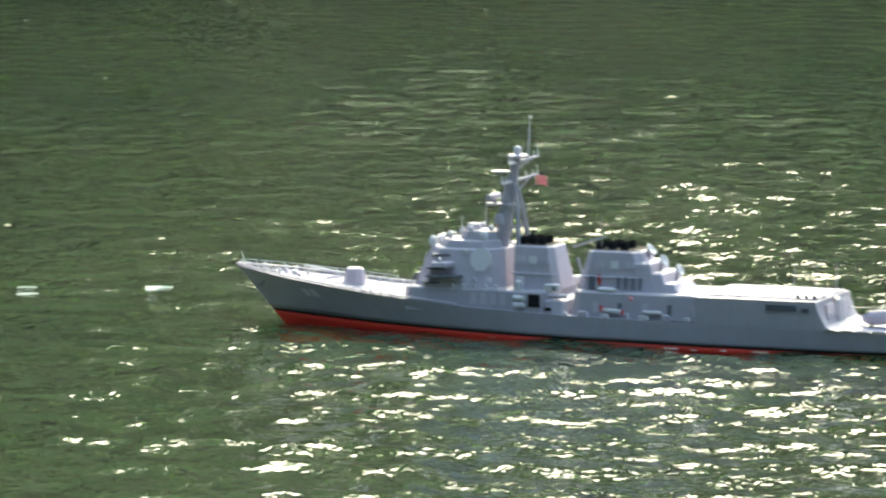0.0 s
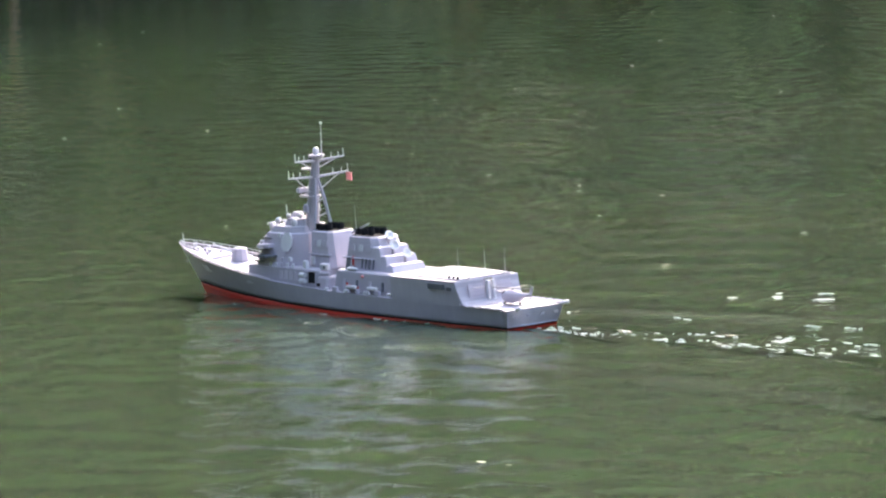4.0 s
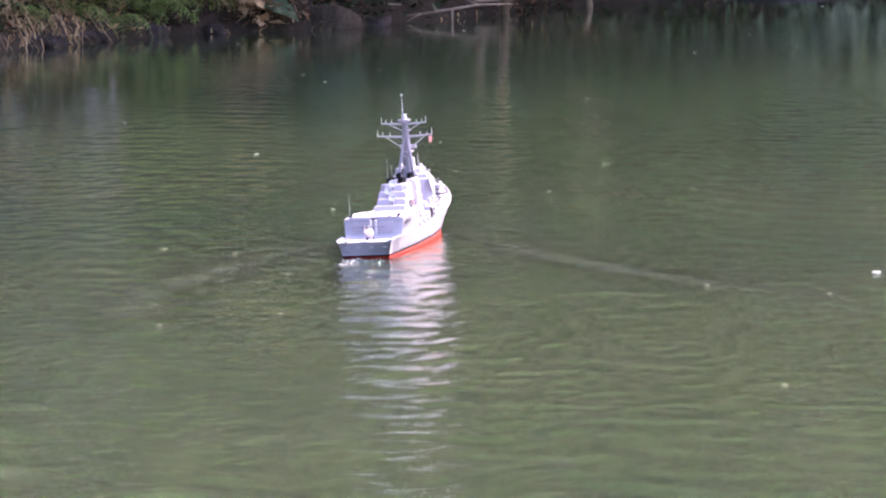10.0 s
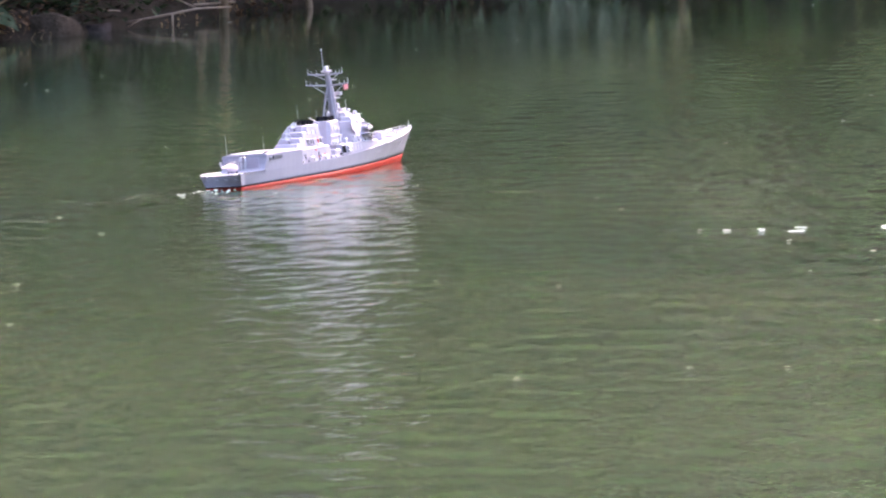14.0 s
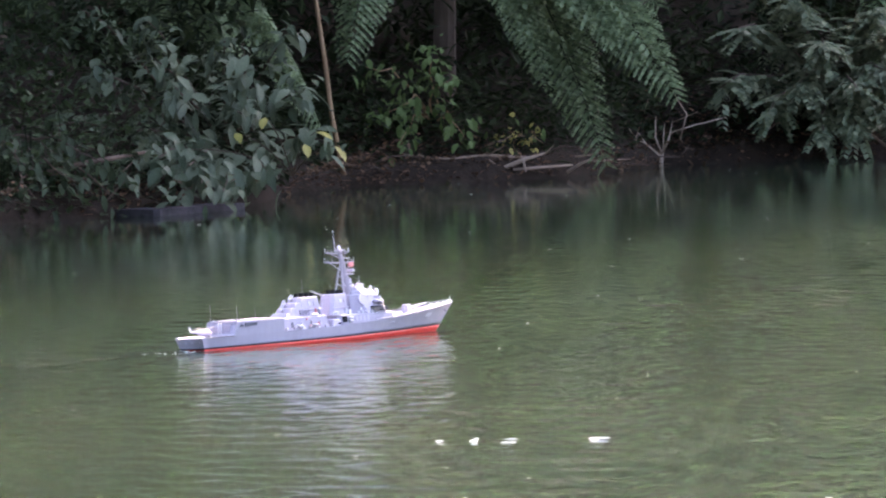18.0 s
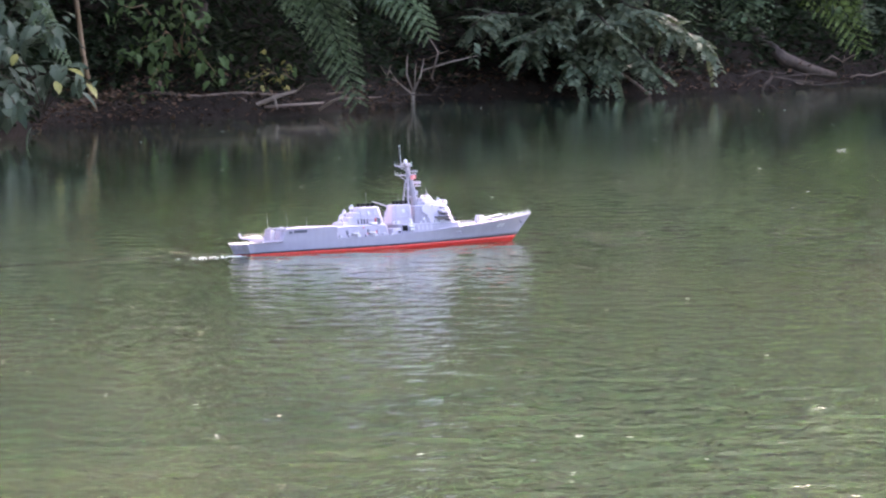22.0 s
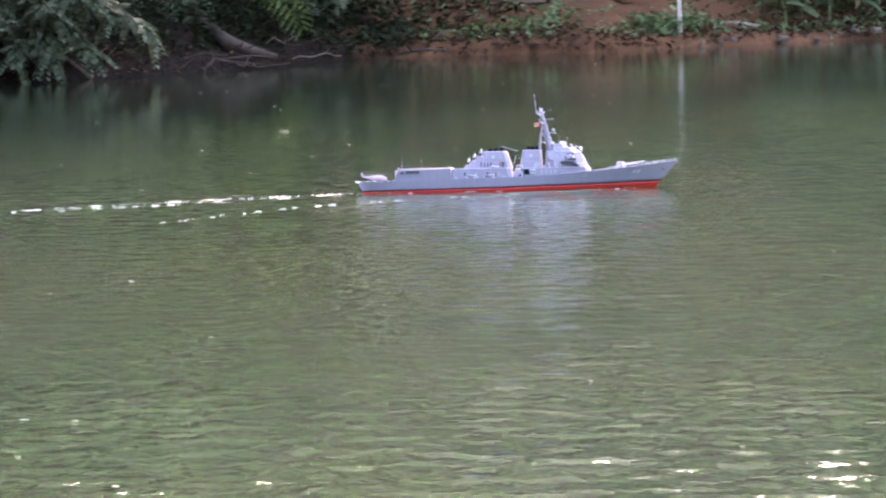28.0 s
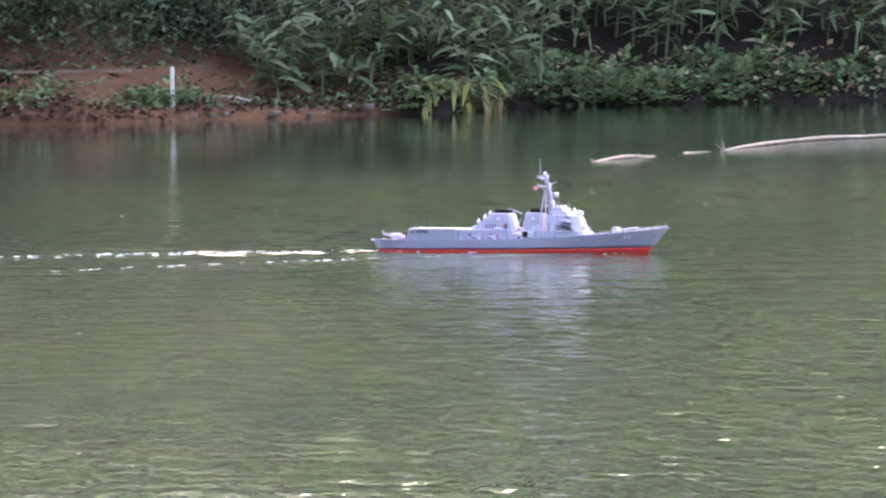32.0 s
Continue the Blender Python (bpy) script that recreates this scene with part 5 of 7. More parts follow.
def build_undergrowth():
    """Shaded leafy tangle on the bank, in three stretches with their own leaf sizes."""
    # first two stretches take the greens darkened for shade
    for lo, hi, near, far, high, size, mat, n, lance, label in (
            (0.0, 11.0, 1.15, 3.4, 1.7, 0.11, LEAF_DEEP_SHADE, 560, False, "dark tangled undergrowth on the steep muddy bank"),
            (11.0, 26.4, 0.7, 3.8, 2.1, 0.15, LEAF_SHADED, 620, False, "deeply shaded undergrowth under the trees"),
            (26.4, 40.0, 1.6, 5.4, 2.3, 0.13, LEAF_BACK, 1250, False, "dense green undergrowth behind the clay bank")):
        s = Shape()
        for k in range(n):
            run = rng.uniform(lo, hi)
            sx, sy, ix, iy = shore_at(run)
            d = rng.uniform(near, far)
            x, y = sx + ix * d, sy + iy * d
            if 3.0 < x < 8.2 and y > 52 and d < 3.1 or x > 6.8 and d < 3.4:
                continue
            z = on_bank(x, y) + rng.random() ** 1.3 * high
            leafy_mass(s, [(x, y, z)], 46, 0.22, size, 0.2, lance, 0.4 if not lance else 0.3)
        thing("undergrowth", pose(0, 0, 0), label, "undergrowth", kind="stuff", shape=s, mat=mat)


rng.seed(11)
build_undergrowth()


# ---- reed-side bank ----
def build_grass(name, boxes, n, length, mat, label, stiff=0.8, wide=0.010):
    """Arching blades rooted in patches; joined, nobody could count them."""
    s = Shape()
    for _ in range(n):
        x0, y0, x1, y1 = rng.choice(boxes)
        t = rng.random()
        x, y = x0 + (x1 - x0) * t + rng.gauss(0, 0.12), y0 + (y1 - y0) * t + rng.gauss(0, 0.12)
        z = max(0.0, on_bank(x, y) - 0.02)
        a = rng.uniform(0, 2 * math.pi)
        ln = length * rng.uniform(0.5, 1.2)
        out = Vector((math.cos(a), math.sin(a) - 0.35, 0)) * ln * 0.6
        side = Vector((-math.sin(a), math.cos(a), 0)) * wide * 0.5
        k = len(s.v)
        for i in range(4):
            u = i / 3
            p = Vector((x, y, z)) + out * u * u + Vector((0, 0, ln * (u * stiff - 0.75 * u * u * u)))
            w = side * (1 - 0.85 * u)
            s.v += [tuple(p - w), tuple(p + w)]
        for i in range(3):
            s.f.append((k + 2 * i, k + 2 * i + 1, k + 2 * i + 3, k + 2 * i + 2))
    return thing(name, pose(0, 0, 0), label, "grass", kind="stuff", shape=s, mat=mat)


rng.seed(12)
build_grass("dry_grass", [(-8.1, 33.9, -7.75, 34.35), (-8.05, 33.5, -7.8, 34.0), (-7.5, 36.2, -7.15, 35.55)], 620, 0.34, DRY, "dry straw-coloured grass hanging over the bank", 0.65, 0.014)
build_grass("green_grass", [(-7.85, 34.9, -7.3, 35.75), (-7.9, 34.6, -7.4, 35.3)], 420, 0.24, LEAF_BRIGHT, "fresh green grass and weeds on the bank", 0.9, 0.014)
build_grass("dry_grass", [(-7.103, 35.42, -6.714, 35.9), (-6.227, 37.36, -5.546, 39.5)], 110, 0.15, DRY, "short dry stalks at the water's edge", 0.6, 0.008)


def build_small_fern(x, y, size, mat=LEAF_BRIGHT):
    z = on_bank(x, y)
    f = thing("fern", pose(x, y, z), "small bright green fern on the bank", "fern", "small ferns")
    for k in range(6):
        a = -math.pi / 2 + (k - 2.5) * 0.55
        part("frond", frond_shape(bent((0, 0, 0), (math.cos(a) * size * 0.85, math.sin(a) * size * 0.85, -size * rng.uniform(0.05, 0.45)), size * 0.42, 6), size * 0.28, 12, 0.15, 5, 0.004), mat, f)


for x, y, sz in ((-7.67, 34.25, 0.272), (-7.51, 34.59, 0.233), (-7.25, 35.42, 0.292), (-7.39, 35.03, 0.272), (-7.88, 33.67, 0.253), (-7.15, 35.9, 0.233),
                 (-7.95, 34.1, 0.30), (-7.72, 34.75, 0.26), (-7.60, 35.1, 0.31), (-7.82, 35.0, 0.28), (-7.45, 35.6, 0.27), (-7.62, 35.75, 0.30), (-7.36, 35.95, 0.25), (-7.90, 34.45, 0.24), (-7.32, 36.3, 0.26)):
    build_small_fern(x, y, sz)


def leafed(name, base, leaves, mesh, mat, label, category, group, stem_r=0.007, stem_mat=None):
    """A plant whose every leaf sits on its own stalk from one base; leaves: (x, y, z, way, size)."""
    x, y, z = base
    p = thing(name, pose(x, y, z), label, category, group)
    for lx, ly, lz, way, size in leaves:
        o = Vector((lx - x, ly - y, lz - z))
        part("stalk", Shape().tube(bent((0, 0, 0), o, 0.06, 5), [stem_r, stem_r * 0.9, stem_r * 0.8, stem_r * 0.7, stem_r * 0.6, stem_r * 0.5], 5), stem_mat or LEAF_FERN, p)
        lf = part("leaf", mesh, mat, p)
        lf.matrix_basis = Matrix.Translation(o) @ aim((0, 0, 0), way, rng.uniform(-0.25, 0.25), size)
    return p


HEART = heart_blade(1.0).mesh("elephant_ear_blade", LEAF_TARO, True)
OVAL = [leaf_blade(1.0, w, d, 0.22, 0.5).mesh("oval_blade", LEAF_BROAD, True) for w, d in ((0.42, 0.35), (0.36, 0.5), (0.46, 0.2))]
OVAL_SHADED = [leaf_blade(1.0, w, d, 0.22, 0.5).mesh("shaded_oval_blade", LEAF_SHADED_OVAL, True) for w, d in ((0.42, 0.35), (0.36, 0.5))]
MAUVE = leaf_blade(1.0, 0.42, 0.45, 0.2, 0.45).mesh("mauve_blade", LEAF_PINKISH, True)
LANCE = [leaf_blade(1.0, w, d, 0.18, 0.4).mesh("lance_blade", LEAF_GINGER, True) for w, d in ((0.23, 0.40), (0.26, 0.65), (0.20, 0.25), (0.24, 0.90))]
YELLOW_BLADE = leaf_blade(1.0, 0.22, 0.9, 0.2, 0.45).mesh("yellow_blade", LEAF_YELLOW, True)
DRY_BLADE = leaf_blade(1.0, 0.16, 1.0, 0.2, 0.45).mesh("dry_blade", DRY, True)
OVAL_YELLOW = leaf_blade(1.0, 0.5, 0.3, 0.2, 0.5).mesh("yellow_oval_blade", LEAF_YELLOW, True)
OVAL_FRESH = leaf_blade(1.0, 0.45, 0.4, 0.2, 0.5).mesh("fresh_oval_blade", LEAF_BUSH, True)

for base, leaves in (
        ((-6.75, 37.3), [(-6.62, 36.55, 0.62, (0.16, -0.14, -0.35), 0.52), (-6.89, 36.70, 0.66, (0.07, -0.09, -0.24), 0.36), (-6.33, 36.60, 0.70, (0.22, -0.12, -0.22), 0.42)]),
        ((-7.15, 36.8), [(-7.10, 36.20, 0.54, (0.11, -0.10, -0.27), 0.36), (-6.95, 36.35, 0.56, (0.06, -0.10, -0.27), 0.36), (-7.27, 36.40, 0.64, (-0.07, -0.08, -0.19), 0.30), (-6.86, 36.45, 0.45, (0.10, -0.10, -0.24), 0.32), (-6.74, 36.40, 0.38, (0.05, -0.10, -0.25), 0.30)]),
        ((-7.05, 36.15), [(-6.93, 35.75, 0.22, (-0.23, -0.16, -0.12), 0.30), (-6.93, 35.75, 0.21, (0.22, -0.14, -0.07), 0.34), (-6.89, 36.00, 0.25, (0.10, -0.07, -0.07), 0.22)])):
    leafed("elephant_ear", (*base, on_bank(*base)), leaves, HEART, LEAF_TARO, "large dark green elephant-ear plant on the bank", "plant", "elephant ears", 0.010)

rng.seed(13)
mauve_leaves = []
for k in range(190):
    a = rng.uniform(math.pi * 0.95, math.pi * 2.05)
    c = Vector((rng.uniform(-8.35, -7.42), rng.uniform(33.75, 34.3), 0.0))
    c.z = rng.uniform(0.34, 0.95) + 0.12 * (-7.42 - c.x)
    mauve_leaves.append((*c, (math.cos(a) * 0.9 + 0.35, math.sin(a) * 0.6, rng.uniform(-0.6, 0.3)), rng.uniform(0.12, 0.20)))
leafed("mauve_shrub", (-7.95, 34.5, on_bank(-7.95, 34.5)), mauve_leaves, MAUVE, LEAF_PINKISH, "shrub with dusty mauve-grey drooping leaves", "shrub", "", 0.003, BARK)


def leaf_shrub(name, base, ends, n, meshes, size, label, hang=0.6, mat=BARK, thick=0.018):
    """Stems from a base to ends, with leaves set singly along the outer half of each stem."""
    z = on_bank(*base)
    p = thing(name, pose(*base, z), label, "shrub", "shrubs over the water")
    stems = []
    for e in ends:
        pts = bent((0, 0, 0), Vector(e) - Vector((*base, z)), 0.12, 6, 0.03)
        part("stem", Shape().tube(pts, [thick * (1 - 0.13 * i) for i in range(7)], 6), mat, p)
        stems.append(pts)
    for k in range(n):
        pts = stems[k % len(stems)]
        q, d = along(pts, 0.30 + 0.69 * rng.random() ** 0.7)
        o = Vector((rng.gauss(0, 0.07), rng.gauss(0, 0.07), rng.gauss(0, 0.06)))
        w = d * 0.5 + Vector((rng.gauss(0, 0.7), rng.gauss(-0.25, 0.6), rng.gauss(-hang, 0.4)))
        lf = part("leaf", rng.choice(meshes), None, p)
        lf.matrix_basis = aim(q + o, w, rng.uniform(-0.5, 0.5), size * rng.uniform(0.65, 1.2))
    return p


rng.seed(14)
# the big oval-leaved shrub leaning over the water
leaf_shrub("broadleaf_shrub", (-4.3, 44.6), [(-5.05, 42.9, 0.95), (-4.75, 42.7, 0.55), (-4.45, 42.5, 0.85), (-4.3, 42.5, 0.35), (-4.0, 42.6, 0.65), (-3.85, 42.7, 0.25),
                                             (-3.6, 43.0, 0.80), (-3.45, 43.2, 0.42), (-4.15, 43.0, 1.15), (-3.75, 43.5, 1.25), (-4.7, 43.2, 1.3), (-5.2, 43.4, 1.4), (-4.9, 42.5, 0.30), (-4.55, 42.3, 0.22), (-4.15, 42.4, 0.16), (-3.95, 42.5, 0.95), (-4.6, 42.6, 1.05), (-5.3, 42.6, 0.6), (-4.72, 41.50, 0.30), (-4.52, 41.80, 0.37), (-4.44, 41.70, 0.16), (-4.23, 41.90, 0.20), (-4.09, 42.00, 0.14), (-4.32, 42.00, 0.32)], 1150, OVAL, 0.165,
           "shrub with large blue-green oval leaves overhanging the water", 0.4)
yel = [(-3.55, 43.2, 0.50, (0.8, -0.4, -0.1), 0.15), (-3.42, 43.2, 0.40, (0.6, -0.4, -0.45), 0.15), (-3.62, 43.1, 0.42, (0.3, -0.8, -0.5), 0.13), (-3.85, 42.7, 0.62, (-0.2, -0.8, -0.4), 0.12),
       (-4.05, 42.6, 0.52, (0.3, -0.8, -0.3), 0.12), (-4.35, 42.4, 0.42, (-0.4, -0.8, -0.3), 0.11)]
leafed("yellow_sprig", (-3.75, 43.6, on_bank(-3.75, 43.6)), yel, OVAL_YELLOW, LEAF_YELLOW, "sprig of yellowing oval leaves", "sprig", "", 0.005, BARK)
# leaves here use the copy darkened for shade
leaf_shrub("shaded_shrub", (-5.75, 41.9), [(-6.34, 39.60, 0.30), (-6.05, 40.40, 0.38), (-5.92, 40.20, 0.18), (-5.67, 40.60, 0.29), (-5.55, 40.50, 0.12), (-5.28, 40.80, 0.38), (-5.20, 40.70, 0.16), (-4.97, 41.00, 0.25), (-4.84, 41.20, 0.39), (-4.77, 41.20, 0.16), (-5.85, 40.80, 0.43), (-6.22, 40.30, 0.46), (-5.43, 41.00, 0.27)], 430, OVAL_SHADED, 0.13,
           "shrub with drooping leaves behind the stakes, coloured dark for shade", 0.7)
leaf_shrub("bright_bush", (-3.05, 48.3), [(-3.5, 47.4, 0.90), (-3.2, 47.2, 0.60), (-2.85, 47.2, 0.75), (-2.75, 47.3, 0.35), (-3.25, 47.2, 0.30), (-3.0, 47.3, 1.0), (-3.4, 47.3, 0.5)], 230, [OVAL_FRESH], 0.105,
           "fresh green bush at the foot of the trees", 0.45, CANE, 0.010)
leaf_shrub("bright_bush", (-2.35, 48.4), [(-2.6, 48.0, 0.26), (-2.4, 47.9, 0.22), (-2.2, 47.9, 0.28)], 46, [OVAL_FRESH, OVAL_YELLOW], 0.085,
           "small yellow-green bush by the water's edge", 0.3, CANE, 0.006)

rng.seed(15)
# tree ferns with fronds drooping to the water
build_tree_fern(-3.0, 48.6, 2.35, [(-1.12, 47.2, 0.60, 0.42, 0.40, LEAF_FERN), (-1.70, 47.9, 0.10, 0.5, 0.40, LEAF_FERN), (-1.45, 47.5, 0.85, 0.45, 0.38, LEAF_FERN), (-2.15, 47.6, 0.75, 0.5, 0.32, LEAF_FERN),
                                   (-3.6, 47.0, 0.95, 0.5, 0.38, LEAF_FERN), (-4.4, 48.4, 1.3, 0.6, 0.4, LEAF_FERN), (-2.4, 50.2, 1.5, 0.6, 0.4, LEAF_FERN), (-1.3, 49.3, 1.3, 0.5, 0.38, LEAF_FERN)],
                "tree fern with long drooping green fronds", 0.35, (0.0, -0.8, 0.6))
build_tree_fern(-5.1, 46.9, 2.0, [(-3.75, 45.8, 0.50, 0.45, 0.36, LEAF_FERN), (-4.3, 45.6, 0.75, 0.45, 0.36, LEAF_FERN), (-4.9, 45.4, 0.9, 0.4, 0.34, LEAF_FERN), (-6.2, 46.2, 1.1, 0.4, 0.34, LEAF_FERN), (-5.0, 48.2, 1.4, 0.4, 0.34, LEAF_FERN)],
                "tree fern with pale green fronds behind the shrub")
build_tree_fern(0.75, 54.2, 2.15, [(1.55, 52.9, 0.16, 0.55, 0.44, LEAF_FERN), (2.45, 53.6, 0.32, 0.5, 0.46, LEAF_BRIGHT), (1.95, 53.3, 0.85, 0.5, 0.40, LEAF_BRIGHT), (0.95, 52.7, 0.50, 0.5, 0.38, LEAF_FERN), (0.45, 52.4, 0.75, 0.45, 0.30, LEAF_FERN),
                                   (-0.5, 53.6, 1.2, 0.5, 0.36, LEAF_FERN), (1.2, 55.8, 1.4, 0.5, 0.36, LEAF_FERN), (2.3, 55.0, 1.0, 0.5, 0.36, LEAF_FERN)],
                "tree fern with drooping fronds over the roots", 0.25, (0.0, -0.85, 0.5))


def build_lacy_shrub(base, ends, sprays, reach, label):
    """Branches that end in many small feathery sprays."""
    z = on_bank(*base)
    p = thing("feathery_shrub", pose(*base, z), label, "shrub", "shrubs over the water")
    s = Shape()
    for e in ends:
        pts = bent((0, 0, 0), Vector(e) - Vector((*base, z)), 0.2, 6, 0.04)
        part("branch", Shape().tube(pts, [0.022 * (1 - 0.13 * i) for i in range(7)], 6), BARK, p)
        for k in range(sprays):
            q, d = along(pts, 0.25 + 0.74 * rng.random())
            w = d * 0.6 + Vector((rng.gauss(0, 0.6), rng.gauss(-0.3, 0.5), rng.gauss(-0.35, 0.35)))
            ln = reach * rng.uniform(0.6, 1.15)
            for j in range(8):
                u = (j + 1) / 8
                c = q + w.normalized() * ln * u - Vector((0, 0, 0.25 * ln * u * u))
                for e2 in (1, -1):
                    add_leaf(s, c, w.normalized() * 0.6 + w.cross(Vector((0, 0, 1))).normalized() * e2 * 0.8 - Vector((0, 0, 0.4)), ln * 0.40 * (1 - 0.45 * u), 0.78)
    part("foliage", s, LEAF_LACY, p, "feathery grey-green foliage")


rng.seed(16)
build_lacy_shrub((0.0, 52.2), [(-0.85, 50.6, 0.62), (-0.45, 50.4, 0.40), (0.0, 50.3, 0.95), (0.25, 50.4, 0.30), (0.55, 50.5, 0.72), (0.88, 50.7, 0.55), (-0.25, 50.6, 1.35), (0.5, 50.9, 1.25), (-0.7, 51.0, 1.1), (-0.2, 50.3, 0.65), (0.3, 50.3, 0.55), (0.7, 50.6, 0.95), (0.0, 50.4, 0.18), (0.6, 50.7, 0.25), (1.1, 50.9, 0.42)], 44, 0.26,
                 "grey-green feathery shrub hanging over the water")
build_lacy_shrub((2.6, 55.9), [(2.0, 54.8, 0.9), (2.5, 54.9, 0.6), (2.9, 55.2, 0.45), (3.2, 55.8, 0.7), (2.7, 55.4, 1.1), (3.5, 56.4, 0.8)], 26, 0.22, "grey-green scrub beside the clay bank")
build_lacy_shrub((-6.78, 39.89), [(-6.84, 38.71, 0.912), (-6.36, 39.06, 0.764), (-5.98, 39.53, 0.959), (-6.47, 39.42, 0.518), (-7.15, 39.18, 1.2)], 22, 0.2, "leafy scrub above the stakes")


# gingers on the right-hand bank
def build_ginger(x, y, height, lean, leaves):
    z = on_bank(x, y)
    g = thing("ginger_plant", pose(x, y, z), "tall ginger plant with long dark green lance leaves", "plant", "gingers on the far bank")
    lx, ly = lean
    pts = [Vector((lx * t * t, ly * t * t, height * (t - 0.12 * t * t))) for t in (0, 0.25, 0.5, 0.75, 1.0)]
    part("stem", Shape().tube(pts, [0.014, 0.012, 0.010, 0.008, 0.005], 6), LEAF_GINGER, g)
    over = Vector((lx, ly, 0)).normalized()
    side = Vector((-over.y, over.x, 0))
    for k in range(leaves):              # two ranks along the arching stem, fanning out and drooping at the tips
        t = 0.22 + 0.78 * k / (leaves - 1)
        q, d = along(pts, min(t, 0.999))
        w = side * (1 if k % 2 else -1) * rng.uniform(0.75, 1.1) * (1.05 - 0.5 * t) + d * (0.35 + 0.5 * t) + over * rng.gauss(0.1, 0.25) + Vector((0, 0, rng.gauss(-0.05, 0.22)))
        lf = part("leaf", rng.choice(LANCE), None, g)
        lf.matrix_basis = aim(q, w, rng.gauss(0, 0.35), rng.uniform(0.20, 0.32) * (1.1 - 0.3 * t))


def arching(low, high):
    """A random lean, mostly towards the water."""
    a, r = rng.gauss(-math.pi / 2, 0.75), rng.uniform(low, high)
    return r * math.cos(a), r * math.sin(a)


rng.seed(17)
for i in range(64):
    x = 6.95 + 2.9 * (i + rng.random()) / 64
    y = 57.3 + (x - 6.9) * 0.36 + rng.uniform(0.0, 1.9)
    build_ginger(x, y, rng.uniform(0.45, 0.75) if i % 4 == 0 else rng.uniform(0.8, 1.5), arching(0.25, 0.75), 25)
for i in range(78):
    x = 9.9 + 4.6 * (i + rng.random()) / 78
    y = 60.6 + (x - 9.9) * 0.10 + rng.uniform(0.0, 2.1)
    build_ginger(x, y, rng.uniform(0.8, 1.6), arching(0.25, 0.80), 22)

yl = []
for k in range(95):
    a = rng.uniform(math.pi * 0.95, math.pi * 2.05)
    yl.append((8.72 + rng.gauss(0, 0.24), 57.70 + rng.uniform(-0.15, 0.25), 0.14 + rng.uniform(0.0, 0.20), (math.cos(a) * 0.8, math.sin(a) * 0.6, rng.uniform(-0.9, 0.35)), rng.uniform(0.18, 0.32)))
dl = [(8.95 + rng.gauss(0, 0.16), 57.72 + rng.uniform(-0.1, 0.3), 0.12 + rng.uniform(0.0, 0.22), (rng.uniform(-0.9, 0.9), rng.uniform(-0.6, 0.1), rng.uniform(-1.0, 0.2)), rng.uniform(0.18, 0.32)) for _ in range(34)]
leafed("withered_plant", (9.05, 58.0, on_bank(9.05, 58.0)), dl, DRY_BLADE, DRY, "withered brown plant beside the yellowing one", "plant", "", 0.005, CANE)
leafed("yellowing_plant", (8.78, 57.95, on_bank(8.78, 57.95)), yl, YELLOW_BLADE, LEAF_YELLOW, "low plant with yellowing arching leaves at the water's edge", "plant", "", 0.006, CANE)

# taro-like leaves behind the clay
for base, n in (((3.9, 58.2), 7), ((4.9, 59.6), 6), ((6.2, 60.3), 6)):
    lv = []
    for k in range(n):
        a = rng.uniform(math.pi * 1.1, math.pi * 1.9)
        lv.append((base[0] + rng.gauss(0, 0.28), base[1] - rng.uniform(0.1, 0.5), on_bank(*base) + rng.uniform(0.25, 0.65), (math.cos(a) * 0.5, math.sin(a) * 0.5, -0.6), rng.uniform(0.17, 0.26)))
    leafed("elephant_ear", (*base, on_bank(*base)), lv, HEART, LEAF_TARO, "dark elephant-ear plant behind the clay bank", "plant", "elephant ears", 0.008)


def build_cover(spots, n, size, mat, label, high=0.12):
    s = Shape()
    for _ in range(n):
        x0, y0, x1, y1, w = rng.choice(spots)
        t = rng.random()
        x, y = x0 + (x1 - x0) * t + rng.gauss(0, w), y0 + (y1 - y0) * t + rng.gauss(0, w)
        z = max(0.01, on_bank(x, y)) + rng.random() ** 1.5 * high
        add_leaf(s, (x, y, z), rand_way(0.15), size * rng.uniform(0.6, 1.3), 0.7)
    return thing("ground_cover", pose(0, 0, 0), label, "ground cover", kind="stuff", shape=s, mat=mat)


def build_mounds(line, n, per, size, mat, label):
    """Leafy hummocks of uneven size along a line at the foot of the bank."""
    s = Shape()
    for i in range(n):
        u = (i + rng.random()) / n * (len(line) - 1)
        k = min(int(u), len(line) - 2)
        cx, cy = (line[k][j] + (line[k + 1][j] - line[k][j]) * (u - k) for j in (0, 1))
        back = rng.random() ** 1.5 * 0.75
        r, h = rng.uniform(0.12, 0.34), rng.uniform(0.05, 0.36)
        for _ in range(per):
            a, q = rng.uniform(0, 2 * math.pi), rng.random() ** 0.5
            x, y = cx + r * q * math.cos(a), cy + back + r * q * math.sin(a)
            z = max(0.004, on_bank(x, y)) + h * (1 - q * q) * rng.uniform(0.55, 1.0)
            add_leaf(s, (x, y, z), (math.cos(a) * q, math.sin(a) * q - 0.3, rng.gauss(0.15, 0.3)), size * rng.uniform(0.6, 1.35), 0.8)
    return thing("ground_cover", pose(0, 0, 0), label, "ground cover", kind="stuff", shape=s, mat=mat)


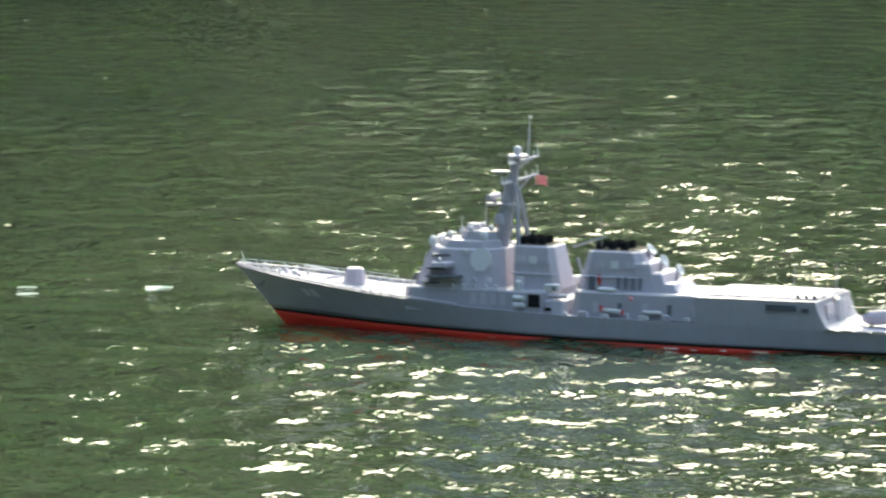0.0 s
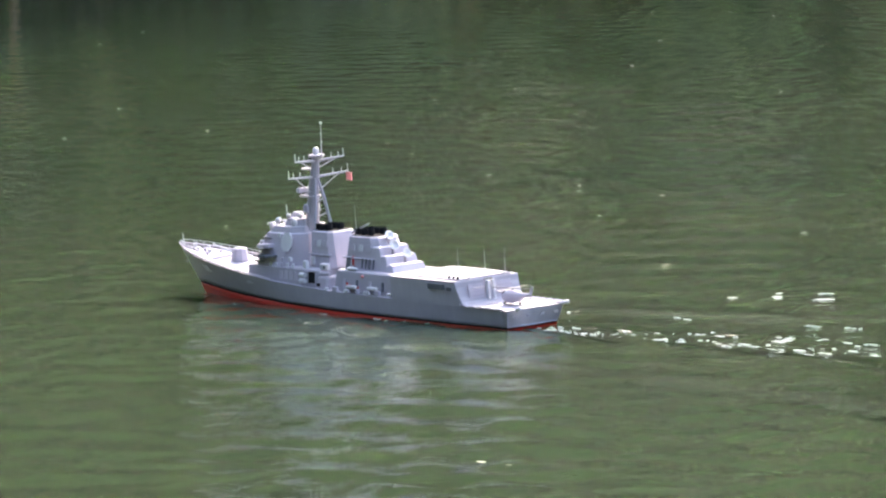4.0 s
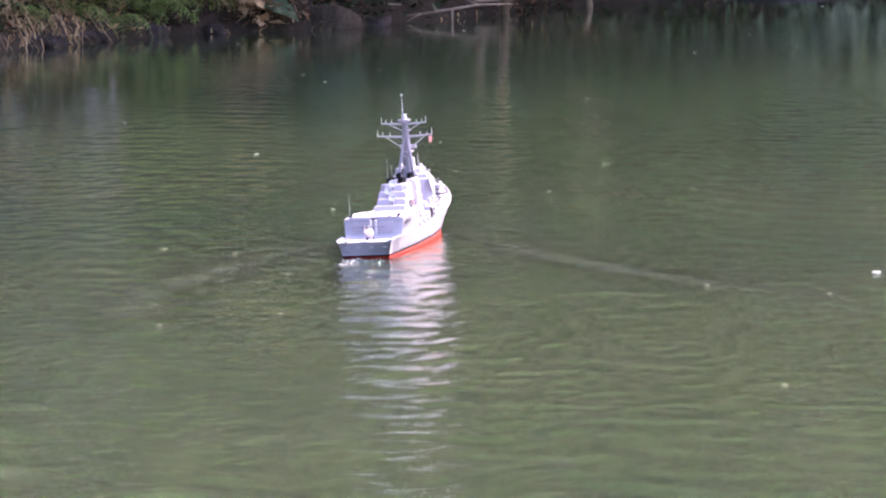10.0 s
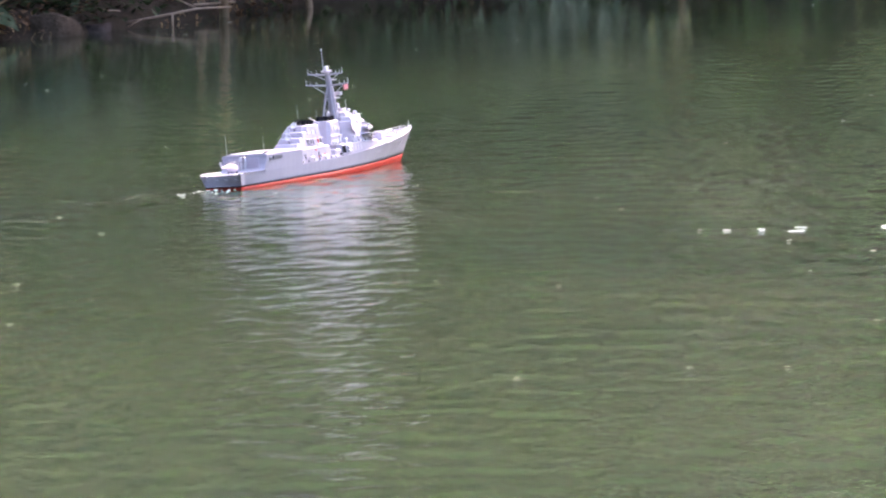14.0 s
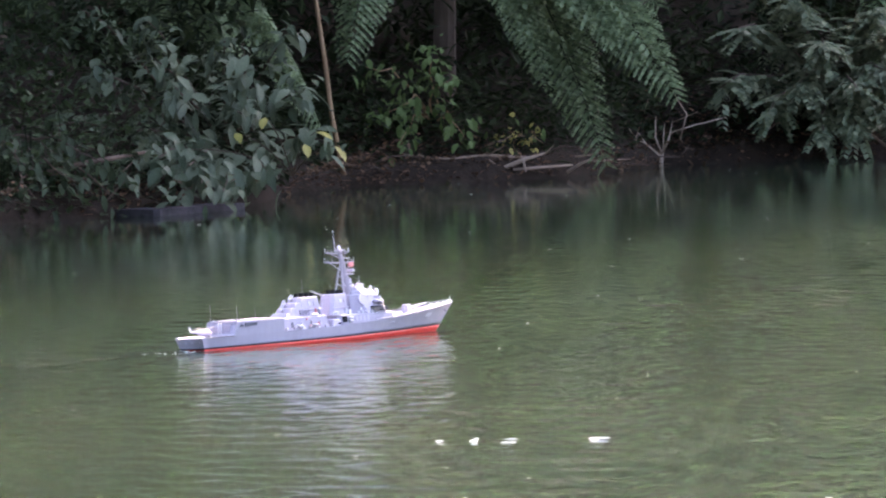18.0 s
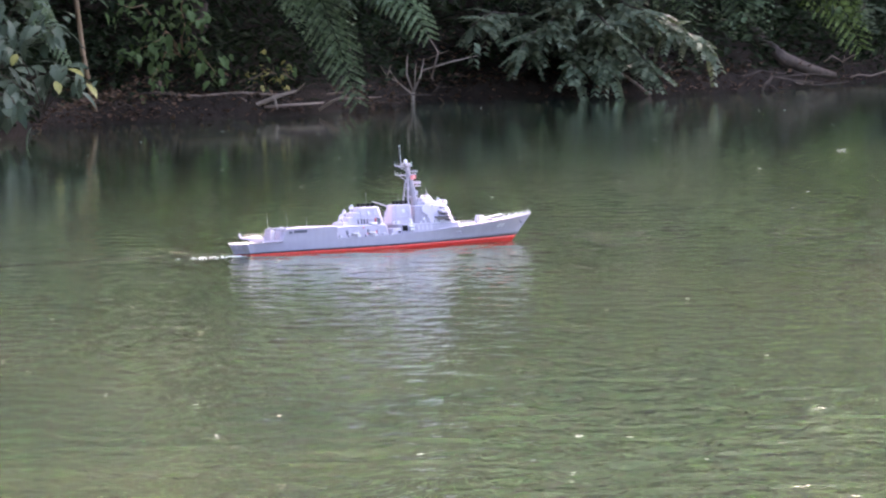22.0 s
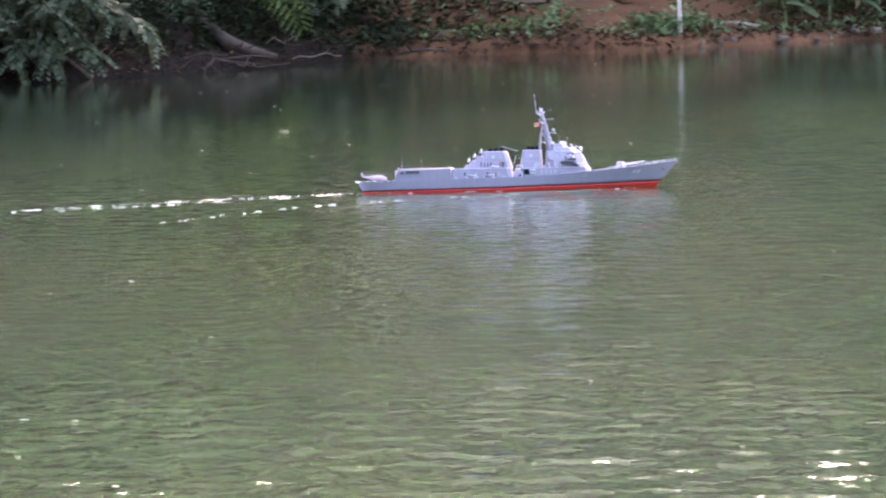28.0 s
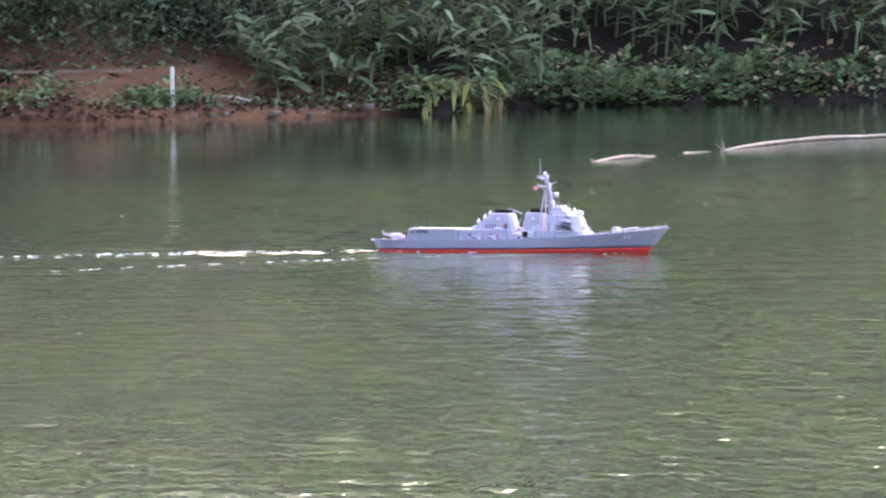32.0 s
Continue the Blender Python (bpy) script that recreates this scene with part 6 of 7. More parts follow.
rng.seed(18)
build_cover([(5.6, 56.15, 6.3, 56.7, 0.12), (5.6, 56.2, 6.25, 56.6, 0.10), (4.7, 56.0, 5.4, 57.2, 0.2), (5.0, 57.8, 6.0, 58.0, 0.2)], 1100, 0.085, LEAF_COVER, "low leafy weeds on the red clay", 0.16)
build_mounds([(9.5, 59.65), (9.9, 59.78), (10.4, 59.9), (11.0, 60.05), (11.8, 60.25), (12.7, 60.38), (14.4, 60.7)], 38, 95, 0.088, LEAF_COVER, "mounds of round-leaved ground cover along the water's edge")
build_cover([(9.7, 60.0, 12.0, 60.5, 0.25), (12.0, 60.5, 14.2, 60.6, 0.25)], 420, 0.085, DRY, "withered stalks and dead leaves among the ground cover", 0.34)
build_cover([(8.9, 57.6, 9.7, 59.6, 0.14), (8.2, 57.5, 9.0, 57.7, 0.12)], 900, 0.085, LEAF_COVER, "low weeds beside the yellowing plant", 0.22)
build_cover([(7.1, 57.2, 8.4, 57.7, 0.12)], 260, 0.06, LEAF_COVER, "sparse weeds under the gingers", 0.08)
build_cover([(2.4, 54.2, 3.5, 55.8, 0.2), (3.2, 56.0, 4.6, 57.5, 0.3)], 900, 0.075, LEAF_SHADED, "low scrubby weeds beside the clay", 0.18)
build_cover([(4.0, 55.9, 4.6, 56.2, 0.12)], 150, 0.07, LEAF_BRIGHT, "yellow-green fern tuft on the clay", 0.12)
build_cover([(-7.0, 36.5, -6.2, 38.2, 0.2), (-6.2, 38.0, -5.6, 40.6, 0.18), (-7.3, 36.2, -6.7, 36.7, 0.15), (-5.6, 40.6, -4.6, 42.2, 0.2)], 2600, 0.075, LEAF_DEEP_SHADE, "shaded weeds and creepers hanging over the water", 0.42)
build_cover([(-7.95, 34.5, -7.35, 35.6, 0.10), (-8.0, 34.8, -7.4, 36.0, 0.14), (-7.75, 34.6, -7.35, 35.3, 0.08)], 1000, 0.088, LEAF_BRIGHT, "fresh green weeds hanging down the steep bank", 0.44)
build_cover([(-7.5, 36.4, -7.05, 35.5, 0.07), (-8.0, 33.8, -7.5, 34.7, 0.10), (-7.2, 35.5, -6.9, 35.75, 0.08)], 500, 0.05, DRY, "dry brown leaves on the bank", 0.06)
build_cover([(-7.16, 35.85, -7.0, 35.55, 0.04), (-7.02, 35.6, -6.86, 35.62, 0.04)], 170, 0.095, DRY, "pale dead leaves tumbled down the bank", 0.20)
build_cover([(-6.033, 38.34, -5.351, 40.09, 0.2), (-5.3, 41.5, -4.4, 42.4, 0.25), (-3.9, 45.0, -3.2, 47.2, 0.2), (-3.0, 47.3, -1.6, 49.6, 0.25), (-1.4, 50.7, 1.6, 52.2, 0.25)], 2200, 0.05, LITTER, "brown leaf litter along the mud", 0.03)


def bank_cover(lo, hi, near, far, n, size, mat, high, label, name="ground_cover", lance=False):
    """Joined small leaves strewn over a stretch of the bank between two gaps from the shore."""
    s = Shape()
    for _ in range(n):
        sx, sy, ix, iy = shore_at(rng.uniform(lo, hi))
        d = near + (far - near) * rng.random() ** 1.3
        x, y = sx + ix * d, sy + iy * d
        add_leaf(s, (x, y, max(0.01, on_bank(x, y)) + rng.random() ** 1.6 * high), rand_way(0.05), size * rng.uniform(0.5, 1.3), 0.6, lance)
    return thing(name, pose(0, 0, 0), label, "ground cover", kind="stuff", shape=s, mat=mat)


def build_hangings(lo, hi, n, mat, label, out=0.18, high=(0.25, 0.75), length=(0.12, 0.45)):
    """Thin strands of root and withered creeper hanging from the lip of the bank."""
    s = Shape()
    r = random.Random(int(lo * 10) + n)
    for _ in range(n):
        sx, sy, ix, iy = shore_at(r.uniform(lo, hi))
        d = r.uniform(out * 0.3, out * 2.2)
        x, y, z = sx + ix * d, sy + iy * d, r.uniform(*high)
        ln = min(r.uniform(*length), z - 0.01)
        w = r.uniform(0.0015, 0.0045)
        pts = [(x + r.gauss(0, 0.02) * k, y + r.gauss(0, 0.02) * k, z - ln * k / 3) for k in range(4)]
        s.tube(pts, [w, w, w * 0.8, w * 0.5], 4)
    return thing("hanging_roots", pose(0, 0, 0), label, "roots", kind="stuff", shape=s, mat=mat)


build_hangings(3.2, 10.5, 60, BARK, "brown roots and creepers hanging over the dark bank")
build_hangings(0.0, 3.4, 110, DRY, "dry straw-coloured strands hanging down the bank", 0.10, (0.18, 0.50), (0.10, 0.28))
build_hangings(3.2, 10.5, 160, LEAF_SHADED, "dark green creepers trailing over the bank", 0.30, (0.35, 0.95), (0.15, 0.5))
rng.seed(19)
bank_cover(27.0, 33.0, 0.05, 3.4, 5000, 0.080, LITTER, 0.05, "dead brown leaves strewn over the red clay", "leaf_litter")
bank_cover(27.0, 33.0, 0.3, 3.6, 2600, 0.080, LEAF_COVER, 0.10, "sparse green weeds on the clay bank")
bank_cover(26.0, 31.0, 2.4, 4.6, 7000, 0.075, LEAF_BACK, 0.95, "green weeds behind the clay bank")
bank_cover(14.5, 27.0, 0.02, 1.2, 5200, 0.055, LITTER, 0.04, "dead leaves over the shaded mud", "leaf_litter")
bank_cover(18.5, 27.0, 0.14, 1.8, 6500, 0.085, LEAF_SHADED, 0.50, "shaded weeds under the feathery shrubs")
bank_cover(14.5, 18.5, 0.22, 1.6, 3400, 0.08, LEAF_SHADED, 0.42, "shaded weeds under the fern fronds")
bank_cover(11.0, 15.5, 0.1, 1.2, 1500, 0.09, LEAF_SHADED, 0.45, "dark weeds under the oval-leaved shrub")
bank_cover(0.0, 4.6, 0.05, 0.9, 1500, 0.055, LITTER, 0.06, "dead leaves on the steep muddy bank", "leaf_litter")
bank_cover(2.8, 10.8, 0.30, 1.4, 4200, 0.075, LEAF_DEEP_SHADE, 0.62, "dark creepers over the muddy bank")
bank_cover(34.5, 40.0, 0.0, 0.35, 900, 0.085, LEAF_COVER, 0.16, "round-leaved weeds reaching the water")
build_cover([(-6.75, 35.95, -6.2, 37.2, 0.10), (-6.9, 36.0, -6.4, 36.6, 0.12)], 420, 0.06, LEAF_SHADED, "dark weeds behind the mossy rock", 0.22)
build_grass("dry_grass", [(-8.05, 32.6, -7.8, 33.9)], 420, 0.30, DRY, "straw hanging over the dark stones", 0.55, 0.013)
bank_cover(0.0, 2.6, 0.05, 0.6, 1200, 0.06, LEAF_SHADED, 0.25, "dark weeds over the stones")


# ---- wood, stones and litter on the banks ----
def rough_rock(x, y, z, sx, sy, sz, mat, label, seed):
    s = Shape()
    n, m = 12, 8
    rings = []
    for i in range(1, m):
        a = math.pi * i / m
        ring = []
        for j in range(n):
            b = 2 * math.pi * j / n
            d = Vector((math.sin(a) * math.cos(b), math.sin(a) * math.sin(b), -math.cos(a)))
            box = 1 / max(abs(d.x), abs(d.y), abs(d.z)) ** 0.75          # squared-off, broken faces
            k = 0.86 * box * (1 + 0.40 * noise.noise(d * 1.6 + Vector((seed, 0, 0))) + 0.16 * noise.noise(d * 4.5 + Vector((0, seed, 0))))
            ring.append((d.x * sx * k, d.y * sy * k, d.z * sz * k))
        rings.append(ring)
    s.loft(rings)
    return thing("rock", pose(x, y, z, 0, 0, seed * 37), label, "rock", "rocks at the water's edge", s, mat, smooth=True)


rng.seed(20)
rough_rock(-6.56, 36.00, 0.02, 0.19, 0.13, 0.135, MOSS, "squat mossy rock at the water's edge", 1)
rough_rock(-6.37, 36.49, 0, 0.10, 0.09, 0.06, WET_ROCK, "small dark wet rock", 2)
rough_rock(-7.1, 35.27, 0, 0.07, 0.06, 0.06, WET_ROCK, "small dark wet rock", 5)
rough_rock(-6.99, 35.61, 0.058, 0.06, 0.05, 0.05, WET_ROCK, "small dark wet rock", 6)
rough_rock(-7.02, 35.78, 0.17, 0.075, 0.05, 0.035, PALE_STONE, "pale broken stone lodged in the bank", 31)
for k in range(8):
    x = -7.85 + 0.5 * rng.random()
    y = lerp([(-7.85, 33.0), (-7.71, 33.6), (-7.54, 34.3), (-7.3, 35.0)], x) + rng.uniform(-0.02, 0.22)
    r = rng.uniform(0.03, 0.10)
    rough_rock(x, y, 0.02, r * 1.4, r, r * rng.uniform(0.35, 0.8), WET_ROCK, "dark wet stone at the foot of the bank", 50 + k)
for k in range(16):
    x = rng.uniform(5.5, 8.4)
    y = 55.95 + (x - 5.9) * 0.56 + rng.uniform(0.03, 0.35)
    r = rng.uniform(0.015, 0.045)
    rough_rock(x, y, on_bank(x, y), r * 1.4, r, r * 0.7, ROCK, "grey stone on the wet clay", 10 + k)


def stick(name, pts, radii, mat, label, category="branch", group="dead wood on the bank", twigs=()):
    """A dead branch: a thing with its limbs as parts."""
    base = Vector(pts[0])
    t = thing(name, Matrix.Translation(base), label, category, group)
    part("wood", Shape().tube([Vector(p) - base for p in pts], radii, 7), mat, t, smooth=True)
    for tp, tr in twigs:
        part("twig", Shape().tube([Vector(p) - base for p in tp], tr, 6), mat, t, smooth=True)
    return t


stick("stake", [(-5.87, 38.33, -0.4), (-5.88, 38.32, 0.278), (-5.88, 38.31, 0.298), (-5.9, 38.31, 0.571), (-5.91, 38.31, 0.854)], [0.034, 0.030, 0.034, 0.026, 0.022], STAKE, "weathered brown stake standing in the shallows", "stake", "stakes")
stick("stake", [(-6.01, 38.36, -0.3), (-6.03, 38.36, 0.132), (-6.05, 38.36, 0.405)], [0.032, 0.032, 0.026], STAKE, "short brown wooden stake in the shallows", "stake", "stakes")
stick("stake", [(-5.49, 39.53, -0.2), (-5.51, 39.53, 0.0468), (-5.54, 39.53, 0.155)], [0.022, 0.022, 0.016], STAKE, "pale broken stub in the shallows", "stake", "stakes")
stick("dead_branch", [(-6.32, 36.90, 0.031), (-6.07, 37.00, 0.066), (-5.85, 37.10, 0.102), (-5.67, 37.30, 0.100)], [0.005, 0.008, 0.008, 0.005], PALE_WOOD, "thin pale branch lying against the stake",
      twigs=[([(-5.99, 37.00, 0.080), (-5.99, 37.00, -0.036)], [0.008, 0.005]), ([(-5.85, 37.10, 0.102), (-6.09, 37.30, 0.200)], [0.006, 0.003]), ([(-6.17, 36.95, 0.055), (-6.25, 36.90, 0.010)], [0.006, 0.003])])
stick("dead_branch", [(-6.62, 36.80, 0.129), (-6.27, 36.80, 0.113)], [0.008, 0.005], PALE_WOOD, "straight pale stick behind the rock")
stick("dead_branch", [(-6.76, 37.36, 0.112), (-6.37, 37.36, 0.0969)], [0.010, 0.006], PALE_WOOD, "straight pale stick behind the rock")
stick("dead_branch", [(-6.97, 35.9, 0), (-6.89, 36.1, 0.0969), (-6.81, 36.29, 0.146), (-6.69, 36.39, 0.185)], [0.012, 0.014, 0.012, 0.008], PALE_WOOD, "bent pale branch against the mossy rock",
      twigs=[([(-6.89, 36.1, 0.0969), (-7.05, 36, 0.175)], [0.008, 0.004]), ([(-6.86, 36.15, 0.116), (-6.76, 36, -0.02)], [0.008, 0.006])])
stick("dead_branch", [(-6.72, 37.89, -0.02), (-6.43, 38.01, 0.0559), (-6.14, 38.12, 0.0845), (-5.81, 38.36, 0.0928)], [0.010, 0.011, 0.010, 0.006], PALE_WOOD, "grey branch lying along the waterline")
for k in range(9):
    x, y = -7.25 + rng.uniform(-0.1, 0.35), 35.6 + rng.uniform(-0.1, 0.5)
    a = rng.uniform(-0.6, 0.6)
    z = max(0.01, on_bank(x, y))
    stick("dead_branch", [(x, y, z), (x + 0.12 * math.cos(a), y - 0.05, z + rng.uniform(0.02, 0.08)), (x + 0.25 * math.cos(a), y - 0.08, z + rng.uniform(0.0, 0.15))], [0.006, 0.006, 0.003], DRY, "dry straw-coloured stem on the bank")
stick("curved_bough", [(-6.45, 42.0, 0.30), (-6.22, 41.8, 0.49), (-6.02, 41.6, 0.64), (-5.86, 41.5, 0.82), (-5.78, 41.5, 1.0), (-5.70, 41.6, 1.5), (-5.9, 41.9, 2.2)], [0.045, 0.04, 0.036, 0.032, 0.03, 0.028, 0.022], CANE, "curved brown bough rising from the bank")
stick("low_bough", [(-6.1, 41.6, 0.05), (-5.65, 41.3, 0.21), (-5.33, 41.3, 0.28), (-4.95, 41.4, 0.37), (-4.6, 41.9, 0.42)], [0.030, 0.028, 0.024, 0.020, 0.012], BARK, "dark bough reaching low over the water")
stick("low_bough", [(-4.95, 41.6, 0.0), (-4.85, 41.6, 0.10), (-4.72, 41.7, 0.24)], [0.010, 0.009, 0.006], BARK, "thin dark branch dipping into the water")
stick("cane", [(-3.60, 46.80, -0.1), (-3.67, 46.80, 0.25), (-3.72, 46.80, 0.55), (-3.76, 46.80, 0.95), (-3.86, 46.90, 1.7), (-3.81, 47.00, 2.6)], [0.022, 0.020, 0.019, 0.018, 0.016, 0.012], CANE, "slim bare brown cane rising at the water's edge", "cane")
stick("leaning_trunk", [(-4.3, 49.4, 0.3), (-4.0, 49.1, 0.64), (-3.74, 49.0, 1.22), (-3.5, 49.0, 1.6), (-3.2, 49.2, 2.6)], [0.10, 0.09, 0.085, 0.08, 0.07], BARK, "dark leaning tree trunk in deep shade", "trunk")
stick("leaning_trunk", [(-4.55, 47.6, 0.4), (-4.45, 47.4, 1.2), (-4.4, 47.3, 2.4)], [0.06, 0.05, 0.045], BARK, "dark upright trunk in deep shade", "trunk")
stick("long_log", [(x, y, on_bank(x, y) + 0.012) for x, y in ((-3.25, 47.42), (-2.9, 47.48), (-2.6, 47.72), (-2.3, 47.88), (-2.05, 48.4), (-1.8, 49.1), (-1.55, 49.9))], [0.006, 0.011, 0.013, 0.011, 0.012, 0.009, 0.005], PALE_WOOD, "long thin grey log along the waterline",
      twigs=[([(-2.6, 47.72, on_bank(-2.6, 47.72) + 0.012), (-2.45, 47.6, on_bank(-2.6, 47.72) + 0.09)], [0.007, 0.003]), ([(-2.2, 48.1, on_bank(-2.2, 48.1) + 0.012), (-2.1, 48.0, on_bank(-2.2, 48.1) + 0.11)], [0.007, 0.003])])
stick("dead_branch", [(-2.6, 47.7, 0.03), (-2.45, 47.65, 0.10), (-2.3, 47.6, 0.16), (-2.15, 47.6, 0.20)], [0.022, 0.020, 0.016, 0.008], PALE_WOOD, "forked grey driftwood on the mud",
      twigs=[([(-2.32, 47.6, 0.15), (-2.30, 47.6, 0.06)], [0.012, 0.008]), ([(-2.5, 47.65, 0.09), (-2.58, 47.6, 0.16)], [0.012, 0.005]), ([(-2.4, 47.65, 0.08), (-1.95, 47.8, 0.10)], [0.014, 0.008])])
stick("dead_branch", [(-2.0, 48.0, 0.04), (-1.9, 48.0, 0.1), (-1.78, 48.0, 0.15)], [0.014, 0.012, 0.005], PALE_WOOD, "short grey driftwood on the mud")
stick("dead_sapling", [(-1.345, 50.40, -0.1), (-1.335, 50.40, 0.05), (-1.325, 50.39, 0.13)], [0.020, 0.016, 0.012], STUMP_WOOD, "bare pale dead sapling fanning out at the waterline", "sapling",
      twigs=[([(-1.33, 50.39, 0.10), (-1.27, 50.37, 0.22), (-1.235, 50.35, 0.37)], [0.011, 0.008, 0.004]), ([(-1.33, 50.39, 0.10), (-1.38, 50.37, 0.24), (-1.37, 50.35, 0.41)], [0.010, 0.007, 0.003]),
             ([(-1.26, 50.37, 0.27), (-1.05, 50.35, 0.33), (-0.80, 50.35, 0.385)], [0.007, 0.006, 0.003]), ([(-1.34, 50.39, 0.08), (-1.46, 50.37, 0.19), (-1.55, 50.36, 0.33)], [0.009, 0.006, 0.003]),
             ([(-1.32, 50.39, 0.12), (-1.31, 50.37, 0.26), (-1.30, 50.36, 0.34)], [0.008, 0.005, 0.002]),
             ([(-1.46, 50.37, 0.19), (-1.53, 50.36, 0.22), (-1.62, 50.36, 0.36)], [0.005, 0.004, 0.002])])
for k in range(7):
    x, y = rng.uniform(-1.95, -1.15), rng.uniform(49.6, 51.4)
    z = max(0.02, on_bank(x, y))
    stick("dead_branch", [(x, y, z), (x + rng.uniform(-0.12, 0.12), y, z + rng.uniform(0.12, 0.26)), (x + rng.uniform(-0.2, 0.2), y - 0.05, z + rng.uniform(0.22, 0.48))], [0.008, 0.006, 0.003], PALE_WOOD, "thin dead twig standing in the brush")
stick("dead_branch", [(0.30, 51.4, 0.25), (0.45, 51.35, 0.13), (0.60, 51.3, 0.01)], [0.010, 0.014, 0.014], PALE_WOOD, "bare stick slanting into the water")
stick("root_trunk", [(1.45, 53.3, 0.62), (1.58, 52.9, 0.40), (1.76, 52.7, 0.25), (2.0, 52.8, 0.15), (2.2, 53.3, 0.09)], [0.05, 0.055, 0.06, 0.05, 0.03], BARK, "curved trunk bending down to the water", "trunk")
stick("dead_branch", [(1.53, 52.05, -0.03), (1.57, 52.15, 0.05), (1.64, 52.2, 0.12), (1.80, 52.3, 0.08), (2.1, 52.9, 0.04)], [0.008, 0.010, 0.011, 0.008, 0.004], BARK, "looping dark root at the waterline",
      twigs=[([(1.70, 52.25, 0.11), (1.95, 52.4, 0.13), (2.15, 52.9, 0.10)], [0.009, 0.008, 0.004]), ([(1.64, 52.2, 0.12), (1.60, 52.1, 0.05), (1.72, 52.0, -0.02)], [0.008, 0.006, 0.004]), ([(1.80, 52.3, 0.08), (2.0, 52.4, 0.03), (2.3, 52.7, 0.05)], [0.007, 0.006, 0.003])])
stick("dead_branch", [(3.35, 55.25, 0.03), (3.6, 55.35, 0.07), (3.85, 55.45, 0.05)], [0.012, 0.013, 0.006], BARK, "thin dark branch at the water's edge",
      twigs=[([(3.5, 55.3, 0.05), (3.45, 55.25, 0.14)], [0.007, 0.003])])
for k in range(22):
    run = rng.uniform(15.0, 27.5)
    sx, sy, ix, iy = shore_at(run)
    d = rng.uniform(0.02, 0.6)
    x, y = sx + ix * d, sy + iy * d
    z = max(0.01, on_bank(x, y)) + 0.01
    a, ln = rng.uniform(-0.5, 0.5), rng.uniform(0.15, 0.55)
    pts = [(x + ln * u * math.cos(a) + rng.gauss(0, 0.012), y + ln * 0.6 * u * math.sin(a), z + rng.uniform(0.0, 0.07) * min(1, 3 * u)) for u in (0, 0.2, 0.42, 0.65, 0.85, 1)]
    fork = Vector(pts[3])
    stick("dead_branch", pts, [0.009, 0.008, 0.0065, 0.006, 0.004, 0.002], rng.choice([PALE_WOOD, BARK, BARK]), "fallen brown branch on the muddy shore",
          twigs=[([fork, fork + Vector((rng.uniform(-0.02, 0.09), -0.02, rng.uniform(0.03, 0.12)))], [0.005, 0.002])])


def build_slab():
    """Low concrete ledge under the shrub."""
    s = Shape().block(-0.50, 0.62, 0.20, 0.19, -0.5, 0.048, 0.01, 0.01, 0.03)
    thing("ledge", pose(-4.42, 41.95, 0, 0, 0, 62), "low dark wet concrete ledge at the waterline", "ledge", "", s, SLATE)


build_slab()


def build_post():
    p = thing("white_post", pose(6.01, 56.3, on_bank(6.01, 56.3)), "short white-painted post standing on the clay bank", "post")
    part("shaft", Shape().block(-0.021, 0.021, 0.018, 0.017, -0.2, 0.38, 0.002, 0.002, 0.15), POST_WHITE, p)
    part("dark_foot", Shape().block(-0.023, 0.023, 0.020, 0.019, -0.2, 0.02, 0, 0, 0.15), PLANK, p, "muddy foot of the post")


build_post()
drift = [(x, y, on_bank(x, y) + h) for x, y, h in ((6.44, 57.22, 0.04), (6.58, 57.27, 0.055), (6.72, 57.31, 0.06), (6.88, 57.36, 0.055), (7.02, 57.42, 0.05), (7.20, 57.5, 0.03))]
stick("driftwood", drift, [0.010, 0.021, 0.026, 0.021, 0.015, 0.006], BLEACHED, "bleached tapering driftwood on the clay bank", "driftwood")
sh = Shape().block(0, 1.16, 0.055, 0.053, -0.012, 0.020, 0.004, 0.004, 0.02)
thing("board", Matrix.Translation((4.60, 57.40, 0.432)) @ aim((0, 0, 0), (1.16, 0.10, 0.005)), "weathered brown plank lying across the bank", "board", "", sh, OLD_PLANK)

# floating logs
fl = [Vector(p) for p in ((8.90, 45.2, -0.004), (9.1, 45.6, 0.006), (9.45, 46.3, 0.015), (9.8, 47.0, 0.013), (10.2, 47.55, 0.018), (10.55, 47.8, 0.014), (11.0, 48.2, 0.016), (11.6, 48.6, 0.010))]
stick("floating_log", fl, [0.007, 0.012, 0.016, 0.014, 0.017, 0.014, 0.016, 0.010], BLEACHED, "long bleached log floating on the pond", "log", "floating logs",
      twigs=[([(8.95, 45.3, -0.010), (8.93, 45.3, 0.070)], [0.012, 0.004]), ([(8.97, 45.35, -0.010), (8.88, 45.3, 0.050)], [0.010, 0.003])])
stick("floating_log", [(8.42, 44.6, -0.022), (8.6, 44.9, -0.014), (8.8, 45.1, -0.016), (8.92, 45.2, -0.022)], [0.012, 0.020, 0.018, 0.01], BLEACHED, "thin end of a sunken log just above water", "log", "floating logs")
stub = stick("floating_log", [(7.58, 43.2, -0.006), (7.66, 43.35, 0.000), (7.78, 43.55, 0.006), (7.90, 43.72, 0.014), (8.02, 43.9, 0.012), (8.12, 44.05, 0.004), (8.26, 44.3, -0.004)], [0.006, 0.010, 0.014, 0.016, 0.013, 0.009, 0.004], BLEACHED, "short broken bleached log floating on the pond", "log", "floating logs",
             twigs=[([(7.60, 43.24, 0.000), (7.57, 43.22, 0.022)], [0.008, 0.005]), ([(8.0, 43.87, 0.012), (8.06, 43.9, 0.034)], [0.006, 0.003])])
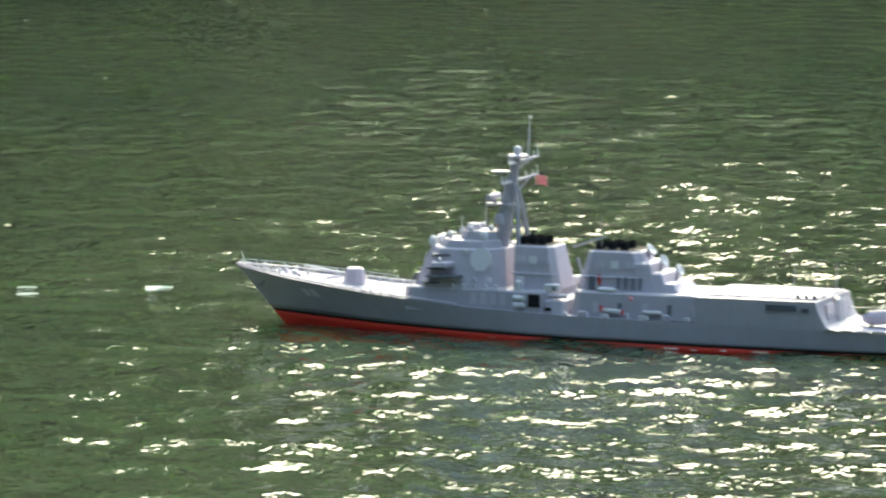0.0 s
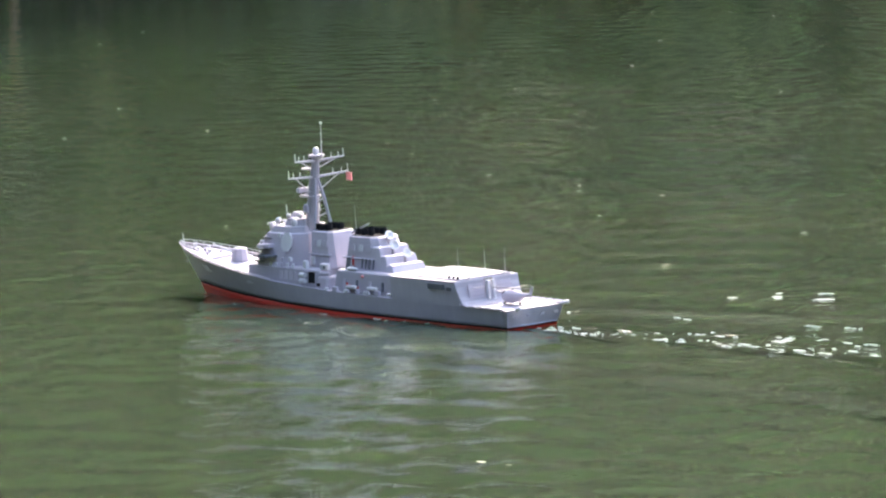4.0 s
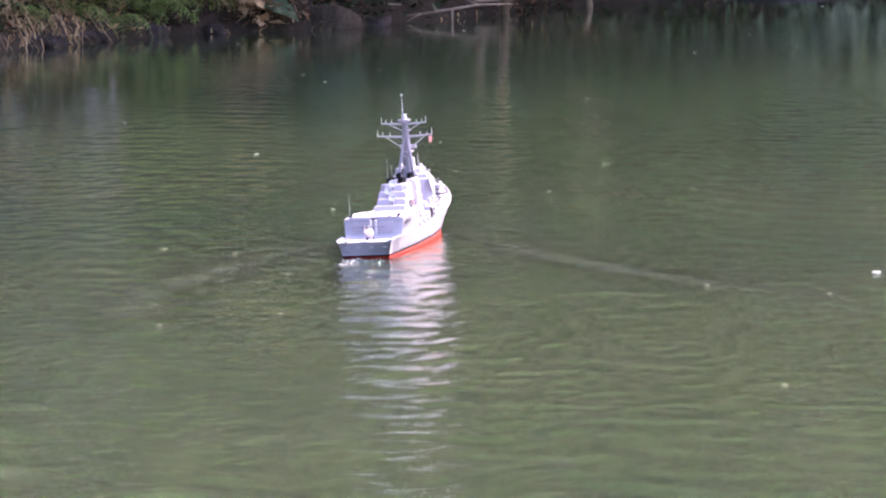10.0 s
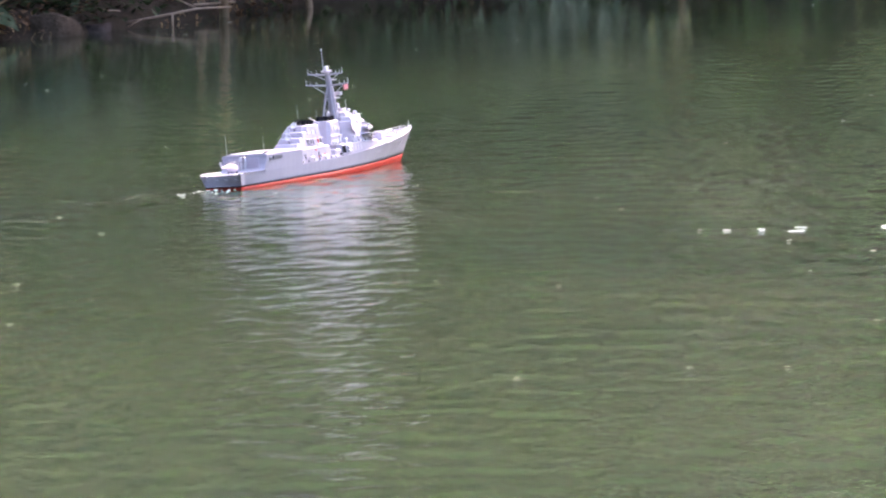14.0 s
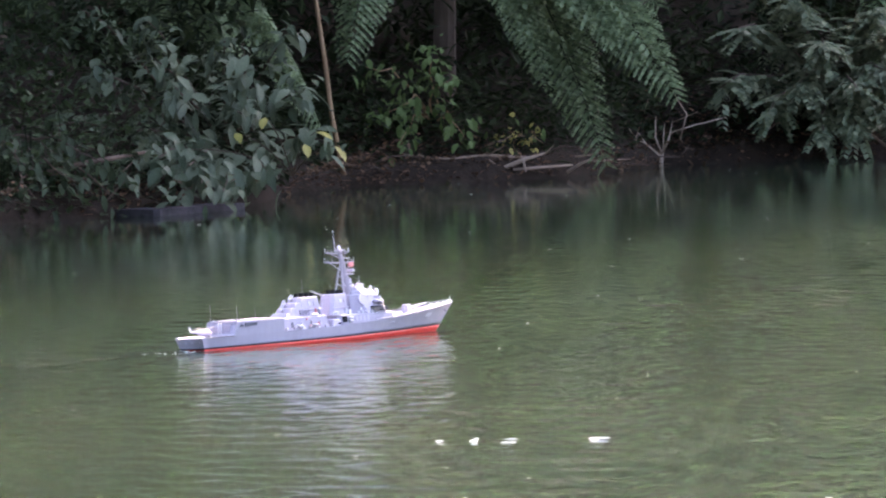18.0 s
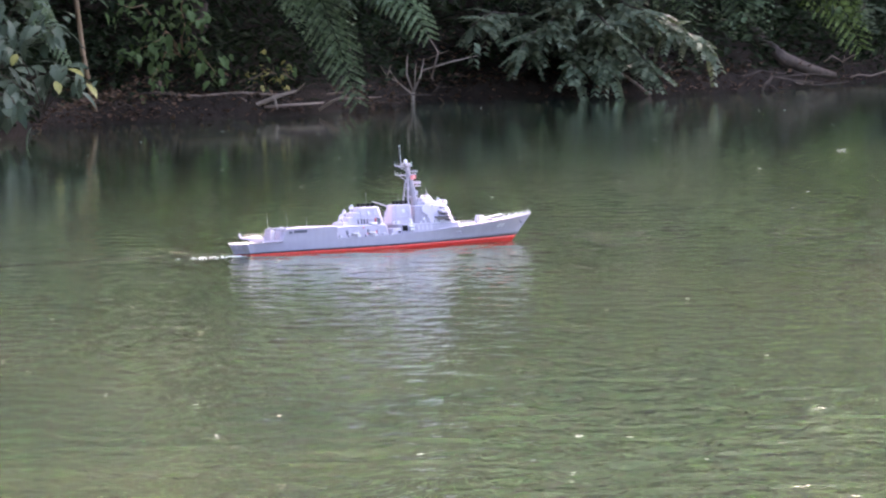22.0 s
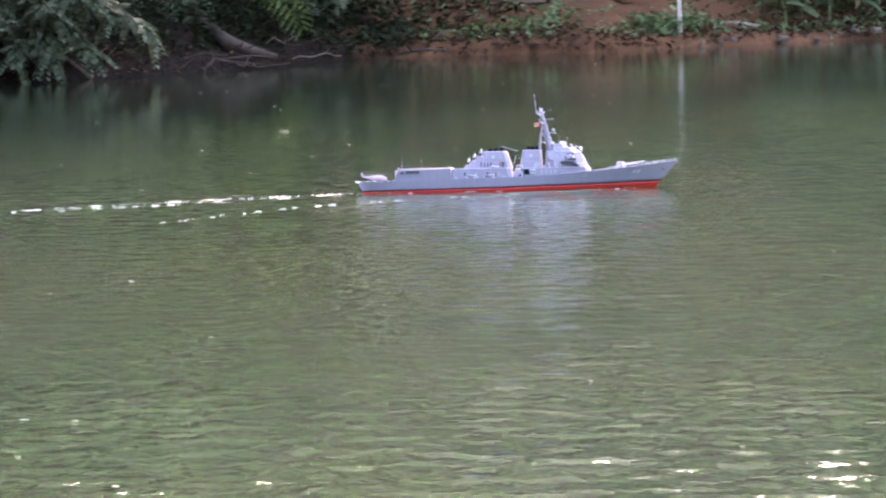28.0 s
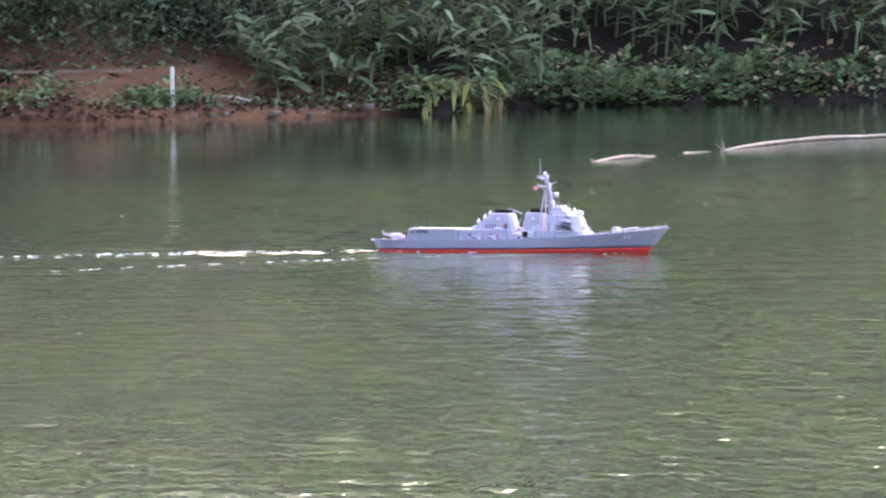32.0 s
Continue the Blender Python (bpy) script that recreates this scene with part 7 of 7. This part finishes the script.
# darker bark tube along the lower side of the log
part("dark_underside", Shape().tube([Vector(p) - Vector((7.58, 43.2, -0.006)) for p in ((7.68, 43.37, -0.012), (7.80, 43.56, -0.008), (7.94, 43.77, -0.004), (8.08, 43.98, -0.010), (8.16, 44.10, -0.012))], [0.006, 0.014, 0.016, 0.012, 0.005], 7), BARK, stub, "dark underside")


# ---- leaves, foam and glint flecks on the water ----
CURL = []
for k in range(4):
    s = leaf_blade(1.0, 0.45 + 0.1 * k, -0.03 - 0.02 * k, 0.12, 0.5, 4, 0.01)
    CURL.append(s.mesh("curled_leaf", FLOAT_LEAF, True))


def float_leaf(x, y, size, k=0):
    ob = new("floating_leaf", CURL[k % 4])
    ob.matrix_basis = Matrix.Translation((x, y, 0.003)) @ Matrix.Rotation(rng.uniform(0, 6.28), 4, "Z") @ Matrix.Diagonal((size, size, size * 0.5, 1))
    tagged(ob, "pale dead leaf floating on the water", "leaf", "floating leaves")


rng.seed(22)
float_leaf(1.59, 38.45, 0.075, 1)
for k in range(210):
    y = 9.5 + 44.5 * rng.random() ** 0.8
    x = y * math.tan(radians(rng.uniform(-12.5, 13.5)))
    sx = np.interp(y, [9, 34, 39, 43, 47, 51, 55], [-9, -7.4, -5.7, -3.6, -2.6, 0.5, 4.2])
    if x < sx + 0.3 or (y > 50 and x < 3):
        continue
    float_leaf(x, y, rng.uniform(0.010, 0.022) + 0.0004 * y, k)


def white_flecks(n, x0, x1, y_of, size, seed):
    """Small domed white flecks for foam and painted glints, too many and small to pick apart."""
    r, s = random.Random(seed), Shape()
    for _ in range(n):
        x = r.uniform(x0, x1)
        y = y_of(r)
        a, b, m = size * r.uniform(1.0, 4.4), size * r.uniform(0.3, 0.8), 7
        k = len(s.v)
        s.v += [(x + a * math.cos(2 * math.pi * j / m) * r.uniform(0.75, 1.1), y + b * math.sin(2 * math.pi * j / m) * r.uniform(0.75, 1.1), -0.001) for j in range(m)]
        s.v += [(x + (p[0] - x) * 0.6, y + (p[1] - y) * 0.6, 0.0008) for p in s.v[k:k + m]]
        s.f += [(k + j, k + (j + 1) % m, k + m + (j + 1) % m, k + m + j) for j in range(m)] + [tuple(k + m + j for j in range(m))]
    return s


def wave_ridge(length, width, high, turn, y):
    """A low smooth swell of water along x, turned by an angle, at an offset to the side."""
    s = Shape()
    prof = [(-1, -0.004), (-0.6, 0.12 * high), (-0.25, 0.75 * high), (0, high), (0.25, 0.75 * high), (0.6, 0.12 * high), (1, -0.004)]
    rows = []
    for i in range(9):
        u = -0.5 + i / 8
        env = math.cos(math.pi * u) ** 0.5 if abs(u) < 0.5 else 0.0
        row = []
        for p, h in prof:
            lx, ly = u * length, p * width * 0.5
            row.append((lx * math.cos(turn) - ly * math.sin(turn), y + lx * math.sin(turn) + ly * math.cos(turn), -0.003 + (h + 0.003) * max(env, 0.05)))
        rows.append(row)
    return s.loft(rows, caps=False, closed=False)


WAKE = []      # (object, delay in seconds, offset ahead of the ship's middle, how far drawn out, level)
TRAIL = [(0, 1.0), (4, 0.5), (9, 0.12), (18, 0.12), (24, 0.5), (27.5, 1.0), (32, 1.0)]
STEADY_TRAIL = [(0, 1.0), (32, 1.0)]
STEADY = [(0, 0.001), (32, 0.001)]
STERN_FROTH = [(0, 0.001), (5.2, 0.001), (6.0, -0.008), (8, -0.012), (24, -0.012), (28, 0.001), (32, 0.001)]
FROTH = [(0, 0.001), (6.4, 0.001), (8.4, -0.012), (24, -0.012), (28, 0.001), (32, 0.001)]     # froth lasts only while she runs fast
for k in range(8):
    for side in (1, -1):
        reach = 0.045 + 0.125 * k
        sh = wave_ridge(0.70, 0.13 + 0.012 * k, (0.002 if k == 0 else 0.0036) * (1 - 0.06 * k), -side * 0.36, side * reach)
        WAKE.append((thing("bow_wave", pose(0, 0, 0), "low pale bow wave spreading from the model ship", "wave", "ship waves", sh, WAKE_WATER, smooth=True), 0.5 * k, 0.47, STEADY_TRAIL, STEADY))
for k in range(3):
    for side in (1, -1):
        sh = wave_ridge(0.60, 0.040 + 0.003 * k, 0.0007 * (1 - 0.06 * k), -side * 0.15, side * (0.07 + 0.045 * k))
        WAKE.append((thing("stern_wave", pose(0, 0, 0), "pale stern wave spreading behind the model ship", "wave", "ship waves", sh, water.data.materials[0], smooth=True), 0.5 * k + 0.2, -0.76, STEADY_TRAIL, STEADY))
# flecks serve as foam and as white-painted sky glints on the wake
for k in range(9):
    n = (30, 26, 22, 17, 14, 11, 9, 7, 5)[k]
    sh = white_flecks(n, -0.17, 0.17, lambda r: r.choice((-1, 1, 1)) * r.gauss(0.025 + 0.018 * k, 0.012 + 0.005 * k), 0.0034 if k < 2 else 0.0066, 40 + k)
    WAKE.append((thing("wake_foam_glints", pose(0, 0, 0), "white flecks for foam and sky glints in the ship's wake", "foam", kind="stuff", shape=sh, mat=FOAM_GLINT), 0.5 * k + 0.25, -0.78, TRAIL, STEADY if k < 2 else STERN_FROTH))
# these too stand for foam and for glints along the wave crest
for k in range(11):                # a thin broken line left by the bow on the inside of the turn
    sh = white_flecks((3, 4, 5)[k % 3], -0.15, 0.15, lambda r: -r.gauss(0.07 + 0.085 * k, 0.008), 0.0036 if k < 2 else 0.0066, 60 + k)
    WAKE.append((thing("bow_foam_glints", pose(0, 0, 0), "thin broken line of white foam and glint flecks beside the wake", "foam", kind="stuff", shape=sh, mat=FOAM_GLINT), 0.5 * k, 0.47, STEADY_TRAIL, FROTH))
side_foam = white_flecks(18, -0.62, 0.55, lambda r: r.choice((-1, 1)) * r.uniform(0.102, 0.125), 0.005, 77)
WAKE.append((thing("hull_foam", pose(0, 0, 0), "white foam flecks along the hull", "foam", kind="stuff", shape=side_foam, mat=FOAM_GLINT), 0.0, 0.0, STEADY_TRAIL, FROTH))
# white flecks painted as glints on the first pass's wave, carried slowly outwards
glint_flecks = white_flecks(9, -0.30, 0.32, lambda r: r.gauss(0.0, 0.05), 0.0095, 91)
drift_glints = thing("drifting_glints", pose(0, 0, 0), "line of white flecks standing in for glints on a spreading wave", "foam", kind="stuff", shape=glint_flecks, mat=FOAM_GLINT)


# ---- what moves ----
def on_course(t):
    """The ship's place and heading at a time; before the start it ran straight on."""
    ts = [r[0] for r in COURSE]
    if t < 0:
        h = radians(COURSE[0][3])
        return COURSE[0][1] + 0.6 * t * math.cos(h), COURSE[0][2] + 0.6 * t * math.sin(h), COURSE[0][3]
    return tuple(float(np.interp(t, ts, [r[k] for r in COURSE])) for k in (1, 2, 3))


def motions():
    walk(ship, [(t, pose(x, y, 0, lerp(HEEL, t), 0, h)) for t, x, y, h in COURSE])
    times = [r[0] for r in COURSE]
    for ob, delay, ahead, trail, level in WAKE:
        rows = []
        for t in times:
            late = delay * lerp(trail, t)
            x, y, h = on_course(t - late)
            c, s = math.cos(radians(h)), math.sin(radians(h))
            x2, y2 = on_course(t - late + 0.25)[:2]
            x1, y1 = on_course(t - late - 0.25)[:2]
            way = math.degrees(math.atan2(y2 - y1, x2 - x1)) if late > 0.6 else h
            rows.append((t, pose(x + ahead * c, y + ahead * s, lerp(level, t), 0, 0, way)))
        walk(ob, rows)
    walk(drift_glints, [(0.0, pose(0.25, 13.7, 0.001)), (6.0, pose(-0.80, 15.9, 0.001)), (9.0, pose(-1.45, 17.6, 0.001)), (14.0, pose(-1.15, 19.2, 0.001)), (20.0, pose(-1.0, 20.1, 0.002)), (24.0, pose(-1.1, 20.8, -0.03)), (32.0, pose(-1.2, 22.0, -0.06))])
    walk(water, [(0.0, pose(0, 0, 0)), (16.0, pose(-1.2, -0.8, 0)), (32.0, pose(-2.4, -1.6, 0))])


motions()
